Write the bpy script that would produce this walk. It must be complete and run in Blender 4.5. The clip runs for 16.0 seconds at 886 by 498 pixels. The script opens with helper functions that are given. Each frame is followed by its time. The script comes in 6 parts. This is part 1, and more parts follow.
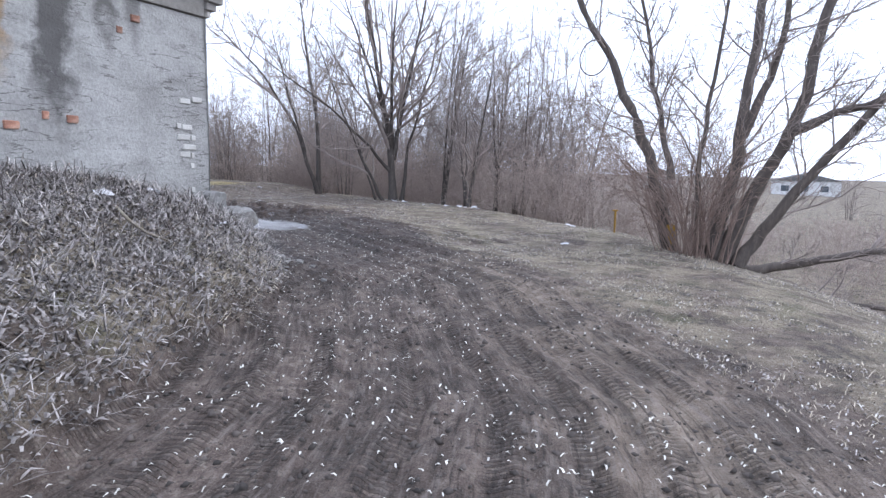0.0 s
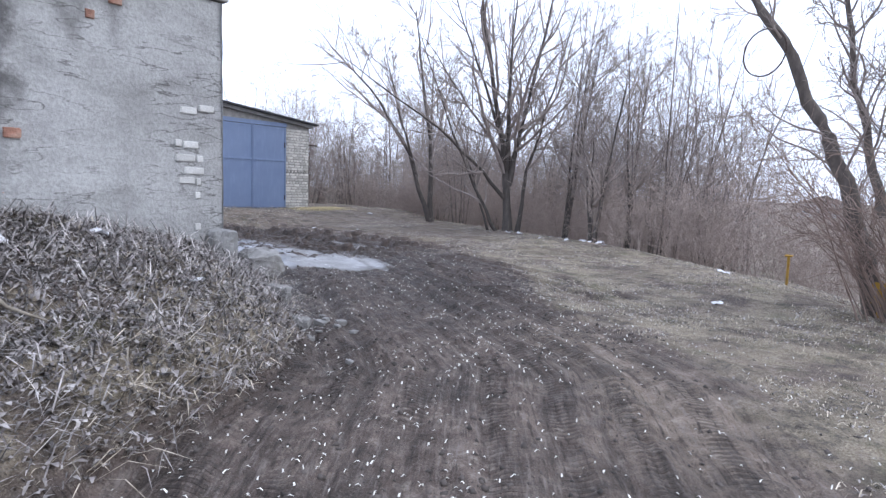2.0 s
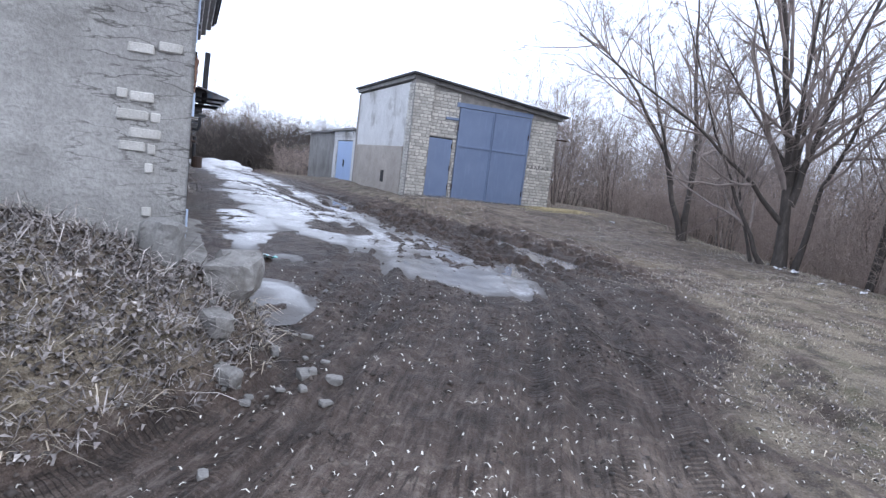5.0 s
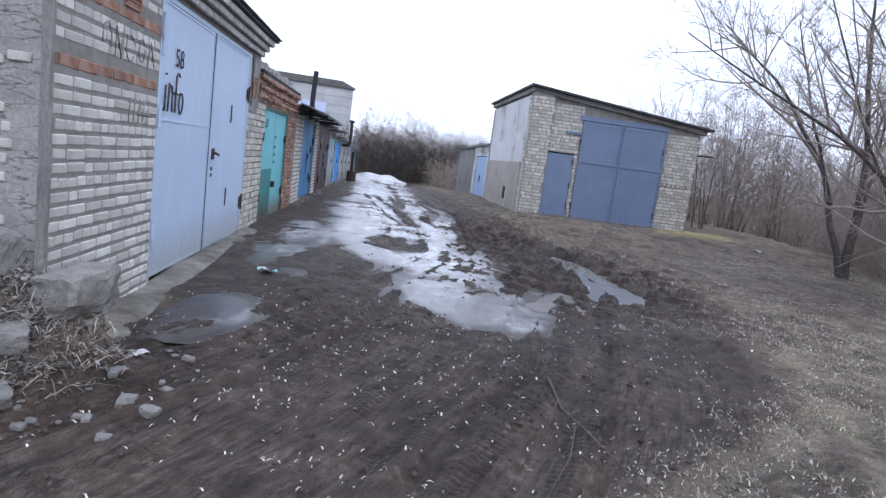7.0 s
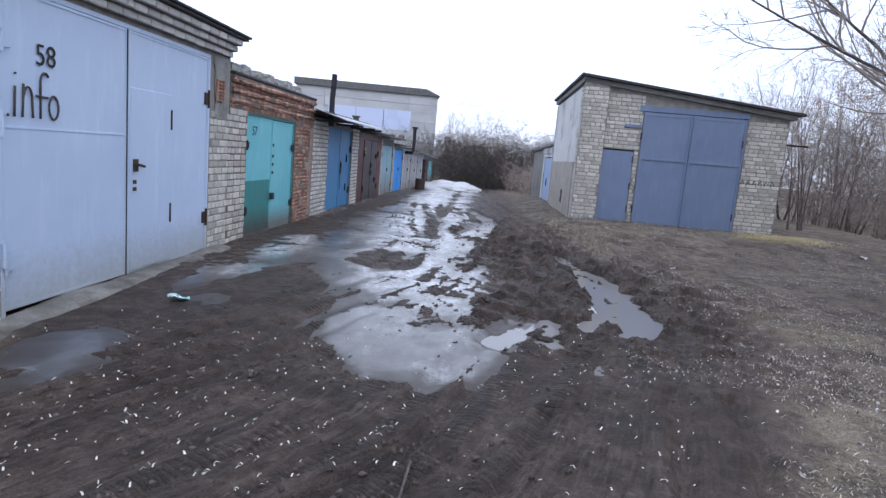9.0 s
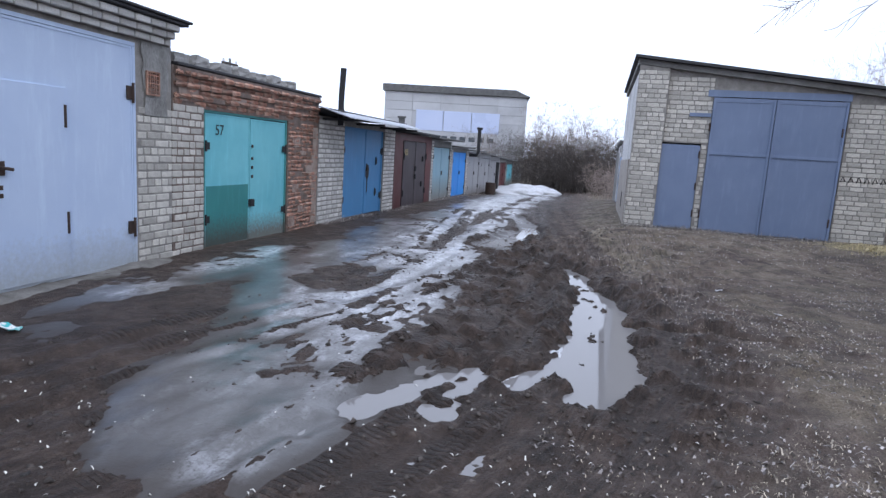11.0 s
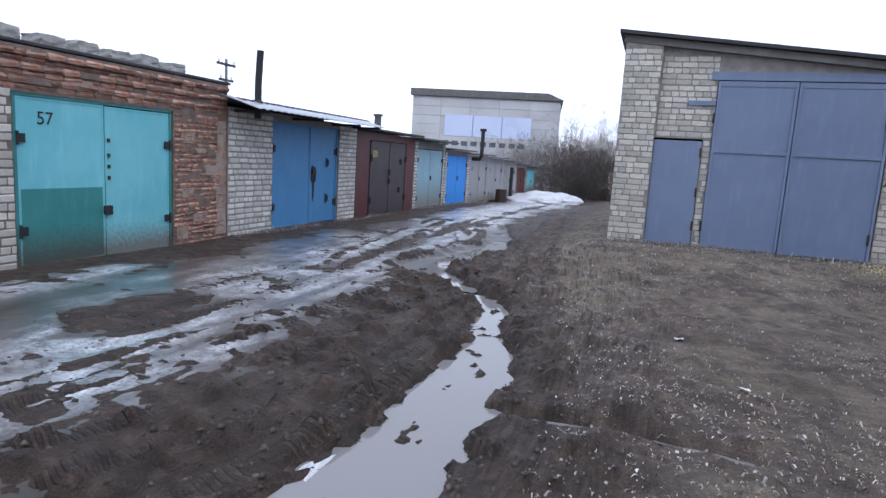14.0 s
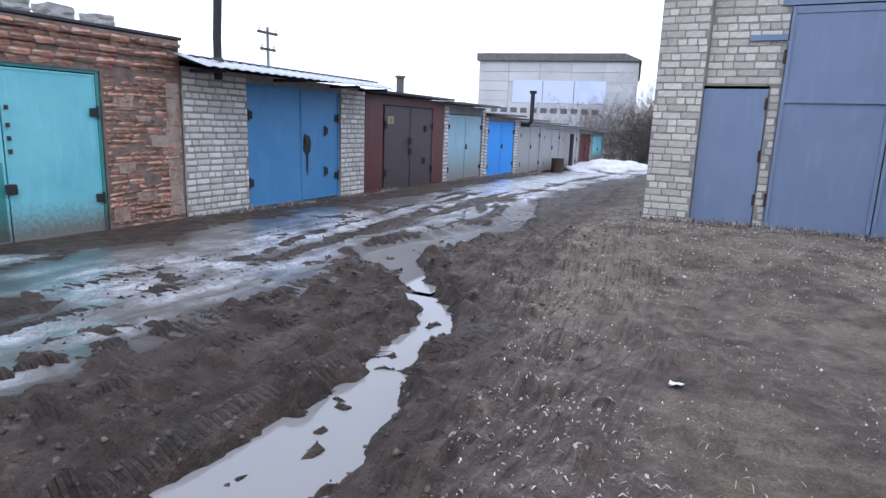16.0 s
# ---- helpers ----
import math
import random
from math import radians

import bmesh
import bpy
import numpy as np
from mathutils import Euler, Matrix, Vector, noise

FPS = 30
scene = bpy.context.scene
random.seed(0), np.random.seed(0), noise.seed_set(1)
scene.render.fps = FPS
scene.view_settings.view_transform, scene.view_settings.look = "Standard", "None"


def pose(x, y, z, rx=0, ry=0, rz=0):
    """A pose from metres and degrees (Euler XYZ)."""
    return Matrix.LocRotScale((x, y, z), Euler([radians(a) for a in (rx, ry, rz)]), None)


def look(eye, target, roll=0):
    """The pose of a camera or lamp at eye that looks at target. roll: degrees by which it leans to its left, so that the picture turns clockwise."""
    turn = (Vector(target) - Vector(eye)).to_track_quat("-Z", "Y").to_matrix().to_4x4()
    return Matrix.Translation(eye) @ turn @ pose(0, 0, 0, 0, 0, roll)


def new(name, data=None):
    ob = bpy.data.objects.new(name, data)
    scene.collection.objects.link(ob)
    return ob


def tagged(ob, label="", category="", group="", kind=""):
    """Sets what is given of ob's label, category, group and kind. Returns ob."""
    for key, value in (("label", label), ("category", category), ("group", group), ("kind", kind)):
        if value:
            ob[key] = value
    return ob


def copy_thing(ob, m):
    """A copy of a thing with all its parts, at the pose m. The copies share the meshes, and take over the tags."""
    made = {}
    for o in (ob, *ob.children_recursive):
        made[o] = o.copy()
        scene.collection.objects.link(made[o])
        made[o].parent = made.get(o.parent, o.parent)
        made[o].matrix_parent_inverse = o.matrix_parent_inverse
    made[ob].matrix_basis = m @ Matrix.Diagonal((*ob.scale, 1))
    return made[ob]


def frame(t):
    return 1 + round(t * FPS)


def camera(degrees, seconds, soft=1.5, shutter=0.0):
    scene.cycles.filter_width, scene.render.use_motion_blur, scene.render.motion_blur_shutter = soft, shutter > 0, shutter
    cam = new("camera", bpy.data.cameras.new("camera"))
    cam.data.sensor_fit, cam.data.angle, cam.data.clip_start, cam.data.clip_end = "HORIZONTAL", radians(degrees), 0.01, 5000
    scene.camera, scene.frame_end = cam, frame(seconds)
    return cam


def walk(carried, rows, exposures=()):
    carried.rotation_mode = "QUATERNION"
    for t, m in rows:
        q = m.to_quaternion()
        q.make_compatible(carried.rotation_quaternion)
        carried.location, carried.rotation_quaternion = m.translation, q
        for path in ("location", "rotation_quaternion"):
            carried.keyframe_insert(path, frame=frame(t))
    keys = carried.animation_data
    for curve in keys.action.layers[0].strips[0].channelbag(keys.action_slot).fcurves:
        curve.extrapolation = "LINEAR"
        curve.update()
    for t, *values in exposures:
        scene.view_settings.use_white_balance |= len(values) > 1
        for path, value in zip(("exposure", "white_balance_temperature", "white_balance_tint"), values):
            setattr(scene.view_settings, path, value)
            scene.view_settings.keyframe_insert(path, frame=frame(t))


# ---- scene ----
# ---- camera and walk ----
cam = camera(72.0, 16.0, soft=1.4)
# seconds, eye x y z, yaw to the left of +y, pitch, roll
ROWS = [
    (0, -1.090, 1.249, 1.527, -62.36, -7.61, 1.29),
    (0.5, -0.424, 1.411, 1.556, -57.29, -7.02, 1.12),
    (1, 0.132, 1.623, 1.568, -54.93, -6.10, 1.65),
    (1.5, 0.616, 1.833, 1.594, -54.03, -5.97, 1.98),
    (2, 1.186, 2.037, 1.610, -49.88, -5.68, 1.78),
    (2.5, 1.696, 2.234, 1.606, -48.73, -5.69, 2.08),
    (3, 2.088, 2.422, 1.647, -50.83, -6.87, 3.73),
    (3.5, 2.636, 2.507, 1.675, -43.26, -6.24, 4.26),
    (4, 3.141, 2.693, 1.700, -38.43, -6.34, 5.03),
    (4.5, 3.572, 2.806, 1.737, -34.88, -7.24, 5.62),
    (5, 4.162, 2.874, 1.712, -23.28, -7.64, 6.80),
    (5.2, 4.371, 2.892, 1.721, -20.39, -7.79, 6.78),
    (7.3, 6.660, 3.156, 1.971, -5.72, -8.32, 7.30),
    (7.5, 6.849, 3.267, 1.985, -5.59, -8.51, 7.03),
    (8, 7.306, 3.667, 2.019, -2.78, -8.73, 5.99),
    (8.5, 7.750, 4.119, 2.007, 1.23, -8.80, 5.40),
    (9, 8.139, 4.475, 2.053, 3.69, -8.67, 4.96),
    (9.2, 8.268, 4.609, 2.060, 4.32, -8.64, 5.03),
    (11.5, 10.047, 6.998, 2.067, 15.44, -8.97, 3.42),
    (12, 10.203, 7.526, 2.042, 17.22, -8.96, 3.23),
    (12.5, 10.403, 8.036, 2.047, 21.64, -8.85, 2.31),
    (13, 10.608, 8.395, 2.044, 20.49, -8.59, 3.16),
    (13.5, 10.816, 8.806, 2.020, 17.59, -8.78, 3.72),
    (14, 11.111, 9.214, 2.016, 18.51, -8.48, 3.53),
    (14.5, 11.367, 9.652, 2.030, 18.01, -10.10, 3.42),
    (15, 11.542, 10.232, 1.946, 19.47, -10.08, 3.57),
    (15.5, 11.688, 10.878, 1.918, 24.51, -10.49, 3.12),
    (16, 11.737, 11.505, 1.955, 26.18, -11.52, 2.08),
]


def stand(x, y, z, yaw, pitch, roll):
    a, p = radians(yaw), radians(pitch)
    return look((x, y, z), (x - math.sin(a) * math.cos(p), y + math.cos(a) * math.cos(p), z + math.sin(p)), roll)


walk(cam, [(t, stand(*r)) for t, *r in ROWS], [(0.0, 0.49), (3.5, 0.46), (5.0, 0.33), (7.5, 0.1), (9.0, 0.03), (12.5, 0.02), (14.0, 0.08), (15.0, 0.24), (16.0, 0.4)])

# ---- world, sun, exposure ----
SUN_EL, SUN_AZ = 38.0, 152.0
world = bpy.data.worlds.new("sky")
scene.world = world
world.use_nodes = True
wn, wl = world.node_tree.nodes, world.node_tree.links
sky = wn.new("ShaderNodeTexSky")
sky.sky_type, sky.sun_disc = "NISHITA", False
sky.sun_elevation, sky.sun_rotation = radians(SUN_EL), radians(SUN_AZ)
cloud = wn.new("ShaderNodeMixRGB")
cloud.inputs[0].default_value = 0.9
cloud.inputs[2].default_value = (9.5, 10.7, 13.7, 1)
wl.new(sky.outputs[0], cloud.inputs[1])
wl.new(cloud.outputs[0], wn["Background"].inputs[0])
wn["Background"].inputs[1].default_value = 0.125
sun = new("sun", bpy.data.lights.new("sun", "SUN"))
sun.data.energy, sun.data.angle, sun.data.color = 0.6, radians(25), (1.0, 0.98, 0.95)
sun.matrix_world = look((0, 0, 30), (30 * math.sin(radians(SUN_AZ)) * -0.8, 30 * math.cos(radians(SUN_AZ)) * -0.8, 8))

# ---- small tools ----
rng = np.random.RandomState(7)


def mat(name, rough=0.8, metal=0.0):
    m = bpy.data.materials.new(name)
    m.use_nodes = True
    b = m.node_tree.nodes["Principled BSDF"]
    b.inputs["Roughness"].default_value, b.inputs["Metallic"].default_value = rough, metal
    return m, m.node_tree.nodes, m.node_tree.links, b


def coords(n, l, scale=1.0):
    tc = n.new("ShaderNodeTexCoord")
    mp = n.new("ShaderNodeMapping")
    mp.inputs["Scale"].default_value = (scale, scale, scale) if not isinstance(scale, tuple) else scale
    l.new(tc.outputs["Object"], mp.inputs[0])
    return mp.outputs[0]


def noise_tex(n, l, vec, scale, detail=5, rough=0.6):
    t = n.new("ShaderNodeTexNoise")
    t.inputs["Scale"].default_value, t.inputs["Detail"].default_value, t.inputs["Roughness"].default_value = scale, detail, rough
    l.new(vec, t.inputs["Vector"])
    return t.outputs[0]


def ramp(n, l, fac, stops):
    r = n.new("ShaderNodeValToRGB")
    r.color_ramp.elements[0].position, r.color_ramp.elements[0].color = stops[0][0], (*stops[0][1], 1)
    r.color_ramp.elements[1].position, r.color_ramp.elements[1].color = stops[-1][0], (*stops[-1][1], 1)
    for p, c in stops[1:-1]:
        e = r.color_ramp.elements.new(p)
        e.color = (*c, 1)
    l.new(fac, r.inputs[0])
    return r.outputs[0]


def grey(n, l, fac, a, b, lo=0.0, hi=1.0):
    m = n.new("ShaderNodeMapRange")
    m.inputs[1].default_value, m.inputs[2].default_value, m.inputs[3].default_value, m.inputs[4].default_value = a, b, lo, hi
    l.new(fac, m.inputs[0])
    return m.outputs[0]


def mix(n, l, fac, a, b, kind="MIX"):
    m = n.new("ShaderNodeMixRGB")
    m.blend_type = kind
    for k, v in enumerate((fac, a, b)):
        if isinstance(v, (int, float)):
            m.inputs[k].default_value = v
        elif isinstance(v, tuple):
            m.inputs[k].default_value = (*v, 1)
        else:
            l.new(v, m.inputs[k])
    return m.outputs[0]


def bump(n, l, b, height, strength, dist=0.02):
    u = n.new("ShaderNodeBump")
    u.inputs["Strength"].default_value, u.inputs["Distance"].default_value = strength, dist
    l.new(height, u.inputs["Height"])
    l.new(u.outputs[0], b.inputs["Normal"])


def attr(n, name):
    a = n.new("ShaderNodeAttribute")
    a.attribute_name = name
    return a.outputs["Fac"]


def surface(name, stops, scale=6.0, rough=(0.7, 0.95), fine=60.0, relief=0.3, dist=0.01, metal=0.0, stain=None, stain_scale=0.8, rand=0.0, squash=(1, 1, 1)):
    """A procedural surface: colours by coarse noise, fine grain, broad stains, relief, and a per-object shift."""
    m, n, l, b = mat(name, metal=metal)
    v = coords(n, l, squash)
    a, c = noise_tex(n, l, v, scale), noise_tex(n, l, v, fine, 3)
    col = ramp(n, l, a, stops)
    col = mix(n, l, grey(n, l, c, 0.3, 0.7, 0.0, 0.35), col, (0.02, 0.018, 0.016), "MIX") if relief else col
    if stain:
        s = noise_tex(n, l, v, stain_scale, 6, 0.65)
        col = mix(n, l, grey(n, l, s, stain[1], stain[2], 0.0, stain[3]), col, stain[0])
    if rand:
        o = n.new("ShaderNodeObjectInfo")
        g = n.new("ShaderNodeNewGeometry")
        ad = n.new("ShaderNodeMath")
        l.new(o.outputs["Random"], ad.inputs[0])
        l.new(g.outputs["Random Per Island"], ad.inputs[1])
        fr = n.new("ShaderNodeMath")
        fr.operation = "FRACT"
        l.new(ad.outputs[0], fr.inputs[0])
        h = n.new("ShaderNodeHueSaturation")
        l.new(grey(n, l, fr.outputs[0], 0, 1, 1 - rand, 1 + rand), h.inputs["Value"])
        l.new(col, h.inputs["Color"])
        col = h.outputs[0]
    l.new(col, b.inputs["Base Color"])
    l.new(grey(n, l, a, 0.3, 0.7, *rough), b.inputs["Roughness"])
    if relief:
        bump(n, l, b, mix(n, l, 0.5, a, c), relief, dist)
    return m


def box(bm, x0, x1, y0, y1, z0, z1, bevel=0.0):
    vs = [bm.verts.new((x, y, z)) for z in (z0, z1) for x, y in ((x0, y0), (x1, y0), (x1, y1), (x0, y1))]
    fs = [bm.faces.new([vs[i] for i in f]) for f in ((3, 2, 1, 0), (4, 5, 6, 7), (0, 1, 5, 4), (1, 2, 6, 5), (2, 3, 7, 6), (3, 0, 4, 7))]
    if bevel:
        es = list({e for f in fs for e in f.edges})
        bmesh.ops.bevel(bm, geom=es, offset=bevel, segments=1, affect="EDGES", profile=0.5)
    return bm


def boxes(*items, bevel=0.0):
    bm = bmesh.new()
    for it in items:
        box(bm, *it, bevel=bevel)
    return bm


def tube_bm(bm, pts, r, sides=8, r1=None):
    """A round bar along points, with its ends closed."""
    pts = [Vector(p) for p in pts]
    rings = []
    for i, p in enumerate(pts):
        d = (pts[min(i + 1, len(pts) - 1)] - pts[max(i - 1, 0)]).normalized()
        s = d.orthogonal().normalized()
        q = d.cross(s)
        rr = r if r1 is None else r + (r1 - r) * i / (len(pts) - 1)
        rings.append([bm.verts.new(p + rr * (math.cos(a) * s + math.sin(a) * q)) for a in (2 * math.pi * k / sides for k in range(sides))])
    for a, b in zip(rings, rings[1:]):
        off = min(range(sides), key=lambda k: (a[0].co - b[k].co).length)
        for k in range(sides):
            bm.faces.new((a[k], a[(k + 1) % sides], b[(k + 1 + off) % sides], b[(k + off) % sides]))
    bm.faces.new(rings[0][::-1])
    bm.faces.new(rings[-1])
    return bm


def link(name, bm, material, parent=None, label="", smooth=False):
    me = bm
    if isinstance(bm, bmesh.types.BMesh):
        bmesh.ops.recalc_face_normals(bm, faces=bm.faces)
        me = bpy.data.meshes.new(name)
        bm.to_mesh(me)
        bm.free()
    if material and not me.materials:
        me.materials.append(material)
    if smooth:
        me.polygons.foreach_set("use_smooth", [True] * len(me.polygons))
    ob = new(name, me)
    ob.parent = parent
    return tagged(ob, label)


part = link


def thing(name, at, label, category, group="", kind=""):
    ob = new(name)
    ob.empty_display_size = 0.2
    ob.location = at
    return tagged(ob, label, category, group, kind)


def local(ob, at):
    """Keeps a part, built in world places, at its place under an Empty that stands at at."""
    ob.location = (-at[0], -at[1], -at[2])
    return ob


def mesh_np(name, verts, faces, material=None, smooth=False):
    me = bpy.data.meshes.new(name)
    verts, faces = np.asarray(verts, np.float32), np.asarray(faces, np.int32)
    k = faces.shape[1]
    me.vertices.add(len(verts))
    me.vertices.foreach_set("co", verts.ravel())
    me.loops.add(faces.size)
    me.loops.foreach_set("vertex_index", faces.ravel())
    me.polygons.add(len(faces))
    me.polygons.foreach_set("loop_start", np.arange(0, faces.size, k, dtype=np.int32))
    if smooth:
        me.polygons.foreach_set("use_smooth", np.ones(len(faces), bool))
    me.update(calc_edges=True)
    if material:
        me.materials.append(material)
    return me


def set_attr(me, name, values):
    a = me.attributes.new(name, "FLOAT", "POINT")
    a.data.foreach_set("value", np.asarray(values, np.float32).ravel())


def hash2(ix, iy, seed):
    h = (ix.astype(np.int64) * 374761393 + iy.astype(np.int64) * 668265263 + seed * 974634777) & 0x7FFFFFFF
    h = ((h ^ (h >> 13)) * 1274126177) & 0x7FFFFFFF
    return ((h ^ (h >> 16)) & 0xFFFF) / 65535.0


def vnoise(x, y, seed=0):
    x, y = np.asarray(x, float), np.asarray(y, float)
    ix, iy = np.floor(x), np.floor(y)
    fx, fy = x - ix, y - iy
    fx, fy = fx * fx * (3 - 2 * fx), fy * fy * (3 - 2 * fy)
    a, b = hash2(ix, iy, seed), hash2(ix + 1, iy, seed)
    c, d = hash2(ix, iy + 1, seed), hash2(ix + 1, iy + 1, seed)
    return (a + (b - a) * fx) * (1 - fy) + (c + (d - c) * fx) * fy


def fbm(x, y, scale, octaves=4, seed=0, gain=0.5):
    """Fractal noise about 0, in -1 to 1."""
    out, amp, tot = 0, 1.0, 0.0
    for k in range(octaves):
        out = out + amp * (2 * vnoise(x * scale + 17.3 * k, y * scale - 9.1 * k, seed + k) - 1)
        tot, amp, scale = tot + amp, amp * gain, scale * 2
    return out / tot


def smooth(v, a, b):
    t = np.clip((np.asarray(v, float) - a) / (b - a), 0, 1)
    return t * t * (3 - 2 * t)


def along(x, y, pts):
    """Signed distance from a polyline (right of its way is positive) and the length along it."""
    best, sign, run, where = np.full(np.shape(x), 1e9), np.zeros(np.shape(x)), 0.0, np.zeros(np.shape(x))
    for (ax, ay), (bx, by) in zip(pts, pts[1:]):
        dx, dy = bx - ax, by - ay
        ln = math.hypot(dx, dy)
        t = np.clip(((x - ax) * dx + (y - ay) * dy) / ln**2, 0, 1)
        d = np.hypot(x - ax - t * dx, y - ay - t * dy)
        s = np.where(dx * (y - ay) - dy * (x - ax) < 0, 1.0, -1.0)
        m = d < best
        best, sign, where = np.where(m, d, best), np.where(m, s, sign), np.where(m, run + t * ln, where)
        run += ln
    return best * sign, where


# ---- the lie of the land ----
EDGE = [(-30, -9.5), (-4, -2.1), (4.3, -0.1), (6.8, 1.0), (9.6, 2.0), (13.0, 4.3), (15.4, 8.4), (16.9, 13.0), (18.8, 18.0), (20.6, 26.0), (24, 60)]
FOOT = [(-30, 2.0), (-5, 2.7), (-1.0, 3.3), (0.4, 3.9), (1.65, 4.6), (2.75, 5.05), (3.8, 5.7), (4.4, 6.25), (4.75, 6.75), (4.9, 7.15), (4.5, 7.7), (3.0, 8.2)]
DRIVE = [(-14, -1.2), (-3, 0.8), (2.0, 2.7), (4.9, 4.8), (7.0, 8.4), (8.3, 12.0), (8.6, 16.0), (7.8, 22.0), (6.9, 30.0), (6.6, 46.0), (6.6, 70.0)]
GULLY = [(9.9, 10.9), (9.95, 12.5), (9.9, 13.8), (9.68, 14.8), (9.6, 15.6), (9.35, 16.2), (8.6, 17.0), (7.9, 17.9), (8.0, 19.0), (8.3, 21.0), (7.6, 24.0)]
TRACKS = [[(8.6, 5.6), (9.25, 7.2), (9.6, 8.4), (9.75, 9.3)], [(9.0, 5.4), (9.7, 7.0), (10.05, 8.3), (10.2, 9.2)], [(7.4, 5.4), (8.2, 7.0), (8.7, 8.6)]]
SPURS = [([(10.0, 12.95), (11.07, 13.1), (11.8, 13.0)], 0.07), ([(8.3, 10.1), (8.6, 11.0)], 0.13), ([(8.85, 10.2), (9.0, 11.1)], 0.1), ([(9.25, 10.9), (9.55, 11.4)], 0.1), ([(8.2, 9.6), (8.75, 10.9)], 0.07)]


def base_height(x, y):
    z = np.interp(y, [-30, -2, 2, 4, 6, 10, 15, 22, 30, 47, 70, 300], [-0.3, 0.1, 0.14, 0.19, 0.24, 0.38, 0.42, 0.42, 0.36, -0.08, -0.2, -0.4])
    z = z + 0.3 * smooth(x, 8.6, 10.8) * smooth(y, 16.5, 20.3) * (1 - smooth(y, 30, 44))
    e, _ = along(x, y, EDGE)
    z = z - 1.7 * smooth(e, -0.6, 6.5) - 0.9 * smooth(e, 6, 40)
    f, _ = along(x, y, FOOT)
    up = np.clip(-f, 0, None) * (smooth(y, 8.3, 7.3) * smooth(x, 5.0, 4.6))
    z = z + 1.28 * (1 - np.exp(-up / 1.05)) + 0.1 * smooth(up, 0, 0.3)
    return z, e, f, up


def gully_width(s):
    return np.interp(s, [0, 0.4, 1.2, 2.9, 3.9, 4.7, 5.4, 6.4, 7.6, 8.7, 10.7, 13.7], [0.16, 0.26, 0.3, 0.26, 0.13, 0.08, 0.09, 0.1, 0.42, 0.34, 0.2, 0.2])


def streaks(x, y, s, run):
    """Long wheel-drawn grooves and ridges along the drive, -1 to 1."""
    u = s + 0.1 * fbm(x, y, 0.5, 2, 5)
    return (2 * vnoise(run * 0.35, u * 9, 161) - 1) * 0.5 + (2 * vnoise(run * 0.7, u * 19, 163) - 1) * 0.5


def ground_height(x, y):
    z, e, f, up = base_height(x, y)
    s, run = along(x, y, DRIVE)
    inroad = smooth(np.abs(s), 2.6, 1.6) * (1 - smooth(up, 0.02, 0.25))
    w = s + 0.12 * fbm(x, y, 0.5, 2, 5)
    rut = np.zeros(np.shape(x))
    for off, depth, width in ((-1.05, 0.06, 0.12), (-0.72, 0.04, 0.07), (0.55, 0.045, 0.1), (0.86, 0.04, 0.08), (-0.3, 0.03, 0.07), (1.3, 0.04, 0.1), (-1.55, 0.035, 0.1), (0.12, 0.025, 0.06), (1.75, 0.035, 0.09)):
        g = np.exp(-(((w - off) / width) ** 2))
        lip = np.exp(-(((np.abs(w - off) - 1.7 * width) / (0.6 * width)) ** 2))
        k = depth * (0.55 + 0.6 * vnoise(x * 0.7 + off * 9, y * 0.7, 11))
        rut += -k * g + 0.35 * k * lip
    z = z + (rut + 0.03 * streaks(x, y, s, run)) * inroad * (1 - 0.45 * smooth(y, 9, 11) * smooth(x, 8.6, 8.0)) * (1 - 0.6 * smooth(y, 20, 30))
    tread = 0.007 * np.sign(np.sin(run * 52 + 9 * np.abs(s))) * inroad * smooth(fbm(x, y, 0.8, 2, 25), 0.0, 0.25) * smooth(np.abs(np.sin(4.1 * w + 0.6)), 0.6, 0.9)
    rough = tread + 0.02 * fbm(x, y, 2.2, 3, 21) + 0.022 * fbm(x, y, 7, 3, 31) * (0.35 + 0.65 * inroad) + 0.04 * fbm(x, y, 0.5, 2, 41)
    clods = smooth(fbm(x, y, 5.0, 3, 51), 0.05, 0.5) * 0.08 * smooth(x, 7.0, 8.3) * smooth(x, 13, 11) * smooth(y, 9, 11) * smooth(y, 22, 18)
    z = z + rough + clods + 0.1 * fbm(x, y, 1.1, 3, 61) * smooth(up, 0.1, 0.8)
    g, gr = along(x + 0.16 * fbm(x, y, 1.4, 3, 74), y + 0.16 * fbm(x, y, 1.4, 3, 75), GULLY)
    gw = gully_width(gr) * (1 + 0.5 * fbm(x, y, 2.6, 4, 71, 0.65))
    z = z - 0.14 * smooth(np.abs(g), gw + 0.16, gw * 0.75) + 0.035 * np.exp(-(((np.abs(g) - gw - 0.22) / 0.1) ** 2)) * smooth(fbm(x, y, 3, 3, 77), -0.2, 0.4)
    for line in TRACKS:
        q, _ = along(x + 0.06 * fbm(x, y, 1.5, 3, 78), y, line)
        z = z - 0.05 * np.exp(-((q / 0.07) ** 2)) + 0.03 * np.exp(-(((np.abs(q) - 0.15) / 0.06) ** 2)) * smooth(fbm(x, y, 4, 2, 79), -0.4, 0.3)
    for line, wd in SPURS:
        q, _ = along(x, y, line)
        z = z - 0.09 * smooth(np.abs(q), 1.8 * wd * (1 + 0.5 * fbm(x, y, 4, 3, 73)), 0.5 * wd)
    return z


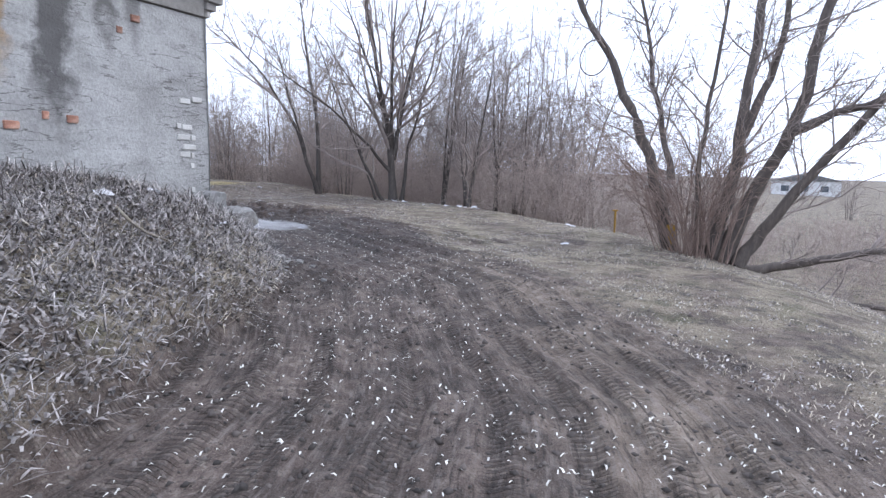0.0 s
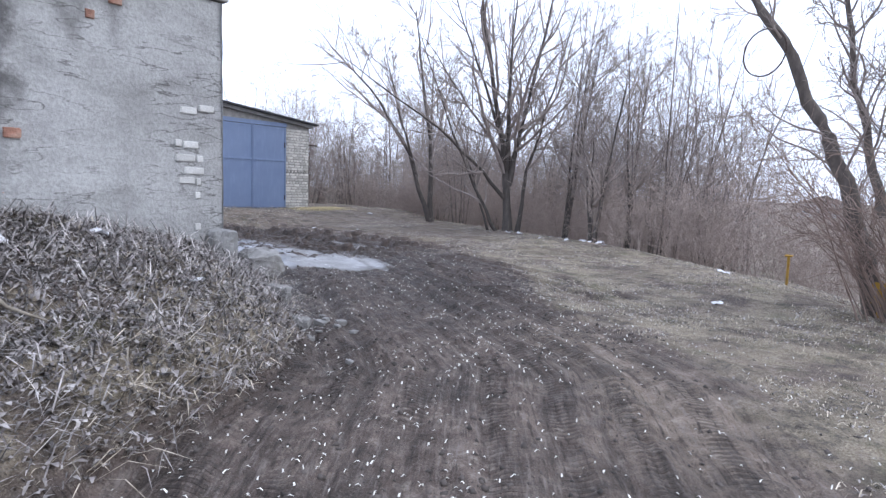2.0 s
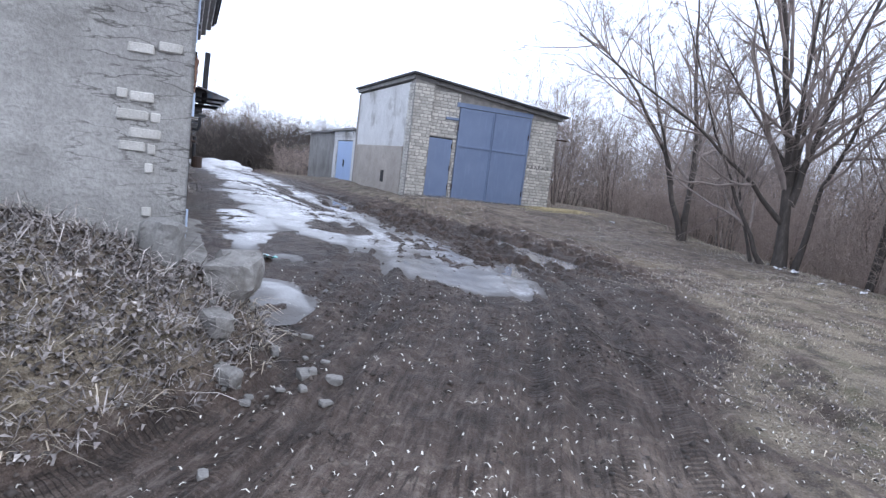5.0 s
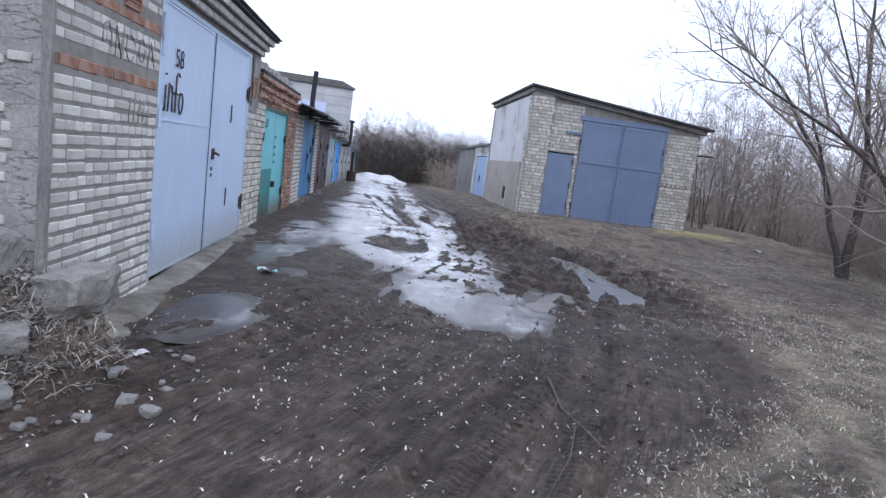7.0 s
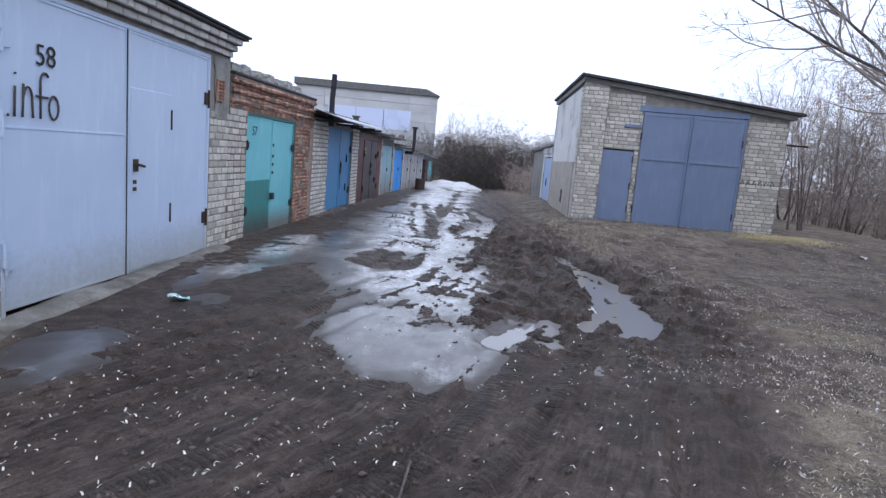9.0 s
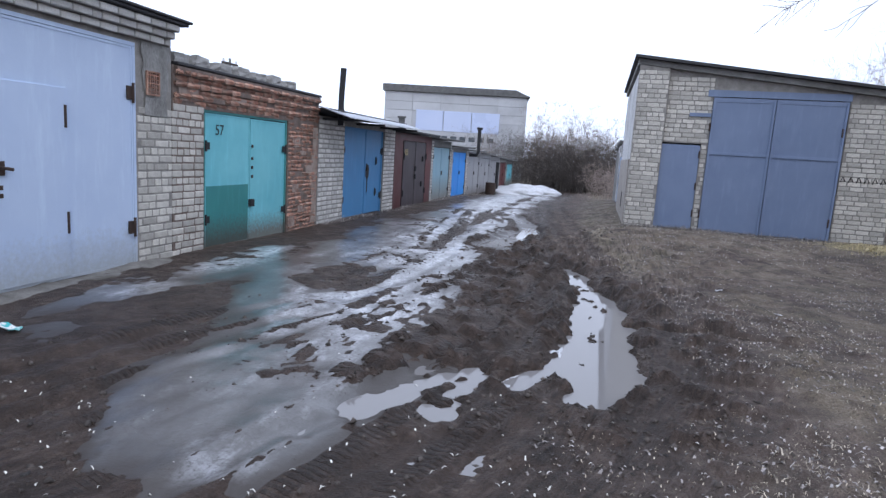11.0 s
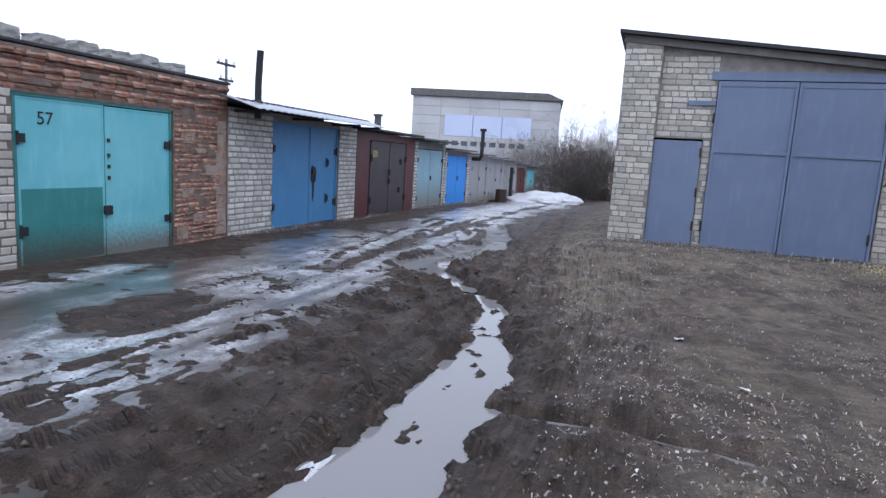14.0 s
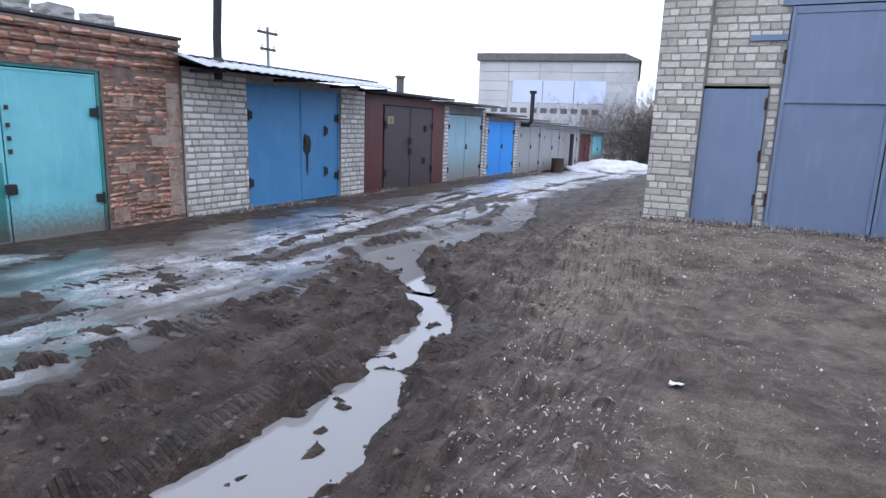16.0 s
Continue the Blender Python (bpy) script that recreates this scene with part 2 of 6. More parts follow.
def ice_mask(x, y):
    """Where ice and trodden snow still lie in the lane."""
    cx = np.interp(y, [8, 9, 12, 16, 20, 26, 34, 44], [7.7, 7.65, 7.1, 6.55, 6.4, 6.4, 6.2, 5.9])
    wd = np.interp(y, [8.5, 9.0, 10, 13, 16, 19, 24, 30, 36, 46], [0.05, 0.6, 1.05, 1.4, 1.55, 1.5, 1.25, 1.4, 1.6, 1.8])
    m = np.minimum(2.0 * (1 - np.abs(x - cx) / wd), 0.75)
    apron = np.minimum(2.2 * (1 - np.hypot((x - 5.0) / 0.62, (y - 13.2) / 2.3)), 0.45)
    near = np.minimum(2.2 * (1 - np.hypot((x - 4.9) / 0.42, (y - 8.4) / 0.9)), 0.4)
    hole = 1 - np.hypot((x - 6.7) / 0.8, (y - 13.5) / 1.15)
    track = np.exp(-(((x - cx - 0.5) / 0.22) ** 2)) * smooth(y, 14, 18)
    film = np.minimum(1.5 * (1 - np.hypot((x - 5.85) / 0.8, (y - 11.6) / 1.7)), 0.16)
    m = np.maximum(np.maximum(np.maximum(m, apron), near), film)
    pond = 1 - np.hypot((x - 7.95) / 0.8, (y - 18.2) / 1.2)
    m = m - 1.8 * np.clip(pond, 0, 1) - 0.8 * smooth(y, 9.3, 8.5) * (x > 6)
    m = m - 0.9 * smooth(x, 7.1, 6.3) * smooth(x, 5.4, 6.0) * smooth(y, 11.8, 10.6)
    return m + 0.95 * fbm(x, y, 0.9, 6, 81, 0.72) - 0.12 - 1.9 * np.clip(hole, 0, 1) - 0.8 * track


def ice_pale(x, y):
    """How white the ice is: a trodden ridge along the lane and a strip below the gates."""
    cx = np.interp(y, [8, 9, 12, 16, 20, 26, 34, 44], [7.75, 7.7, 7.35, 6.75, 6.5, 6.4, 6.2, 5.9])
    wd = np.interp(y, [8.0, 10, 13, 16, 20, 26, 36, 46], [0.6, 0.8, 1.1, 1.3, 1.2, 1.3, 1.6, 1.8])
    ridge = np.clip(1.25 - np.abs(x - cx) / wd, 0, 1) * (0.16 + 0.84 * smooth(y, 9.8, 11.8))
    strip = np.clip(0.9 - np.abs(x - 5.0) / 0.6, 0, 1) * smooth(y, 11.0, 12.0) * smooth(y, 17, 15)
    return np.clip(np.maximum(ridge, strip) + 0.5 * fbm(x, y, 1.1, 4, 83), 0, 1) * (0.8 + 0.45 * smooth(y, 20, 34))


# ---- materials ----
def ground_material():
    m, n, l, b = mat("earth")
    v = coords(n, l)
    big, mid, fine = noise_tex(n, l, v, 0.9, 6), noise_tex(n, l, v, 7, 6, 0.65), noise_tex(n, l, v, 55, 4)
    mud = ramp(n, l, mid, [(0.25, (0.07, 0.052, 0.044)), (0.5, (0.145, 0.11, 0.093)), (0.78, (0.25, 0.198, 0.168))])
    comb = n.new("ShaderNodeCombineXYZ")
    l.new(attr(n, "across"), comb.inputs[0])
    l.new(attr(n, "run"), comb.inputs[1])
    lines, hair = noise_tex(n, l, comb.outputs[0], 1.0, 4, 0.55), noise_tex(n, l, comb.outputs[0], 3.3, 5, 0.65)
    road = attr(n, "road")
    straw = ramp(n, l, fine, [(0.25, (0.1, 0.08, 0.06)), (0.5, (0.27, 0.226, 0.165)), (0.8, (0.5, 0.435, 0.33))])
    sand = ramp(n, l, mid, [(0.25, (0.2, 0.152, 0.116)), (0.75, (0.42, 0.345, 0.275))])
    col = mix(n, l, mix(n, l, 0.5, attr(n, "light"), mix(n, l, 1.0, attr(n, "light"), grey(n, l, big, 0.35, 0.6), "MULTIPLY")), mud, sand)
    patch = noise_tex(n, l, v, 1.5, 7, 0.68)
    gm = grey(n, l, mix(n, l, 0.85, attr(n, "grass"), mix(n, l, 1.0, attr(n, "grass"), grey(n, l, patch, 0.4, 0.56), "MULTIPLY")), 0.1, 0.85)
    col = mix(n, l, gm, col, straw)
    blot_a, blot_b = noise_tex(n, l, v, 2.3, 8, 0.7), noise_tex(n, l, v, 14, 6, 0.7)
    col = mix(n, l, mix(n, l, 1.0, grey(n, l, blot_a, 0.46, 0.6, 0, 0.85), grey(n, l, blot_b, 0.38, 0.58, 0.25, 1), "MULTIPLY"), col, (0.045, 0.037, 0.033))
    col = mix(n, l, mix(n, l, 1.0, grey(n, l, blot_b, 0.53, 0.66, 0, 0.7), grey(n, l, blot_a, 0.5, 0.38, 0.1, 1), "MULTIPLY"), col, (0.36, 0.32, 0.27))
    speck = noise_tex(n, l, v, 95, 3, 0.7)
    col = mix(n, l, grey(n, l, speck, 0.56, 0.68, 0, 0.5), col, (0.33, 0.285, 0.235))
    col = mix(n, l, grey(n, l, speck, 0.44, 0.33, 0, 0.6), col, (0.03, 0.025, 0.022))
    green = noise_tex(n, l, v, 1.7, 4)
    col = mix(n, l, mix(n, l, 1.0, grey(n, l, green, 0.56, 0.7, 0, 0.45), attr(n, "grass"), "MULTIPLY"), col, (0.075, 0.085, 0.035))
    # furrow relief shaded in the colour too: hollows dark, ridges pale
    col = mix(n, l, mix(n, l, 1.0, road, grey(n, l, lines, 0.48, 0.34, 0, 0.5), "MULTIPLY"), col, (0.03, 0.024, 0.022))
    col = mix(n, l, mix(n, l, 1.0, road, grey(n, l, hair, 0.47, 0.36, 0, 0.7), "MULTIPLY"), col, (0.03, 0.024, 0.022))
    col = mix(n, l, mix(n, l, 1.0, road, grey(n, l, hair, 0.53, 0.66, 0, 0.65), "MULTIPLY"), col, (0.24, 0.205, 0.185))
    # rut hollows darkened in the colour: wet mud and painted shade
    col = mix(n, l, grey(n, l, attr(n, "wet_rut_shade"), 0.05, 0.75, 0, 0.55), col, (0.032, 0.026, 0.024))
    b.inputs["Specular IOR Level"].default_value = 0.3
    wave = n.new("ShaderNodeMath")
    wave.operation = "SINE"
    pitch = n.new("ShaderNodeMath")
    pitch.operation = "MULTIPLY"
    pitch.inputs[1].default_value = 115.0
    l.new(attr(n, "run"), pitch.inputs[0])
    l.new(pitch.outputs[0], wave.inputs[0])
    lugs = mix(n, l, 1.0, grey(n, l, wave.outputs[0], -0.3, 0.3, 0, 0.9), attr(n, "tread"), "MULTIPLY")
    col = mix(n, l, mix(n, l, 1.0, lugs, (0.5, 0.5, 0.5), "MULTIPLY"), col, (0.035, 0.027, 0.023))
    wet = attr(n, "wet")
    col = mix(n, l, mix(n, l, 1.0, wet, (0.95, 0.95, 0.95), "MULTIPLY"), col, (0.4, 0.345, 0.315), "MULTIPLY")
    l.new(col, b.inputs["Base Color"])
    l.new(grey(n, l, mix(n, l, 0.3, wet, grey(n, l, mid, 0.35, 0.65)), 0.0, 0.9, 0.95, 0.5), b.inputs["Roughness"])
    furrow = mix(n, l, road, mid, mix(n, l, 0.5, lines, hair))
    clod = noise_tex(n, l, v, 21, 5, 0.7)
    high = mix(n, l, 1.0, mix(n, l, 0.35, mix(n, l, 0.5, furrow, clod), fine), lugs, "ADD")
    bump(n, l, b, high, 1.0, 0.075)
    return m


EARTH = ground_material()
STRAW = surface("dead_grass", [(0.3, (0.23, 0.19, 0.145)), (0.5, (0.4, 0.345, 0.27)), (0.7, (0.6, 0.53, 0.43))], 9, fine=200, relief=0, rand=0.6)
LITTER = surface("dead_stalks", [(0.3, (0.12, 0.103, 0.097)), (0.5, (0.27, 0.243, 0.23)), (0.7, (0.55, 0.515, 0.49))], 9, fine=200, relief=0, rand=0.75)
HUSK = surface("husks", [(0.3, (0.6, 0.57, 0.5)), (0.7, (0.82, 0.8, 0.75))], 20, relief=0, rand=0.2)
BARK = surface("bark", [(0.3, (0.045, 0.037, 0.033)), (0.55, (0.095, 0.08, 0.071)), (0.75, (0.17, 0.147, 0.13))], 14, fine=90, relief=0.6, squash=(1, 1, 0.3))
TWIG = surface("twigs", [(0.3, (0.19, 0.158, 0.145)), (0.7, (0.4, 0.335, 0.305))], 3, fine=90, relief=0)
SHOOT = surface("shrub_twigs", [(0.3, (0.27, 0.212, 0.186)), (0.7, (0.56, 0.46, 0.405))], 3, fine=90, relief=0)
SAPLING = surface("sapling_bark", [(0.3, (0.12, 0.1, 0.09)), (0.7, (0.26, 0.22, 0.2))], 9, fine=90, relief=0.3)
RENDER = surface("old_render", [(0.25, (0.2, 0.19, 0.18)), (0.5, (0.33, 0.325, 0.31)), (0.75, (0.42, 0.415, 0.4))], 2.2, fine=38, relief=0.8, dist=0.03, stain=((0.06, 0.055, 0.05), 0.5, 0.68, 0.8), stain_scale=0.9, squash=(1, 1, 0.55))


OSIER = surface("willow_shoots", [(0.3, (0.15, 0.105, 0.088)), (0.7, (0.36, 0.265, 0.22))], 3, fine=90, relief=0)
WILLOW = surface("willow_bark", [(0.3, (0.075, 0.06, 0.052)), (0.55, (0.14, 0.115, 0.1)), (0.75, (0.22, 0.185, 0.16))], 14, fine=90, relief=0.6, squash=(1, 1, 0.3))


def end_wall_material():
    """Cement render with ridged cracks, soot runs below the roof and an ochre run."""
    m, n, l, b = mat("stained_render")
    v = coords(n, l)
    sep = n.new("ShaderNodeSeparateXYZ")
    l.new(v, sep.inputs[0])
    a, f, s = noise_tex(n, l, v, 2.2, 6), noise_tex(n, l, v, 40, 4), noise_tex(n, l, v, 1.1, 6, 0.7)
    col = ramp(n, l, a, [(0.25, (0.27, 0.265, 0.255)), (0.5, (0.42, 0.415, 0.4)), (0.75, (0.52, 0.515, 0.5))])
    col = mix(n, l, grey(n, l, s, 0.5, 0.66, 0, 0.55), col, (0.16, 0.15, 0.15))
    flat = noise_tex(n, l, coords(n, l, (1.0, 1.0, 4.5)), 1.5, 4, 0.55)
    ridge = mix(n, l, 1.0, grey(n, l, flat, 0.5, 0.512, 0, 1), grey(n, l, flat, 0.512, 0.53, 1, 0), "MULTIPLY")
    ridge = mix(n, l, 1.0, ridge, grey(n, l, s, 0.42, 0.52, 0, 0.85), "MULTIPLY")
    col = mix(n, l, ridge, col, (0.07, 0.065, 0.06))
    wob = noise_tex(n, l, v, 3.5, 5, 0.65)

    def run(x, half, z0, colour, most):
        off = n.new("ShaderNodeMath")
        off.operation = "SUBTRACT"
        l.new(sep.outputs[0], off.inputs[0])
        off.inputs[1].default_value = x
        ab = n.new("ShaderNodeMath")
        ab.operation = "ABSOLUTE"
        l.new(off.outputs[0], ab.inputs[0])
        ad = n.new("ShaderNodeMath")
        l.new(ab.outputs[0], ad.inputs[0])
        l.new(grey(n, l, wob, 0.25, 0.75, -half, half), ad.inputs[1])
        zz = n.new("ShaderNodeMath")
        l.new(sep.outputs[2], zz.inputs[0])
        l.new(grey(n, l, wob, 0.25, 0.75, -0.35, 0.35), zz.inputs[1])
        k = mix(n, l, 1.0, grey(n, l, ad.outputs[0], half, half * 0.3, 0, most), grey(n, l, zz.outputs[0], z0, z0 + 0.4, 0, 1), "MULTIPLY")
        return mix(n, l, k, col, colour)

    col = run(2.42, 0.2, 1.75, (0.075, 0.07, 0.068), 0.85)
    col = run(2.95, 0.13, 2.5, (0.1, 0.095, 0.09), 0.8)
    col = run(3.25, 0.12, 2.6, (0.13, 0.125, 0.12), 0.7)
    col = run(1.92, 0.14, 2.2, (0.36, 0.22, 0.09), 0.75)
    col = mix(n, l, grey(n, l, f, 0.35, 0.65, 0.3, 0), col, (0.1, 0.095, 0.09))
    l.new(col, b.inputs["Base Color"])
    b.inputs["Roughness"].default_value = 0.92
    bump(n, l, b, mix(n, l, 0.5, a, mix(n, l, 0.5, f, flat)), 0.9, 0.05)
    return m


END_WALL = end_wall_material()
PLASTER = surface("pale_plaster", [(0.3, (0.66, 0.66, 0.655)), (0.7, (0.82, 0.82, 0.815))], 1.5, fine=30, relief=0.35, dist=0.02, stain=((0.2, 0.18, 0.155), 0.52, 0.66, 0.7))
MORTAR = surface("mortar", [(0.3, (0.22, 0.205, 0.19)), (0.7, (0.38, 0.36, 0.335))], 8, fine=80, relief=0.6)
MORTAR_RED = surface("old_mortar", [(0.3, (0.12, 0.085, 0.07)), (0.7, (0.27, 0.21, 0.18))], 8, fine=80, relief=0.6)
SILICATE = surface("silicate_brick", [(0.3, (0.62, 0.605, 0.57)), (0.7, (0.82, 0.8, 0.765))], 5, fine=90, relief=0.35, stain=((0.2, 0.17, 0.13), 0.5, 0.72, 0.55), stain_scale=1.1, rand=0.2)
SILICATE_GREY = surface("weathered_silicate_brick", [(0.3, (0.5, 0.475, 0.425)), (0.7, (0.68, 0.65, 0.59))], 5, fine=90, relief=0.4, stain=((0.16, 0.135, 0.115), 0.54, 0.74, 0.5), stain_scale=1.1, rand=0.24)
RED = surface("red_brick", [(0.25, (0.17, 0.072, 0.052)), (0.5, (0.42, 0.21, 0.145)), (0.75, (0.58, 0.36, 0.265))], 5, fine=70, relief=0.8, dist=0.02, stain=((0.32, 0.27, 0.23), 0.52, 0.7, 0.6), stain_scale=2.0, rand=0.4)
CONCRETE = surface("concrete", [(0.3, (0.2, 0.195, 0.185)), (0.7, (0.34, 0.335, 0.325))], 3, fine=60, relief=0.5, stain=((0.08, 0.075, 0.07), 0.5, 0.7, 0.6))
FELT = surface("roofing_felt", [(0.3, (0.022, 0.022, 0.025)), (0.7, (0.06, 0.06, 0.066))], 4, fine=80, relief=0.5, rough=(0.6, 0.9))
SLATE = surface("asbestos_slate", [(0.3, (0.1, 0.1, 0.1)), (0.7, (0.2, 0.2, 0.2))], 3, fine=60, relief=0.4)


def paint(name, a, b, rust=0.55, rough=(0.42, 0.62), low=None):
    """Old oil paint on sheet steel: two tones, rust specks, runs and dirt thrown up near the ground."""
    m, n, l, bs = mat(name)
    v = coords(n, l)
    streak = coords(n, l, (3.0, 3.0, 0.5))
    p, q, r = noise_tex(n, l, v, 1.6, 5), noise_tex(n, l, streak, 3.0, 6), noise_tex(n, l, v, 18, 5, 0.7)
    col = ramp(n, l, p, [(0.3, a), (0.7, b)])
    col = mix(n, l, grey(n, l, q, 0.52, 0.75, 0, 0.3), col, tuple(min(1, c * 1.35 + 0.03) for c in b))
    col = mix(n, l, grey(n, l, r, 0.66, 0.74, 0, rust), col, (0.09, 0.05, 0.032))
    if low:
        sep = n.new("ShaderNodeSeparateXYZ")
        l.new(v, sep.inputs[0])
        ad = n.new("ShaderNodeMath")
        l.new(sep.outputs[2], ad.inputs[0])
        l.new(grey(n, l, r, 0.2, 0.8, -0.18, 0.18), ad.inputs[1])
        col = mix(n, l, grey(n, l, ad.outputs[0], low[0], low[1], low[3], 0), col, low[2])
    l.new(col, bs.inputs["Base Color"])
    l.new(grey(n, l, p, 0.3, 0.7, *rough), bs.inputs["Roughness"])
    bump(n, l, bs, mix(n, l, 0.5, p, r), 0.12, 0.02)
    return m


DUST = (0.16, 0.135, 0.11)
LILAC = paint("lilac_grey_paint", (0.465, 0.57, 0.755), (0.515, 0.62, 0.795), 0.15, low=(0.45, 0.95, (0.33, 0.34, 0.33), 0.75))
TEAL = paint("turquoise_paint", (0.13, 0.47, 0.54), (0.19, 0.55, 0.61), 0.4, low=(0.5, 0.85, DUST, 0.9))
TEAL_DARK = paint("dark_turquoise_paint", (0.03, 0.2, 0.2), (0.045, 0.25, 0.245), 0.4, low=(0.5, 0.9, (0.07, 0.07, 0.06), 0.9))
BLUE = paint("blue_paint", (0.055, 0.22, 0.45), (0.075, 0.26, 0.5), 0.3)
BROWN = paint("dark_brown_paint", (0.05, 0.038, 0.043), (0.075, 0.06, 0.065), 0.3)
MAROON = paint("maroon_paint", (0.09, 0.025, 0.026), (0.12, 0.035, 0.035), 0.3)
PALEBLUE = paint("pale_blue_paint", (0.24, 0.43, 0.53), (0.32, 0.5, 0.58), 0.95, low=(0.5, 1.3, (0.22, 0.16, 0.1), 0.7))
BRIGHT = paint("bright_blue_paint", (0.02, 0.27, 0.8), (0.03, 0.32, 0.85), 0.2)
GREYPAINT = paint("grey_paint", (0.3, 0.3, 0.315), (0.38, 0.38, 0.39), 0.6, low=(0.2, 0.7, DUST, 0.8))
STEELBLUE = paint("steel_blue_paint", (0.15, 0.2, 0.312), (0.18, 0.235, 0.355), 0.15)
SKYPAINT = paint("sky_blue_paint", (0.32, 0.45, 0.68), (0.38, 0.5, 0.72), 0.3)
RUST = surface("rusty_iron", [(0.3, (0.04, 0.03, 0.028)), (0.7, (0.1, 0.06, 0.045))], 12, rough=(0.5, 0.8), metal=0.4, relief=0.3)
BLACK = surface("black_paint", [(0.3, (0.012, 0.012, 0.014)), (0.7, (0.03, 0.03, 0.034))], 12, relief=0)
FADED = surface("faded_spray_paint", [(0.3, (0.2, 0.19, 0.19)), (0.7, (0.3, 0.285, 0.28))], 12, relief=0)
SPRAY = surface("grey_spray_paint", [(0.3, (0.05, 0.045, 0.05)), (0.7, (0.09, 0.08, 0.085))], 12, relief=0)
TIN = surface("zinc_sheet", [(0.3, (0.5, 0.52, 0.56)), (0.7, (0.66, 0.68, 0.72))], 3, rough=(0.3, 0.5), metal=0.6, relief=0.15, stain=((0.15, 0.11, 0.09), 0.58, 0.75, 0.5))
PANEL = surface("concrete_panel", [(0.3, (0.42, 0.43, 0.45)), (0.7, (0.54, 0.55, 0.57))], 0.25, fine=4, relief=0, stain=((0.28, 0.28, 0.29), 0.5, 0.75, 0.6), stain_scale=0.2, rand=0.08)
GLASSY = surface("milky_glazing", [(0.3, (0.5, 0.58, 0.78)), (0.7, (0.56, 0.63, 0.82))], 0.2, rough=(0.25, 0.35), relief=0)
DARKPANE = surface("dark_pane", [(0.3, (0.05, 0.06, 0.07)), (0.7, (0.12, 0.14, 0.16))], 1, rough=(0.1, 0.2), relief=0)
PAPER = surface("white_litter", [(0.3, (0.6, 0.6, 0.62)), (0.7, (0.82, 0.82, 0.84))], 9, relief=0)
YELLOW = surface("yellow_paint", [(0.3, (0.3, 0.16, 0.03)), (0.7, (0.5, 0.3, 0.05))], 9, relief=0, stain=((0.12, 0.08, 0.05), 0.52, 0.66, 0.7), stain_scale=3)


def water_material():
    m, n, l, b = mat("puddle_water", 0.04)
    b.inputs["Base Color"].default_value = (0.235, 0.225, 0.222, 1)
    b.inputs["IOR"].default_value = 1.4
    b.inputs["Specular IOR Level"].default_value = 0.6
    v = coords(n, l)
    bump(n, l, b, noise_tex(n, l, v, 3, 2), 0.02, 0.02)
    return m


def ice_material():
    m, n, l, b = mat("old_ice")
    v = coords(n, l)
    a, c, d = noise_tex(n, l, coords(n, l, (2.0, 0.75, 1.0)), 1.5, 8, 0.68), noise_tex(n, l, v, 34, 5, 0.7), noise_tex(n, l, v, 0.6, 4)
    tone = mix(n, l, 1.0, grey(n, l, a, 0.3, 0.7, 0, 0.55), grey(n, l, attr(n, "pale"), 0, 1, 0, 0.6), "ADD")
    col = ramp(n, l, tone, [(0.2, (0.045, 0.04, 0.037)), (0.42, (0.1, 0.093, 0.09)), (0.62, (0.27, 0.268, 0.277)), (0.88, (0.7, 0.71, 0.74))])
    col = mix(n, l, grey(n, l, c, 0.5, 0.64, 0, 0.75), col, (0.05, 0.042, 0.037))
    smut = noise_tex(n, l, v, 4.5, 8, 0.75)
    col = mix(n, l, grey(n, l, smut, 0.5, 0.58, 0, 0.6), col, (0.055, 0.047, 0.042))
    col = mix(n, l, grey(n, l, mix(n, l, 0.35, attr(n, "thick"), smut), 0.2, 0.55, 0.9, 0), col, (0.05, 0.04, 0.034))
    l.new(col, b.inputs["Base Color"])
    l.new(grey(n, l, d, 0.35, 0.65, 0.28, 0.5), b.inputs["Roughness"])
    b.inputs["Coat Roughness"].default_value = 0.27
    l.new(grey(n, l, attr(n, "thick"), 0.1, 0.7, 0, 0.9), b.inputs["Coat Weight"])
    bump(n, l, b, mix(n, l, 0.45, a, c), 0.35, 0.02)
    return m


WATER, ICE = water_material(), ice_material()
SNOW = surface("old_snow", [(0.3, (0.62, 0.63, 0.66)), (0.7, (0.82, 0.83, 0.86))], 3, fine=60, relief=0.4, stain=((0.3, 0.28, 0.27), 0.54, 0.72, 0.7), stain_scale=2)

# ---- ground ----
def steps(parts):
    """Grid lines: from each place to the next with the given step, geometric where the step grows."""
    out = []
    for a, b, s in parts:
        out.extend(np.arange(a, b - 1e-6, s))
    return out


def far(a, b, first, grow):
    out, s = [], first
    while a < b:
        out.append(a)
        a, s = a + s, s * grow
    return out


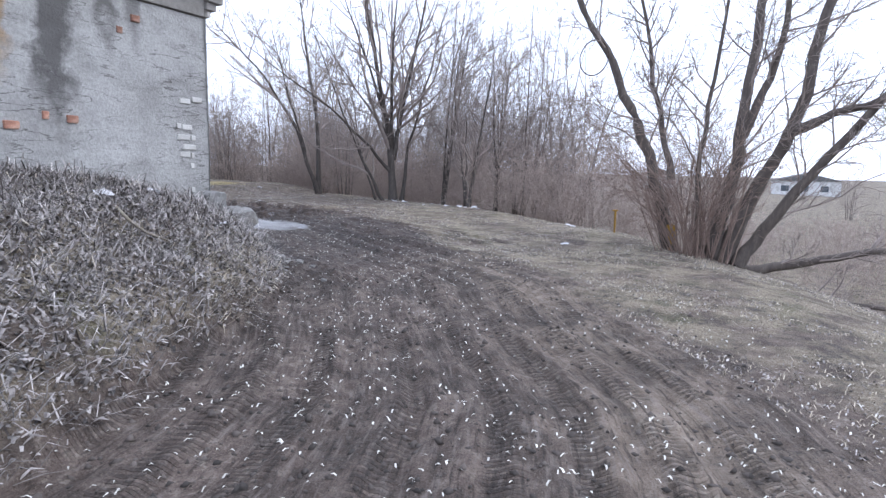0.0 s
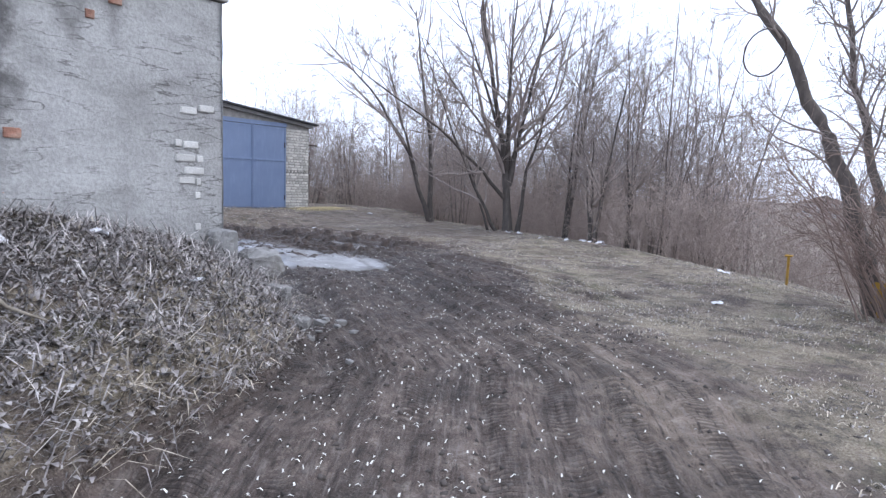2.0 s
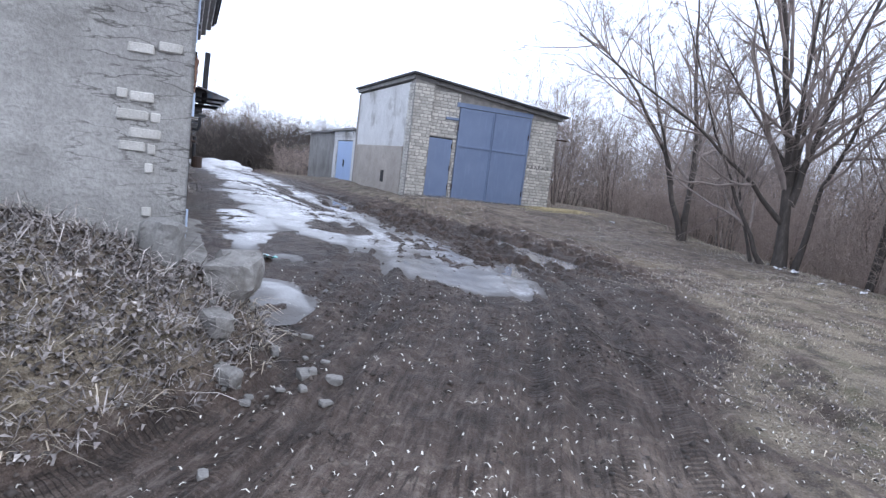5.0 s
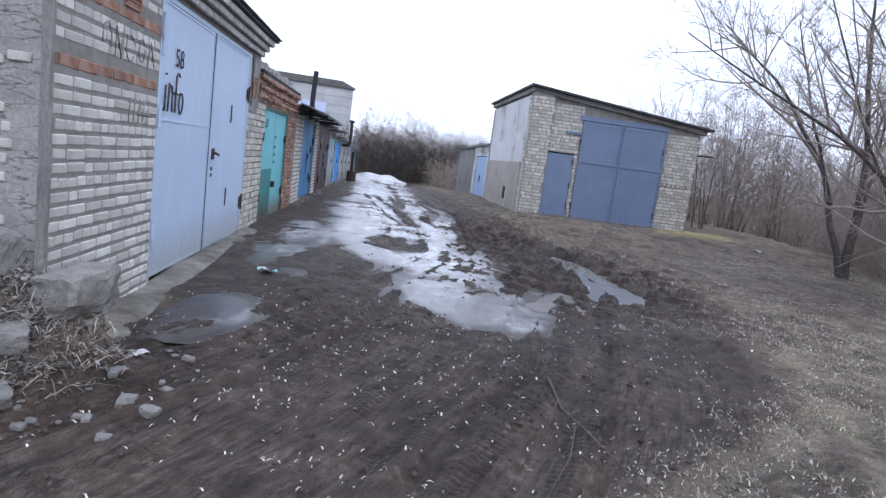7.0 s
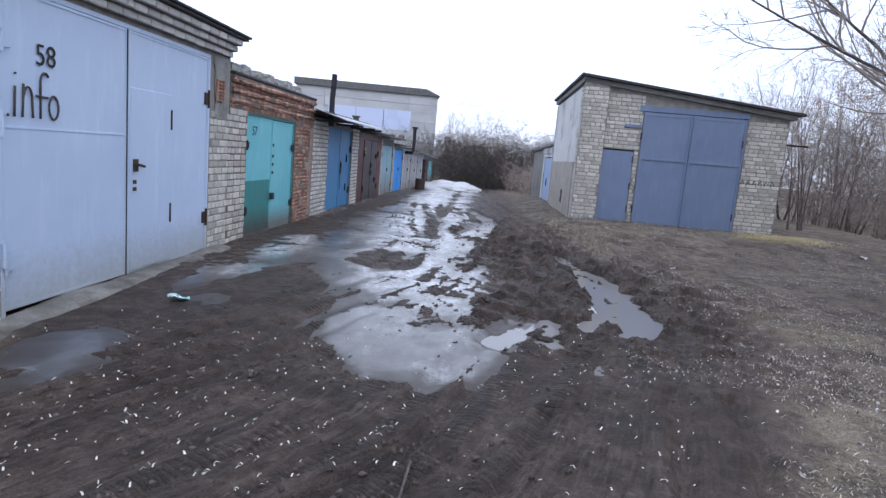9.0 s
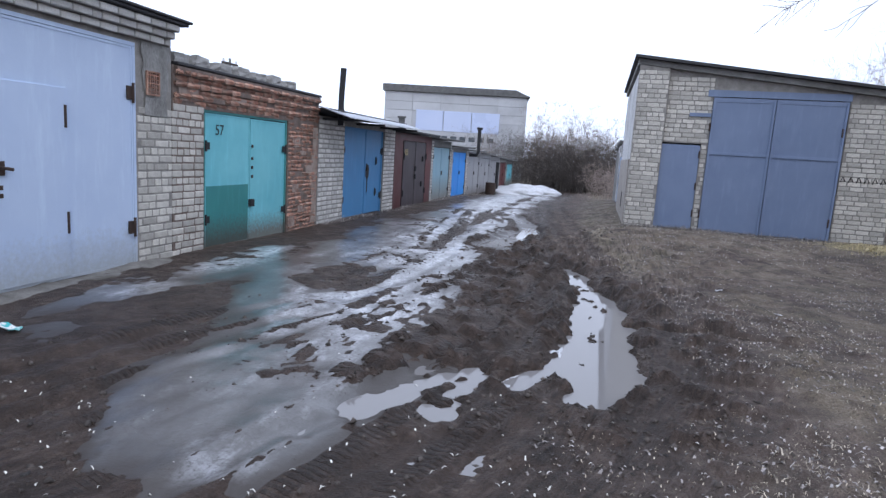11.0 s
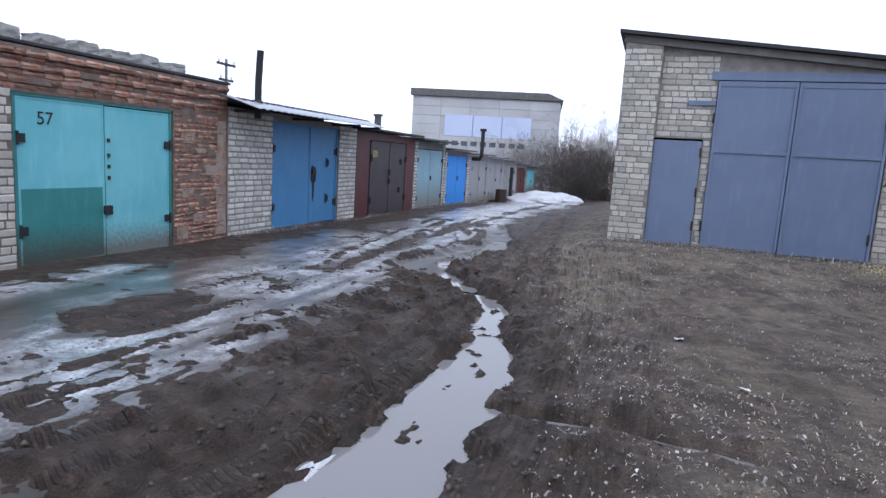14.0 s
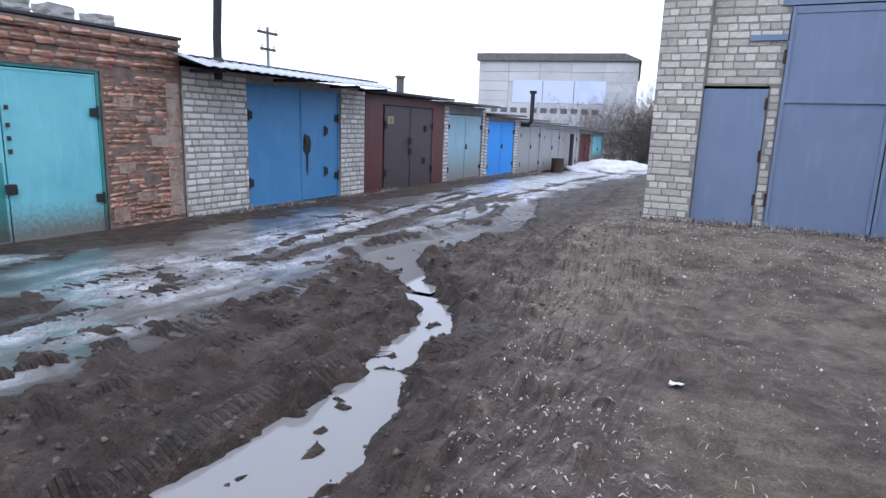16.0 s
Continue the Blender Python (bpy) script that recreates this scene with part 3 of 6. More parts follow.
def build_ground():
    left = [-v for v in far(4.0, 900, 0.25, 1.25)][::-1]
    xs = np.array(left + steps([(-3.9, 12.6, 0.042), (12.6, 18, 0.14)]) + far(18, 900, 0.25, 1.18))
    back = [-v for v in far(1.0, 900, 0.2, 1.25)][::-1]
    ys = np.array(back + steps([(-0.9, 19.5, 0.042), (19.5, 26, 0.11), (26, 48, 0.3)]) + far(48, 900, 0.4, 1.2))
    X, Y = np.meshgrid(xs, ys)
    Z = ground_height(X, Y)
    _, e, f, up = base_height(X, Y)
    s, run = along(X, Y, DRIVE)
    nz, nz2 = fbm(X, Y, 0.9, 4, 91), fbm(X, Y, 0.35, 3, 95)
    wide = 0.7 * smooth(Y, 5.5, 8.0) * (s > 0)
    road = smooth(np.abs(s + 0.5 * nz2) * (1 + 0.7 * (s > 0) * smooth(Y, 13, 17)) - wide, 2.6, 1.8)
    court = smooth(X, 9.4, 11.2) * smooth(Y, 10.0, 13.0) * smooth(e, 0.2, -1.2)
    grass = np.clip(1 - road + 0.35 * nz, 0, 1) * (1 - 0.5 * court)
    grass = np.maximum(grass, smooth(up, 0.03, 0.25))
    lane = smooth(X, 3.6, 4.4) * smooth(X, 9.8, 8.8) * smooth(Y, 8.2, 9.6) * smooth(Y, 70, 50)
    grass = grass * (1 - lane * (0.95 - 0.5 * smooth(Y, 20, 28) * smooth(X, 5.3, 4.8)))
    pale = 0.85 * np.exp(-(((s - 1.3 - 0.35 * nz) / 0.62) ** 2)) * smooth(Y, 6.0, 4.2) + 0.42 * court * smooth(nz + nz2, -0.2, 0.4) * smooth(Y, 14.5, 17.5)
    pale = np.maximum(pale, 0.8 * np.exp(-(((X - 15.4) / 1.2) ** 2 + ((Y - 19.9) / 0.5) ** 2)))
    g, gr = along(X, Y, GULLY)
    grass = grass * (1 - 0.8 * smooth(np.abs(g) + 0.6 * nz, 2.3, 1.2) * smooth(Y, 17, 15) * smooth(Y, 9.0, 10.5))
    wet = np.clip(smooth(np.abs(g) * np.where(g > 0, 2.2, 1.0) + 0.8 * nz, 2.3, 0.4) * 0.85 + 0.9 * lane * smooth(X, 9.0, 8.0) + 0.35 * road * smooth(nz, -0.2, 0.5) + 0.75 * road * smooth(Y, 5.0, 7.0) * (1 - smooth(Y, 11.5, 14.5) * smooth(s, -0.4, 0.4)) + 0.3 * court * smooth(Y, 18.5, 14), 0, 1) * (1 - smooth(up, 0, 0.2))
    # mask of the rut hollows, for the wet and shade put into the colour
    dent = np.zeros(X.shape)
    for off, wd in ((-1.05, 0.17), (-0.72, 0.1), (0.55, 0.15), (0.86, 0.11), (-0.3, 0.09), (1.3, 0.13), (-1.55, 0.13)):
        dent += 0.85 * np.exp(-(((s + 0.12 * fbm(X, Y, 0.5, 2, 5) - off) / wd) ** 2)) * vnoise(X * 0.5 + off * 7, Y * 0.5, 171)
    wet_rut_shade = (dent * (0.4 + 0.6 * smooth(streaks(X, Y, s, run), 0.3, -0.3)) - 0.2 + 0.25 * nz) * smooth(np.abs(s + 0.3 * nz2), 2.5, 1.7) * (1 - smooth(up, 0, 0.15)) * (1 - 0.7 * lane)
    ny, nx = X.shape
    idx = np.arange(nx * ny).reshape(ny, nx)
    faces = np.stack([idx[:-1, :-1], idx[:-1, 1:], idx[1:, 1:], idx[1:, :-1]], -1).reshape(-1, 4)
    me = mesh_np("ground", np.stack([X, Y, Z], -1).reshape(-1, 3), faces, EARTH, True)
    set_attr(me, "grass", grass)
    set_attr(me, "light", np.clip(pale, 0, 1))
    set_attr(me, "wet", wet)
    set_attr(me, "wet_rut_shade", wet_rut_shade)
    u = s + 0.1 * fbm(X, Y, 0.5, 2, 5)
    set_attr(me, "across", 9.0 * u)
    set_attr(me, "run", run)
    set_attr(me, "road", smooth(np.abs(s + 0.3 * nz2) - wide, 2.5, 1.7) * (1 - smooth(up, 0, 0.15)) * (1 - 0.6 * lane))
    print_ = sum(np.exp(-(((u - off) / 0.075) ** 4)) for off in (-1.75, -1.3, -0.9, -0.35, 0.2, 0.62, 1.05, 1.5))
    set_attr(me, "tread", np.clip(print_, 0, 1) * smooth(fbm(X, Y, 0.7, 2, 27), -0.2, 0.05) * (1 - smooth(up, 0, 0.1)))
    return tagged(new("ground", me), "rutted dark mud track with dead grass verges and a bank", "ground", kind="structure")


build_ground()


def sheet(name, x0, x1, y0, y1, step, height, material):
    xs, ys = np.arange(x0, x1, step), np.arange(y0, y1, step)
    X, Y = np.meshgrid(xs, ys)
    Z = height(X, Y)
    ny, nx = X.shape
    idx = np.arange(nx * ny).reshape(ny, nx)
    faces = np.stack([idx[:-1, :-1], idx[:-1, 1:], idx[1:, 1:], idx[1:, :-1]], -1).reshape(-1, 4)
    return mesh_np(name, np.stack([X, Y, Z], -1).reshape(-1, 3), faces, material, True)


def ice_height(X, Y):
    g = ground_height(X, Y)
    m = ice_mask(X, Y)
    return base_height(X, Y)[0] * 0.45 + g * 0.55 + np.clip(m, -1, 0.4) * 0.035 - 0.004 + 0.004 * fbm(X, Y, 1.5, 3, 101)


ice_me = sheet("ice_sheet", 4.25, 9.0, 7.8, 46, 0.07, ice_height, ICE)
co = np.empty(len(ice_me.vertices) * 3, np.float32)
ice_me.vertices.foreach_get("co", co)
set_attr(ice_me, "pale", ice_pale(co[0::3].astype(float), co[1::3].astype(float)))
set_attr(ice_me, "thick", smooth(ice_mask(co[0::3].astype(float), co[1::3].astype(float)), 0.0, 0.6))
ice = new("ice_sheet", ice_me)
tagged(ice, "grey-white melting ice and trodden snow on the lane", "ice", kind="stuff")


def pool(name, x0, x1, y0, y1, z, label):
    ob = new(name, sheet(name, x0, x1, y0, y1, 0.25, lambda X, Y: 0 * X + z, WATER))
    return tagged(ob, label, "puddle", "puddles in the lane", kind="structure")


pool("puddle", 8.0, 12.2, 9.5, 16.6, 0.335, "long still puddle and trickles in muddy wheel ruts")
pool("puddle", 6.6, 9.2, 16.62, 24.5, 0.33, "shallow puddle reflecting the blue gates")


def rim_height(X, Y):
    deep = 0.335 - ground_height(X, Y) + 0.025 * fbm(X, Y, 3, 3, 105)
    return 0.34 - 0.06 * smooth(deep, 0.025, 0.045) - 0.06 * smooth(fbm(X, Y, 0.8, 2, 107) - 0.5 * smooth(Y, 11.6, 12.6), 0.05, -0.15)


rim = new("ice_rim", sheet("ice_rim", 9.2, 10.75, 10.5, 14.2, 0.03, rim_height, SNOW))
tagged(rim, "broken rim of white ice round the puddle", "ice", kind="stuff")


def snow_heap(x, y, r, h):
    bm = bmesh.new()
    bmesh.ops.create_icosphere(bm, subdivisions=4, radius=1)
    for v in bm.verts:
        k = 1 + 0.25 * noise.noise(v.co * 2.2) + 0.1 * noise.noise(v.co * 6)
        v.co = Vector((v.co.x * r * k, v.co.y * r * 1.9 * k, max(v.co.z, -0.25) * h * k))
    ob = link("snow_mound", bm, SNOW, smooth=True)
    ob.location = (x, y, float(ground_height(np.array([x]), np.array([y]))[0]))
    return tagged(ob, "heap of dirty old snow melting in the lane", "snow heap")


snow_heap(5.7, 41.5, 1.9, 0.5)

# ---- buildings ----
class Built:
    """A thing built in world places under one Empty at its base."""

    def __init__(self, name, at, label, category, group="", kind=""):
        self.at, self.root = at, thing(name, at, label, category, group, kind)

    def add(self, name, bm, material, parent=None, label="", smooth=False):
        ob = link(name, bm, material, parent or self.root, label, smooth)
        if parent is None:
            local(ob, self.at)
        return ob


def walls(g, items, material, label=""):
    """Each stretch of wall as a part of its own; returns the first."""
    return [g.add("wall", boxes(it), material, None, label) for it in items][0]


def brick_mesh(name, length, height, depth, seed, wear=0.003):
    r = random.Random(seed)
    bm = box(bmesh.new(), -depth / 2, depth / 2, -length / 2, length / 2, -height / 2, height / 2, bevel=0.006 + wear)
    for v in bm.verts:
        v.co += Vector((r.uniform(-wear, wear), r.uniform(-wear, wear), r.uniform(-wear, wear)))
    bmesh.ops.recalc_face_normals(bm, faces=bm.faces)
    me = bpy.data.meshes.new(name)
    bm.to_mesh(me)
    bm.free()
    return me


BRICK_KINDS = {}


def brick_pool(kind, material, height, wear):
    if kind not in BRICK_KINDS:
        BRICK_KINDS[kind] = {}
        for nm, ln in (("long", 0.25), ("short", 0.12)):
            BRICK_KINDS[kind][nm] = []
            for k in range(5):
                me = brick_mesh("brick", ln, height, 0.05, len(nm) * 10 + k, wear)
                me.materials.append(material)
                BRICK_KINDS[kind][nm].append(me)
    return BRICK_KINDS[kind]


def lay(parent, at, kind, material, face, plane, u0, u1, z0, z1, pitch=0.1, height=0.086, holes=(), wear=0.003, proud=0.006, skip=0.0, headers=4, seed=1, course=None, pick=1.0):
    """Courses of single bricks on a wall's face. face: '+x', '-x' or '-y'; u runs along the wall. holes: (u0, u1, z0, z1) left free."""
    r = random.Random(seed)
    pool_ = brick_pool(kind, material, height, wear)
    row, z = 0, z0 + pitch / 2
    while z + pitch / 2 <= z1 + 0.03:
        head = headers and row % headers == headers - 1
        u = u0 - (r.random() * 0.24 if not head else r.random() * 0.1)
        while u < u1 - 0.03:
            ln = 0.12 if head or r.random() < 0.12 else 0.25
            a, b = max(u, u0), min(u + ln, u1)
            u += ln + 0.011
            if b - a < 0.05 or r.random() < skip:
                continue
            spans = [(a, b)]
            for h0, h1, hz0, hz1 in holes:
                if hz0 - 0.03 < z < hz1 + 0.03:
                    nxt = []
                    for s0, s1 in spans:
                        if s1 <= h0 or s0 >= h1:
                            nxt.append((s0, s1))
                        else:
                            nxt += [(s0, h0)] * (h0 - s0 > 0.04) + [(h1, s1)] * (s1 - h1 > 0.04)
                    spans = nxt
            for s0, s1 in spans:
                nm = "long" if s1 - s0 > 0.17 else "short"
                me = r.choice(pool_[nm])
                ob = new("brick", me)
                ob.parent = parent
                c, d = (s0 + s1) / 2, plane + (proud + r.uniform(-0.4, 0.4) * proud - 0.025) * (-1 if face[0] == "-" else 1)
                zz = z + r.uniform(-0.003, 0.003)
                if face[1] == "x":
                    ob.location, ob.rotation_euler = (d, c, zz), (r.uniform(-0.012, 0.012), 0, r.uniform(-0.01, 0.01))
                else:
                    ob.location, ob.rotation_euler = (c, d, zz), (0, r.uniform(-0.012, 0.012), math.pi / 2 + r.uniform(-0.01, 0.01))
                ob.scale = (1, (s1 - s0) / (0.25 if nm == "long" else 0.12), 1)
        z += pitch
        row += 1


def hinge(add, leaf, x, y, z, side, material=None, ln=0.16):
    bm = tube_bm(bmesh.new(), [(x + 0.012, y, z - ln / 2), (x + 0.012, y, z + ln / 2)], 0.016, 8)
    box(bm, x - 0.004, x + 0.008, min(y, y + side * 0.1), max(y, y + side * 0.1), z - ln / 3, z + ln / 3)
    return add("hinge", bm, material or RUST, leaf, "dark iron hinge")


def leaf_x(add, y0, y1, z0, z1, x, material, frame_mat=None, label="", rail=()):
    """A sheet-steel gate leaf facing +x with a turned edge and rails."""
    bm = boxes((x - 0.03, x, y0, y1, z0, z1), bevel=0.004)
    t = 0.008
    for a, b, c, d in ((y0, y0 + 0.025, z0, z1), (y1 - 0.025, y1, z0, z1), (y0 + 0.025, y1 - 0.025, z1 - 0.03, z1), (y0 + 0.025, y1 - 0.025, z0, z0 + 0.03)):
        box(bm, x + 0.0005, x + t, a, b, c, d, bevel=0.002)
    for zz in rail:
        box(bm, x + 0.0005, x + 0.006, y0 + 0.03, y1 - 0.03, zz - 0.012, zz + 0.012, bevel=0.002)
    return add("gate_leaf", bm, material, None, label)


def jambs_x(add, y0, y1, z0, z1, x, material, w=0.05):
    for nm, bx in (("jamb", (x - 0.06, x + 0.012, y0 - w, y0 - 0.003, z0, z1)), ("jamb", (x - 0.06, x + 0.012, y1 + 0.003, y1 + w, z0, z1)), ("head_bar", (x - 0.06, x + 0.012, y0 - w, y1 + w, z1 + 0.003, z1 + w))):
        add(nm, boxes(bx, bevel=0.003), material)


def lettering(text, material, size, m, name="number", parent=None, label="", fat=0.0, shear=0.0):
    cu = bpy.data.curves.new(name, "FONT")
    cu.body, cu.size, cu.extrude, cu.offset, cu.shear = text, size, 0.001, fat, shear
    tmp = bpy.data.objects.new(name, cu)
    scene.collection.objects.link(tmp)
    me = bpy.data.meshes.new_from_object(tmp.evaluated_get(bpy.context.evaluated_depsgraph_get()))
    bpy.data.objects.remove(tmp)
    me.materials.clear()
    me.materials.append(material)
    me.transform(m)
    ob = new(name, me)
    ob.parent = parent
    return tagged(ob, label)


def face_x(x, y, z, tilt=0.0):
    """Writing on a wall that faces +x, reading towards +y."""
    return pose(x, y, z, 90, 0, 90) @ pose(0, 0, 0, 0, 0, tilt)


def scrawl(strokes, r, to, material, add, name="graffiti_stroke", parent=None, label="", flat=0.15):
    """Sprayed handwriting: strokes of (u, v) points, laid on a wall by to(u, v)."""
    for st in strokes:
        add(name, tube_bm(bmesh.new(), [to(u, v) for u, v in st], r, 6), material, parent, label, True)


def arc(cx, cy, rx, ry, a0, a1, n=9):
    return [(cx + rx * math.cos(radians(a0 + (a1 - a0) * k / n)), cy + ry * math.sin(radians(a0 + (a1 - a0) * k / n))) for k in range(n + 1)]


FX = 4.15

# -- the tall corner garage, number 58
g58 = Built("garage", (0, 10.5, 0.35), "tall grey rendered corner garage with lilac gates", "garage", "garages along the lane")
w58 = walls(g58, ((FX - 0.38, FX, 7.25, 9.2, -0.3, 3.2), (FX - 0.38, FX, 12.95, 13.6, -0.3, 3.2), (FX - 0.38, FX, 9.2, 12.95, 3.14, 3.2),
    (-5, FX - 0.38, 7.25, 7.63, -0.3, 3.2), (-5, FX - 0.38, 13.22, 13.6, -0.3, 3.2), (-5.38, -5, 7.25, 13.6, -0.3, 3.2),), MORTAR)


def rough_coat():
    """Lumpy render on the end wall, wrapped round the corner."""
    xs, zs = np.linspace(-5, FX + 0.015, 190), np.linspace(-0.2, 3.19, 75)
    X, Z = np.meshgrid(xs, zs)
    D = 0.012 * fbm(X, Z, 1.3, 3, 3) + 0.008 * fbm(X, Z, 6, 3, 4) + 0.018 * smooth(fbm(X, Z * 2.2, 0.9, 3, 8), 0.2, 0.3)
    v = np.stack([X, 7.235 - D, Z], -1).reshape(-1, 3)
    idx = np.arange(X.size).reshape(X.shape)
    f = np.stack([idx[:-1, :-1], idx[:-1, 1:], idx[1:, 1:], idx[1:, :-1]], -1).reshape(-1, 4)
    return mesh_np("render_coat", v, f, END_WALL, True)


coat = g58.add("render_coat", rough_coat(), END_WALL, None, "stained lumpy grey cement render")


def corner_coat():
    ys, zs = np.linspace(7.2, 7.56, 12), np.linspace(-0.2, 3.19, 75)
    Y, Z = np.meshgrid(ys, zs)
    edge = 7.36 + 0.09 * fbm(Z, Z * 0, 1.3, 3, 3) + 0.05 * fbm(Z, Z * 0 + 2, 5, 3, 9)
    X = FX + 0.014 + 0.006 * fbm(Y, Z, 5, 3, 2)
    v = np.stack([X, np.minimum(Y, edge), Z], -1).reshape(-1, 3)
    idx = np.arange(X.size).reshape(X.shape)
    f = np.stack([idx[:-1, :-1], idx[:-1, 1:], idx[1:, 1:], idx[1:, :-1]], -1).reshape(-1, 4)
    return mesh_np("corner_coat", v, f, RENDER, True)


g58.add("corner_coat", corner_coat(), RENDER)
cornice = g58.add("cornice", boxes((FX + 0.002, FX + 0.07, 7.2, 13.5, 3.205, 3.285), (FX + 0.002, FX + 0.14, 7.16, 13.5, 3.288, 3.372), (FX + 0.002, FX + 0.21, 7.12, 13.5, 3.375, 3.458), (-5.4, FX, 7.2, 13.6, 3.203, 3.458), bevel=0.006), MORTAR, None, "stepped brick cornice")
for k in range(3):
    lay(cornice, g58.at, "silicate", SILICATE, "+x", FX + 0.075 + 0.07 * k, 7.2, 13.5, 3.2 + 0.086 * k, 3.28 + 0.086 * k, pitch=0.086, height=0.074, headers=0, seed=60 + k)
roof58 = g58.add("roof", boxes((-5.5, FX + 0.27, 7.08, 13.62, 3.463, 3.5), (-5.5, FX + 0.3, 7.04, 13.66, 3.503, 3.535), bevel=0.01), FELT, None, "dark felt roof slab with a drip edge")
la = leaf_x(g58.add, 9.25, 10.985, 0.42, 3.1, FX - 0.01, LILAC, label="lilac grey steel leaf", rail=(1.98,))
lb = leaf_x(g58.add, 11.0, 12.9, 0.42, 3.1, FX - 0.01, LILAC, label="lilac grey steel leaf with a wicket")
wk = g58.add("wicket", boxes((FX - 0.012, FX + 0.012, 11.04, 11.92, 0.45, 2.5), bevel=0.005), LILAC, lb, "small door in the leaf")
jambs_x(g58.add, 9.25, 12.9, 0.36, 3.1, FX - 0.01, LILAC)
for y, s, zs in ((9.25, 1, (0.85, 2.7)), (12.9, -1, (0.9, 2.55)), (11.9, -1, (1.05, 2.2))):
    for z in zs:
        hinge(g58.add, la if y < 11 else lb, FX, y, z, s, LILAC if y < 10 else RUST, 0.24)
g58.add("handle", tube_bm(bmesh.new(), [(FX + 0.012, 11.1, 1.66), (FX + 0.07, 11.1, 1.66), (FX + 0.07, 11.22, 1.64)], 0.016, 8), RUST, lb, "dark iron door handle")
g58.add("lock_plate", boxes((FX + 0.013, FX + 0.03, 11.08, 11.17, 1.58, 1.72), bevel=0.004), RUST, lb)
for z in (1.36, 1.44):
    g58.add("keyhole_plate", boxes((FX + 0.013, FX + 0.02, 11.08, 11.15, z, z + 0.045), bevel=0.003), RUST, lb)
g58.add("seam_strip", boxes((FX - 0.006, FX + 0.012, 10.995, 11.03, 0.42, 3.1), bevel=0.003), LILAC, lb)
# added black strip draws the shade of the open gap; no real part
g58.add("gap_shade_strip", boxes((FX - 0.008, FX + 0.004, 10.976, 10.992, 0.42, 3.1)), BLACK, lb, "black strip standing in for the shade in the gap between the leaves")
for z in (0.8, 1.9, 2.75):
    g58.add("hinge_pin", tube_bm(bmesh.new(), [(FX + 0.02, 9.225, z), (FX + 0.02, 9.225, z + 0.22)], 0.018, 8), LILAC, la)
lettering("58", BLACK, 0.26, face_x(FX + 0.002, 9.63, 2.53), parent=la, label="black stencilled number").location = (0, 0, 0)
INFO = [[(0, 0), (0.01, 0.03)], [(0.12, 0.0), (0.14, 0.36)], [(0.145, 0.5), (0.15, 0.52)], [(0.27, 0.0), (0.3, 0.4)], arc(0.38, 0.24, 0.08, 0.13, 170, 10), [(0.46, 0.26), (0.47, 0.0)],
    arc(0.72, 0.45, 0.09, 0.12, 40, 180) + [(0.62, 0.0)], [(0.54, 0.28), (0.78, 0.27)], arc(0.9, 0.15, 0.1, 0.15, 90, 450, 14)]
scrawl(INFO, 0.0095, lambda u, v: (FX + 0.004, 9.31 + 0.6 * u, 2.07 + 0.7 * v), SPRAY, g58.add, parent=la, label="dark sprayed handwriting")
SCRIB = [arc(0.1, 0.15, 0.08, 0.16, 200, -30), [(0.25, 0.0), (0.27, 0.3), (0.37, 0.0), (0.4, 0.3)], arc(0.55, 0.14, 0.09, 0.14, 20, 330), arc(0.8, 0.16, 0.07, 0.13, 90, 440), [(0.94, 0.0), (1.0, 0.3), (1.1, 0.02)]]
lay(w58, g58.at, "silicate", SILICATE, "+x", FX, 7.38, 9.19, 0.3, 3.2, holes=[(7.3, 9.2, 2.23, 2.33), (7.3, 9.2, 2.73, 2.83), (8.35, 8.72, 2.84, 3.02)], seed=3)
lay(w58, g58.at, "redband", RED, "+x", FX, 7.38, 9.19, 2.23, 2.31, seed=4, headers=0)
lay(w58, g58.at, "redband", RED, "+x", FX, 7.38, 9.19, 2.73, 2.81, seed=5, headers=0)
scrawl(SCRIB, 0.008, lambda u, v: (FX + 0.006, 8.0 + 0.95 * u, 2.42 + 0.75 * v), FADED, g58.add, parent=w58, label="grey sprayed handwriting on brick")
scrawl([[(0.1 * k, 0.02 * (k % 2)), (0.1 * k + 0.03, 0.26)] for k in range(5)] + [[(0.2, 0.1), (0.5, 0.1)]], 0.007, lambda u, v: (FX + 0.006, 8.55 + u, 1.92 + 0.8 * v), FADED, g58.add, parent=w58, label="grey sprayed handwriting on brick")


def grille(add, x, y, z, w, h, material):
    bm = boxes((x, x + 0.02, y, y + w, z, z + 0.02), (x, x + 0.02, y, y + w, z + h - 0.02, z + h), (x, x + 0.02, y, y + 0.02, z + 0.02, z + h - 0.02), (x, x + 0.02, y + w - 0.02, y + w, z + 0.02, z + h - 0.02))
    for k in range(1, 6):
        box(bm, x + 0.002, x + 0.016, y + 0.02, y + w - 0.02, z + k * h / 6 - 0.007, z + k * h / 6 + 0.007)
    for k in range(1, 7):
        box(bm, x + 0.004, x + 0.014, y + k * w / 7 - 0.006, y + k * w / 7 + 0.006, z + 0.02, z + h - 0.02)
    return add("vent_grille", bm, material, None, "red brick vent grille")


grille(g58.add, FX + 0.002, 8.38, 2.84, 0.3, 0.19, RED)

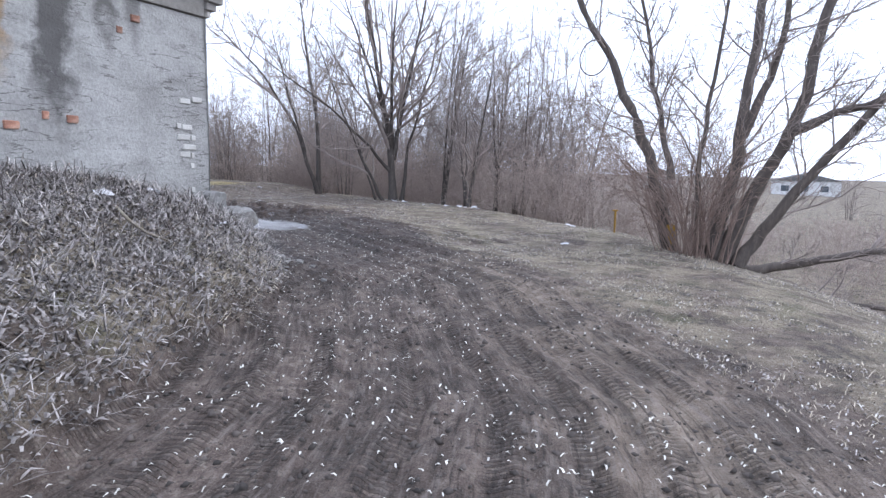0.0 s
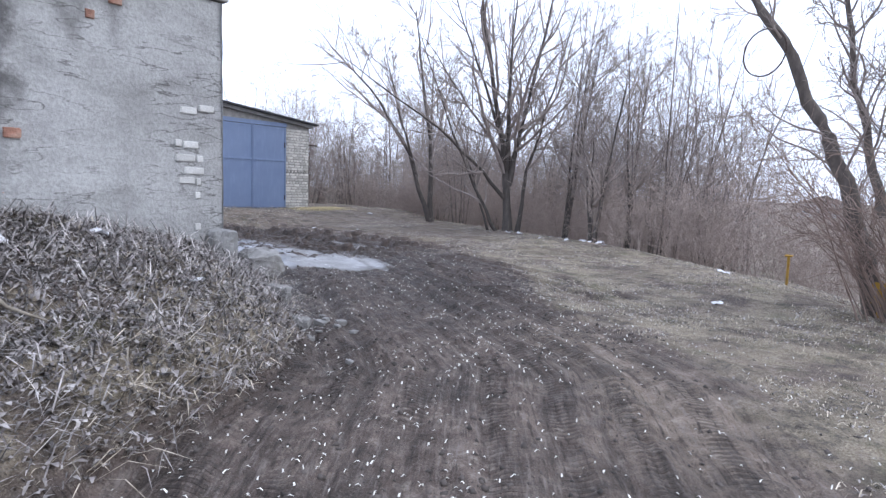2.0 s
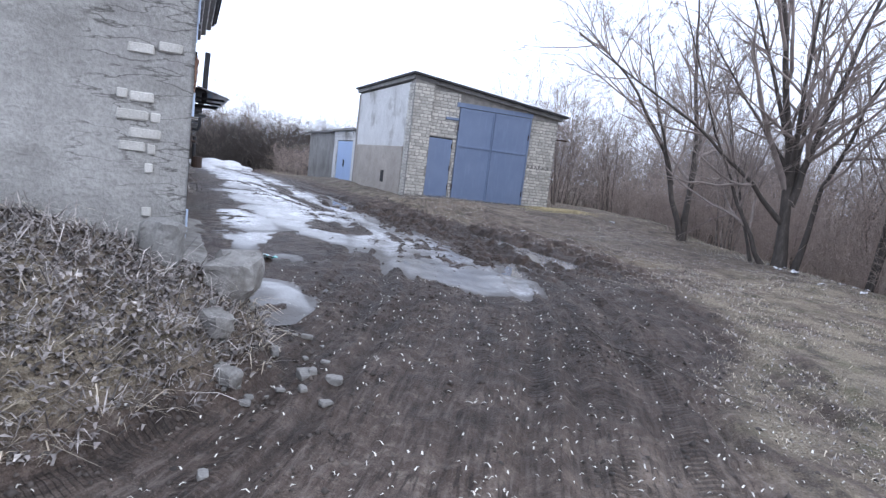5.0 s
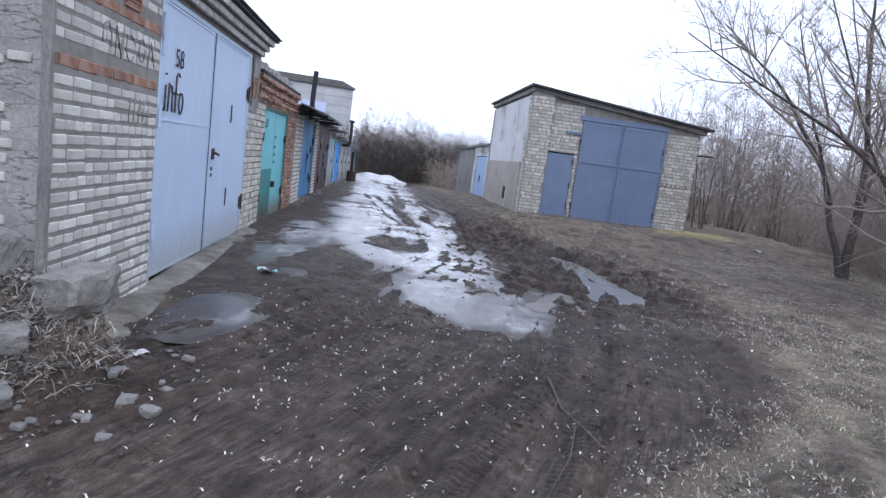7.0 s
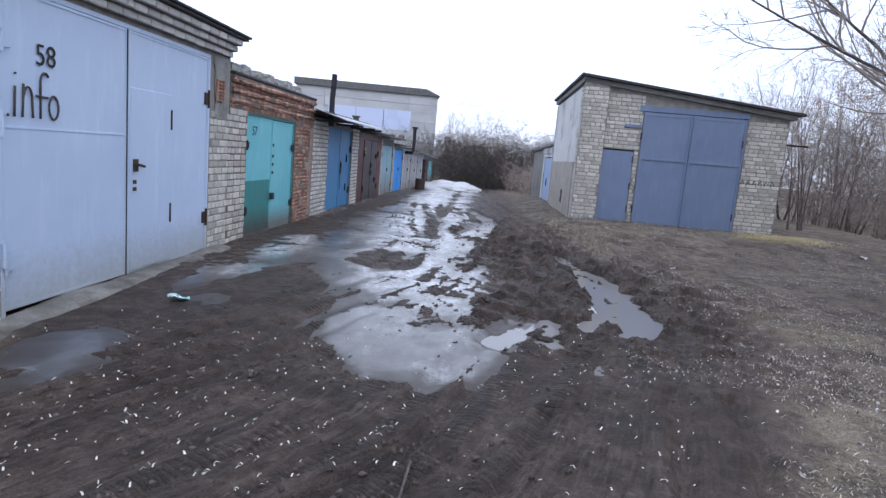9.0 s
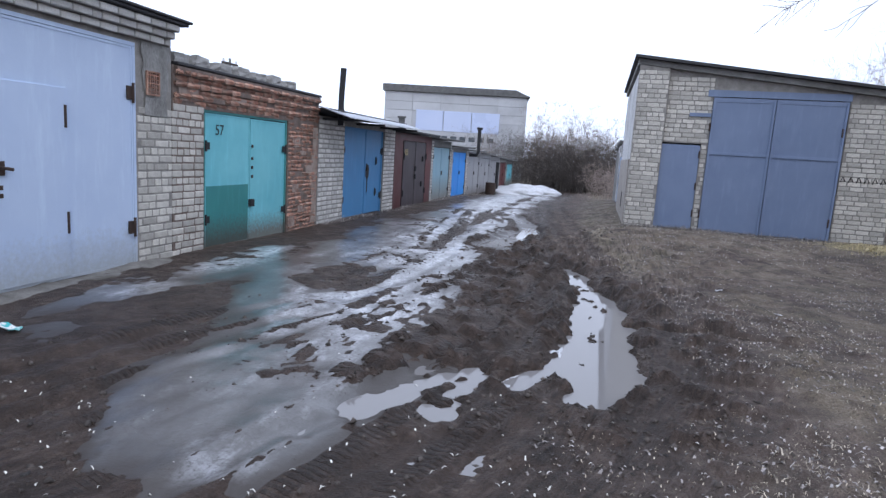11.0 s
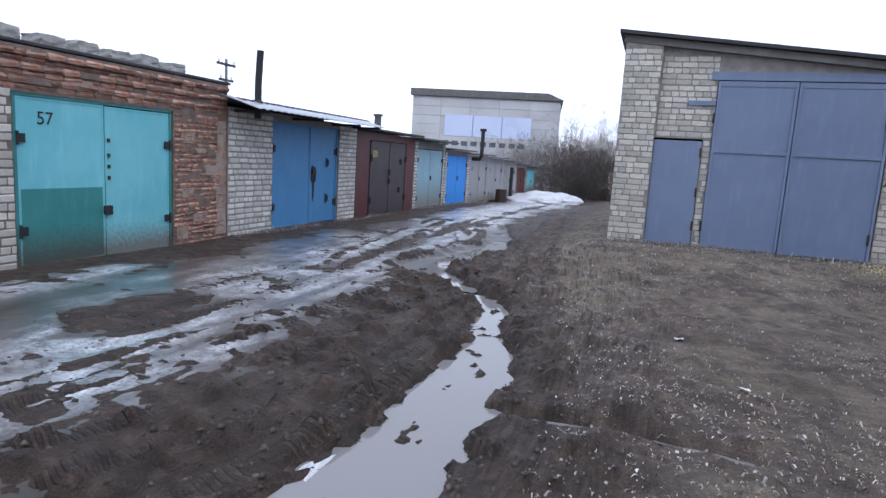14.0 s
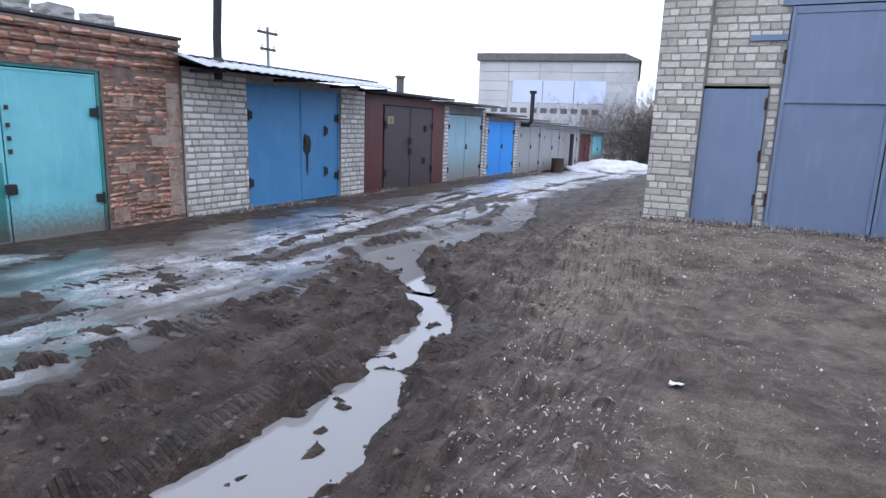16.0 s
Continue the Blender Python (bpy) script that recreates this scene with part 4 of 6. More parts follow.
# exposed bricks where the render fell off
r_ = random.Random(4)
SPOTS = [(3.855, 2.215, 0.15, 0), (4.02, 2.245, 0.14, 0), (3.87, 1.92, 0.14, 0), (3.76, 1.93, 0.06, 0), (3.82, 1.805, 0.18, 0), (3.955, 1.8, 0.06, 0), (3.9, 1.695, 0.18, 0), (3.83, 1.61, 0.15, 0), (3.94, 1.6, 0.045, 0),
    (3.93, 1.48, 0.05, 0), (3.99, 1.03, 0.08, 0), (3.93, 1.2, 0.06, 0), (2.55, 1.91, 0.11, 1), (2.0, 1.82, 0.13, 1), (2.51, 1.51, 0.08, 1), (3.08, 2.85, 0.07, 1), (3.27, 3.0, 0.1, 1), (2.3, 1.93, 0.06, 1)]
for x, z, w, red in SPOTS:
    ob = new("brick", r_.choice(brick_pool("redband", RED, 0.086, 0.003)["short"] if red else brick_pool("silicate", SILICATE, 0.086, 0.003)["short"]))
    ob.parent, ob.location, ob.rotation_euler = coat, (x, 7.24, z), (0, r_.uniform(-0.03, 0.03), math.pi / 2)
    ob.scale = (1, w / 0.12, 0.85)

def gate_apron():
    """A worn strip of concrete along the foot of the gates, with a broken outer edge."""
    ys, us = np.linspace(7.5, 13.5, 130), np.linspace(0, 1, 9)
    Y, U = np.meshgrid(ys, us)
    width = 0.36 + 0.14 * fbm(Y, Y * 0, 0.9, 4, 201, 0.65) + 0.1 * smooth(Y, 9.6, 8.0)
    X = FX - 0.02 + U * width
    base = base_height(X, Y)[0]
    Z = base + 0.03 - 0.05 * U**2 - 0.16 * (U > 0.95) + 0.07 * fbm(X, Y, 1.3, 4, 203)
    idx = np.arange(X.size).reshape(X.shape)
    f = np.stack([idx[:-1, :-1], idx[1:, :-1], idx[1:, 1:], idx[:-1, 1:]], -1).reshape(-1, 4)
    return mesh_np("gate_apron", np.stack([X, Y, Z], -1).reshape(-1, 3), f[:, ::-1], APRON, True)


APRON = surface("worn_concrete", [(0.3, (0.13, 0.12, 0.107)), (0.7, (0.33, 0.315, 0.29))], 3, fine=50, relief=0.6, stain=((0.075, 0.065, 0.05), 0.46, 0.62, 0.8), stain_scale=2.2)
tagged(new("gate_apron", gate_apron()), "worn stained concrete strip before the lilac gates", "pavement", kind="structure")

# -- number 57, rough red brick with turquoise gates
g57 = Built("garage", (0, 15.8, 0.35), "old red brick garage with turquoise steel gates", "garage", "garages along the lane")
w57 = walls(g57, ((FX - 0.38, FX, 13.62, 14.3, -0.3, 3.0), (FX - 0.38, FX, 16.78, 18.02, -0.3, 3.0), (FX - 0.38, FX, 14.3, 16.78, 2.47, 3.0),
    (-4, FX - 0.38, 13.62, 13.9, -0.3, 2.98), (-4, FX - 0.38, 17.74, 18.02, -0.3, 2.98), (-4.3, -4, 13.62, 18.02, -0.3, 2.98),), MORTAR_RED)
roof57 = g57.add("roof", boxes((-4.5, FX + 0.05, 13.68, 18.05, 3.005, 3.05), bevel=0.01), FELT, None, "thin felt roof edge")
ta = leaf_x(g57.add, 14.36, 15.56, 0.4, 2.43, FX - 0.04, TEAL, label="turquoise leaf with a darker lower half")
g57.add("repainted_sheet", boxes((FX - 0.039, FX - 0.036, 14.4, 15.53, 0.43, 1.35), bevel=0.001), TEAL_DARK, ta, "darker green repainted lower sheet")
tb = leaf_x(g57.add, 15.58, 16.72, 0.4, 2.42, FX - 0.04, TEAL, label="turquoise steel leaf")
jambs_x(g57.add, 14.36, 16.72, 0.36, 2.43, FX - 0.03, TEAL_DARK, 0.045)
g57.add("lock_box", boxes((FX - 0.035, FX + 0.03, 15.53, 15.64, 0.98, 1.1), bevel=0.008), BLACK, tb)
for z in (1.95, 1.75, 1.6, 1.45):
    g57.add("bolt", boxes((FX - 0.034, FX - 0.015, 15.61, 15.65, z, z + 0.05), bevel=0.003), RUST, tb)
for y, s in ((14.36, 1), (16.72, -1)):
    for z in (0.85, 1.95):
        hinge(g57.add, ta if s > 0 else tb, FX - 0.02, y, z, s, BLACK)
lettering("57", BLACK, 0.22, face_x(FX - 0.034, 14.62, 2.12), parent=ta, label="black stencilled number")
lay(w57, g57.at, "redrough", RED, "+x", FX, 13.64, 18.0, 2.5, 2.99, pitch=0.077, height=0.064, wear=0.014, proud=0.02, skip=0.1, headers=2, seed=7)
lay(w57, g57.at, "redrough", RED, "+x", FX, 16.8, 18.0, 0.3, 2.49, pitch=0.077, height=0.064, wear=0.014, proud=0.014, skip=0.1, headers=3, seed=8)
lay(w57, g57.at, "silicate_grey", SILICATE_GREY, "+x", FX, 13.605, 14.29, 0.3, 2.48, seed=9)
for k, (za, zb) in enumerate(((2.575, 2.64), (2.73, 2.795), (2.885, 2.99))):
    g57.add("corbel", boxes((FX + 0.001, FX + 0.03 + 0.012 * k, 13.66, 17.98, za, zb)), MORTAR_RED, None, "projecting course bedded in old mortar")
    lay(w57, g57.at, "redrough", RED, "+x", FX + 0.034 + 0.012 * k, 13.64, 18.0, za - 0.006, zb, pitch=0.077, height=0.064, wear=0.014, proud=0.014, skip=0.14, headers=2, seed=90 + k)
lay(w58, g58.at, "silicate_grey", SILICATE_GREY, "+x", FX, 12.97, 13.6, 0.3, 2.42, seed=10)


def patch(add, y0, y1, z0, z1, seed, material=RENDER):
    """A ragged patch of render smeared over the bricks."""
    ys, zs = np.linspace(y0, y1, 16), np.linspace(z0, z1, 24)
    Y, Z = np.meshgrid(ys, zs)
    cy = (y0 + y1) / 2
    k = 0.75 + 0.35 * fbm(Z, Z * 0 + seed, 2.5, 3, seed)
    v = np.stack([FX + 0.016 + 0.006 * fbm(Y, Z, 6, 3, seed), cy + (Y - cy) * k, Z], -1).reshape(-1, 3)
    idx = np.arange(Y.size).reshape(Y.shape)
    f = np.stack([idx[:-1, :-1], idx[:-1, 1:], idx[1:, 1:], idx[1:, :-1]], -1).reshape(-1, 4)
    return add("render_patch", mesh_np("render_patch", v, f, material, True), material, None, "ragged patch of grey render")


SMEAR = surface("mortar_smear", [(0.3, (0.3, 0.225, 0.185)), (0.7, (0.5, 0.41, 0.35))], 6, fine=60, relief=0.7, stain=((0.2, 0.1, 0.075), 0.5, 0.62, 0.8), stain_scale=4)
for k, (ya, yb, za, zb) in enumerate(((16.85, 17.3, 2.0, 2.2), (17.4, 17.9, 1.5, 1.66), (16.9, 17.25, 1.15, 1.3), (17.7, 18.02, 0.5, 2.4), (17.1, 17.6, 0.75, 0.88), (13.7, 14.2, 2.55, 2.75), (16.8, 17.1, 0.5, 0.7), (17.2, 17.55, 1.85, 1.93), (15.0, 15.4, 2.62, 2.7))):
    patch(g57.add, ya, yb, za, zb, 40 + k, SMEAR)
patch(g58.add, 12.97, 13.62, 2.3, 3.2, 3)
grille(g58.add, FX + 0.024, 13.1, 2.55, 0.24, 0.3, RED)


def lump(name, w, d, h, seed, material, soft=0.35):
    """A worn block: a box drawn towards a rounded, broken shape."""
    bm = box(bmesh.new(), -d / 2, d / 2, -w / 2, w / 2, 0, h)
    bmesh.ops.subdivide_edges(bm, edges=bm.edges[:], cuts=5, use_grid_fill=True)
    o = Vector((seed * 3.1, seed * 1.7, 0))
    for v in bm.verts:
        q = Vector((v.co.x / d * 2, v.co.y / w * 2, v.co.z / h * 2 - 1))
        k = 1 - soft * max(0.0, q.length - 1) / 0.73
        s = min(w, h, d)
        v.co = Vector((q.x * k * d / 2, q.y * k * w / 2, (q.z * k + 1) * h / 2))
        v.co += Vector((0.16 * s * noise.noise(q * 1.1 + o), 0.16 * s * noise.noise(q * 1.1 + o * 2), 0.14 * s * noise.noise(q * 1.1 + o * 3))) + 0.05 * s * noise.noise_vector(q * 3.5 + o)
    return link(name, bm, material)


PALE_CONCRETE = surface("pale_concrete", [(0.3, (0.32, 0.315, 0.3)), (0.7, (0.5, 0.49, 0.47))], 4, fine=60, relief=0.5, stain=((0.14, 0.13, 0.12), 0.5, 0.7, 0.6))
for k, y in enumerate((13.85, 14.3, 14.85, 15.35, 15.85, 16.35, 16.9)):
    ob = lump("roof_block", 0.29 + 0.03 * (k % 3), 0.3, 0.13 + 0.02 * (k % 2), k, PALE_CONCRETE, 0.05)
    ob.location, ob.rotation_euler = (FX - 0.16, y, 3.048), (0, 0, 0.05 * (k % 3 - 1))
    tagged(ob, "worn grey concrete block lying along the roof edge", "concrete block", "blocks on the roof edge")

# -- number 56, white brick with blue gates and a tin canopy
g56 = Built("garage", (0, 20.4, 0.35), "white brick garage with blue gates and tin canopy", "garage", "garages along the lane")
w56 = walls(g56, ((FX - 0.38, FX, 18.04, 19.36, -0.3, 2.66), (FX - 0.38, FX, 21.98, 22.86, -0.3, 2.66), (FX - 0.38, FX, 19.36, 21.98, 2.52, 2.66),
    (-4, FX - 0.38, 18.04, 18.3, -0.3, 2.66), (-4, FX - 0.38, 22.6, 22.86, -0.3, 2.66), (-4.3, -4, 18.04, 22.86, -0.3, 2.66),), MORTAR)


def pitched(add, y0, y1, x0, x1, z0, z1, material, t=0.05, name="roof", label="", waves=0):
    """A sloping sheet from (x0, z0) up to the eave at (x1, z1), with a wavy profile along y if wanted."""
    n = waves * 8 if waves else 1
    vs, fs = [], []
    for k in range(n + 1):
        y = y0 + (y1 - y0) * k / n
        w = 0.009 * math.cos(2 * math.pi * k / 8) if waves else 0
        vs += [(x0, y, z0 + w), (x1, y, z1 + w), (x1, y, z1 + w - t), (x0, y, z0 + w - t)]
        if k:
            a, b = 4 * (k - 1), 4 * k
            fs += [(a + i, a + (i + 1) % 4, b + (i + 1) % 4, b + i) for i in range(4)]
    fs += [(0, 3, 2, 1), (4 * n, 4 * n + 1, 4 * n + 2, 4 * n + 3)]
    return add(name, mesh_np(name, vs, fs, material), material, None, label)


pitched(g56.add, 17.95, 22.9, -4.4, FX + 0.3, 3.05, 2.8, FELT, 0.06)
canopy = pitched(g56.add, 17.75, 22.75, FX + 0.1, FX + 0.78, 2.83, 2.64, TIN, 0.012, "canopy", "pale zinc sheet canopy over the gates", waves=24)
for y in (18.2, 20.0, 21.6, 22.6):
    g56.add("bracket", boxes((FX + 0.002, FX + 0.7, y, y + 0.05, 2.58, 2.63), bevel=0.004), BLACK)
ba = leaf_x(g56.add, 19.41, 20.78, 0.43, 2.5, FX - 0.06, BLUE, label="blue steel leaf")
bb = leaf_x(g56.add, 20.8, 21.93, 0.43, 2.5, FX - 0.06, BLUE, label="blue steel leaf with oil stain")
jambs_x(g56.add, 19.41, 21.93, 0.38, 2.5, FX - 0.05, BLUE, 0.045)
for y, s, zs in ((19.41, 1, (0.85, 2.0)), (21.93, -1, (0.85, 2.0)), (21.5, 1, (0.95, 1.75))):
    for z in zs:
        hinge(g56.add, ba if s > 0 and y < 20 else bb, FX - 0.045, y, z, s, BLACK, 0.2)


def blot(add, parent, y, z, pts, x, material, name, label):
    """A flat stain with its own outline."""
    bm = bmesh.new()
    lo = [bm.verts.new((x, y + u, z + v)) for u, v in pts]
    hi = [bm.verts.new((x + 0.002, y + u, z + v)) for u, v in pts]
    bm.faces.new(hi)
    bm.faces.new(lo[::-1])
    for k in range(len(pts)):
        bm.faces.new((lo[k], lo[(k + 1) % len(pts)], hi[(k + 1) % len(pts)], hi[k]))
    return add(name, bm, material, parent, label)


blot(g56.add, bb, 20.95, 1.5, [(-0.09, 0.1), (-0.05, 0.2), (0.02, 0.16), (0.1, 0.14), (0.14, 0.02), (0.12, -0.14), (0.06, -0.2), (0.05, -0.5), (0.02, -0.62), (-0.01, -0.5), (-0.02, -0.22), (-0.1, -0.12)], FX - 0.058, BLACK, "oil_stain", "black oily stain round the lock")
g56.add("lock", boxes((FX - 0.056, FX - 0.02, 20.88, 20.96, 1.5, 1.62), bevel=0.006), RUST, bb)
lay(w56, g56.at, "silicate", SILICATE, "+x", FX, 18.06, 19.35, 0.3, 2.64, seed=12)
lay(w56, g56.at, "silicate", SILICATE, "+x", FX, 21.99, 22.84, 0.3, 2.64, seed=13)
stove = Built("stove_pipe", (4.42, 18.5, 2.78), "tall thin black stove pipe rising through a canopy", "chimney")
stove.add("pipe", tube_bm(bmesh.new(), [(4.42, 18.5, 2.5), (4.42, 18.5, 3.1), (4.44, 18.52, 3.66)], 0.06, 14), BLACK, smooth=False)
stove.add("collar", tube_bm(bmesh.new(), [(4.42, 18.5, 2.74), (4.42, 18.5, 2.82)], 0.1, 14, 0.07), FELT)

# -- number 55, maroon frame and dark gates
g55 = Built("garage", (0, 24.7, 0.35), "garage with dark brown gates in a maroon frame", "garage", "garages along the lane")
walls(g55, ((FX - 0.3, FX, 22.88, 23.6, -0.3, 2.56), (FX - 0.3, FX, 26.05, 26.7, -0.3, 2.56), (FX - 0.3, FX, 23.6, 26.05, 2.36, 2.56), (-4, FX - 0.3, 22.88, 23.1, -0.3, 2.56), (-4, FX - 0.3, 26.5, 26.7, -0.3, 2.56), (-4.3, -4, 22.88, 26.7, -0.3, 2.56),), MAROON, "maroon painted sheet front")
pitched(g55.add, 22.93, 26.75, -4.4, FX + 0.28, 2.9, 2.64, FELT, 0.06)
ca = leaf_x(g55.add, 23.66, 24.85, 0.4, 2.34, FX + 0.002, BROWN, label="dark brown steel leaf")
cb = leaf_x(g55.add, 24.87, 26.0, 0.4, 2.34, FX + 0.002, BROWN, label="dark brown steel leaf")
for y, s in ((23.66, 1), (26.0, -1)):
    for z in (0.8, 1.9):
        hinge(g55.add, ca if s > 0 else cb, FX + 0.015, y, z, s, BLACK, 0.2)
for y, z in ((24.78, 1.45), (24.78, 1.2), (25.55, 1.75), (25.5, 0.95)):
    g55.add("lock", boxes((FX + 0.012, FX + 0.045, y, y + 0.12, z, z + 0.16), bevel=0.01), BLACK, ca)
number_plate = g55.add("number_plate", boxes((FX + 0.004, FX + 0.012, 23.8, 24.05, 1.93, 2.1), bevel=0.002), surface("ochre_paint", [(0.3, (0.35, 0.28, 0.14)), (0.7, (0.45, 0.36, 0.2))], 9, relief=0), ca)
lettering("55", BLACK, 0.17, face_x(FX + 0.014, 23.83, 1.955), parent=number_plate, label="number 55")
vent = Built("roof_vent", (3.4, 25.6, 2.7), "short grey vent pipe on a roof", "vent pipe")
vent.add("pipe", tube_bm(bmesh.new(), [(3.4, 25.6, 2.6), (3.4, 25.6, 3.1)], 0.1, 12), SLATE)
vent.add("cap", tube_bm(bmesh.new(), [(3.4, 25.6, 3.1), (3.4, 25.6, 3.15)], 0.14, 12), SLATE)


def low_garage(y0, y1, top, gate0, gate1, gate_top, material, label, wall=CONCRETE, roof=SLATE, bricks=None, ground=0.33, ledge=0.3, seed=1):
    g = Built("garage", (0, (y0 + y1) / 2, ground), label, "garage", "garages along the lane")
    w = walls(g, ((FX - 0.3, FX, y0, gate0, -0.5, top), (FX - 0.3, FX, gate1, y1, -0.5, top), (FX - 0.3, FX, gate0, gate1, gate_top, top), (-4, FX - 0.3, y0, y0 + 0.2, -0.5, top), (-4, FX - 0.3, y1 - 0.2, y1, -0.5, top), (-4.3, -4, y0, y1, -0.5, top),), wall)
    pitched(g.add, y0 + 0.03, y1 - 0.03, -4.4, FX + ledge, top + 0.3, top + 0.07, roof, 0.06, waves=0)
    mid = (gate0 + gate1) / 2
    a = leaf_x(g.add, gate0 + 0.03, mid - 0.01, ground + 0.04, gate_top - 0.02, FX - 0.03, material, label="steel gate leaf")
    b = leaf_x(g.add, mid + 0.01, gate1 - 0.03, ground + 0.04, gate_top - 0.02, FX - 0.03, material, label="steel gate leaf")
    for z in (0.35, gate_top - ground - 0.35):
        hinge(g.add, a, FX - 0.02, gate0 + 0.03, ground + z, 1, BLACK)
        hinge(g.add, b, FX - 0.02, gate1 - 0.03, ground + z, -1, BLACK)
    g.add("lock", boxes((FX - 0.024, FX + 0.01, mid + 0.02, mid + 0.1, ground + 0.9, ground + 1.05), bevel=0.005), RUST, b)
    if bricks:
        lay(w, g.at, "silicate", SILICATE, "+x", FX, y0 + 0.01, gate0 - 0.01, ground - 0.1, top, seed=seed)
        lay(w, g.at, "silicate", SILICATE, "+x", FX, gate1 + 0.01, y1 - 0.01, ground - 0.1, top, seed=seed + 1)
    return g


low_garage(26.72, 29.62, 2.5, 27.0, 29.4, 2.26, PALEBLUE, "garage with faded rust-stained pale blue gates", bricks=True, ground=0.36, ledge=0.5, seed=21)
low_garage(29.64, 32.75, 2.3, 29.9, 32.35, 2.14, BRIGHT, "white brick garage with bright blue gates", bricks=True, ground=0.33, seed=25)
y_, tops = 32.77, (2.2, 2.12, 2.02, 1.92, 1.82)
for k, (w_, mt, lb_) in enumerate(((2.9, GREYPAINT, "low garage with weathered grey gates"), (2.8, GREYPAINT, "low garage with weathered grey gates"), (3.0, GREYPAINT, "low garage with weathered grey gates"), (2.8, MAROON, "low garage with rusty red gates"), (2.9, TEAL, "low garage with greenish gates"))):
    low_garage(y_, y_ + w_ - 0.02, tops[k], y_ + 0.25, y_ + w_ - 0.3, tops[k] - 0.18, mt, lb_, ground=0.26 - 0.075 * k, seed=30 + k, wall=GREYPAINT if k < 3 else CONCRETE)
    y_ += w_
flue = Built("stove_pipe", (4.45, 33.0, 0.3), "black elbowed stove pipe on a garage front", "chimney")
flue.add("pipe", tube_bm(bmesh.new(), [(FX - 0.05, 33.0, 2.05), (FX + 0.3, 33.0, 2.05), (FX + 0.38, 33.0, 2.2), (FX + 0.38, 33.0, 3.15)], 0.075, 10), BLACK)
flue.add("cap", tube_bm(bmesh.new(), [(FX + 0.38, 33.0, 3.15), (FX + 0.38, 33.0, 3.25)], 0.13, 10), BLACK)
post_ = Built("post", (4.4, 39.3, 0.1), "dark wooden post before the grey gates", "post")
post_.add("post", tube_bm(bmesh.new(), [(4.4, 39.3, -0.2), (4.4, 39.3, 1.75)], 0.09, 8), BLACK)
drum = Built("barrel", (4.55, 36.7, 0.1), "small dark rusty barrel by the gates", "barrel")
drum.add("drum", tube_bm(bmesh.new(), [(4.55, 36.7, -0.1), (4.55, 36.7, 0.75)], 0.26, 14), RUST)

# -- the detached white brick garage across the lane
GY = 21.05
gar = Built("garage", (13.0, 24.0, 0.65), "detached white brick garage with steel blue gates", "garage")


def slope_wall(x0, x1, y0, y1, z0, za, zb):
    """A wall along x whose top falls from za at x0 to zb at x1."""
    bm = bmesh.new()
    vs = [bm.verts.new(p) for p in ((x0, y0, z0), (x1, y0, z0), (x1, y0, zb), (x0, y0, za), (x0, y1, z0), (x1, y1, z0), (x1, y1, zb), (x0, y1, za))]
    for f in ((0, 1, 2, 3), (5, 4, 7, 6), (1, 5, 6, 2), (4, 0, 3, 7), (3, 2, 6, 7), (4, 5, 1, 0)):
        bm.faces.new([vs[i] for i in f])
    return bm


def gtop(x):
    return 4.26 + (3.7 - 4.26) * (x - 10.42) / (15.68 - 10.42)


wg = walls(gar, ((11.86, 12.0, GY, GY + 0.35, 0, 2.62),), MORTAR)
for x0, x1, z0 in ((10.42, 11.0, -0.2), (14.65, 15.68, -0.2), (11.0, 12.0, 2.62), (12.0, 14.65, 3.66)):
    gar.add("wall", slope_wall(x0 + 0.0015, x1 - 0.0015, GY, GY + 0.35, z0, gtop(x0), gtop(x1)), MORTAR)
gar.add("side_wall", boxes((10.42, 10.77, GY + 0.352, 27.5, -0.2, 4.2)), PLASTER, None, "pale plaster peeling off grey cement")
gar.add("side_wall", boxes((15.33, 15.68, GY + 0.352, 27.5, -0.2, 3.64)), MORTAR)
gar.add("back_wall", slope_wall(10.42, 15.68, 27.502, 27.8, -0.2, 4.2, 3.64), MORTAR)
gar.add("lower_render", boxes((10.385, 10.418, GY + 0.5, 27.5, -0.2, 2.2), bevel=0.008), surface("bare_cement", [(0.3, (0.4, 0.355, 0.31)), (0.7, (0.6, 0.555, 0.5))], 1.6, fine=30, relief=0.4, stain=((0.16, 0.12, 0.09), 0.5, 0.7, 0.6)), None, "bare stained cement lower wall")
gar.add("hatch", boxes((10.375, 10.384, 23.3, 23.65, 0.95, 1.35), bevel=0.003), BLACK, None, "small dark wall hatch")


def slope_slab(x0, x1, y0, y1, za, zb, t):
    bm = bmesh.new()
    vs = [bm.verts.new(p) for p in ((x0, y0, za), (x1, y0, zb), (x1, y0, zb + t), (x0, y0, za + t), (x0, y1, za), (x1, y1, zb), (x1, y1, zb + t), (x0, y1, za + t))]
    for f in ((0, 1, 2, 3), (5, 4, 7, 6), (1, 5, 6, 2), (4, 0, 3, 7), (3, 2, 6, 7), (4, 5, 1, 0)):
        bm.faces.new([vs[i] for i in f])
    return bm


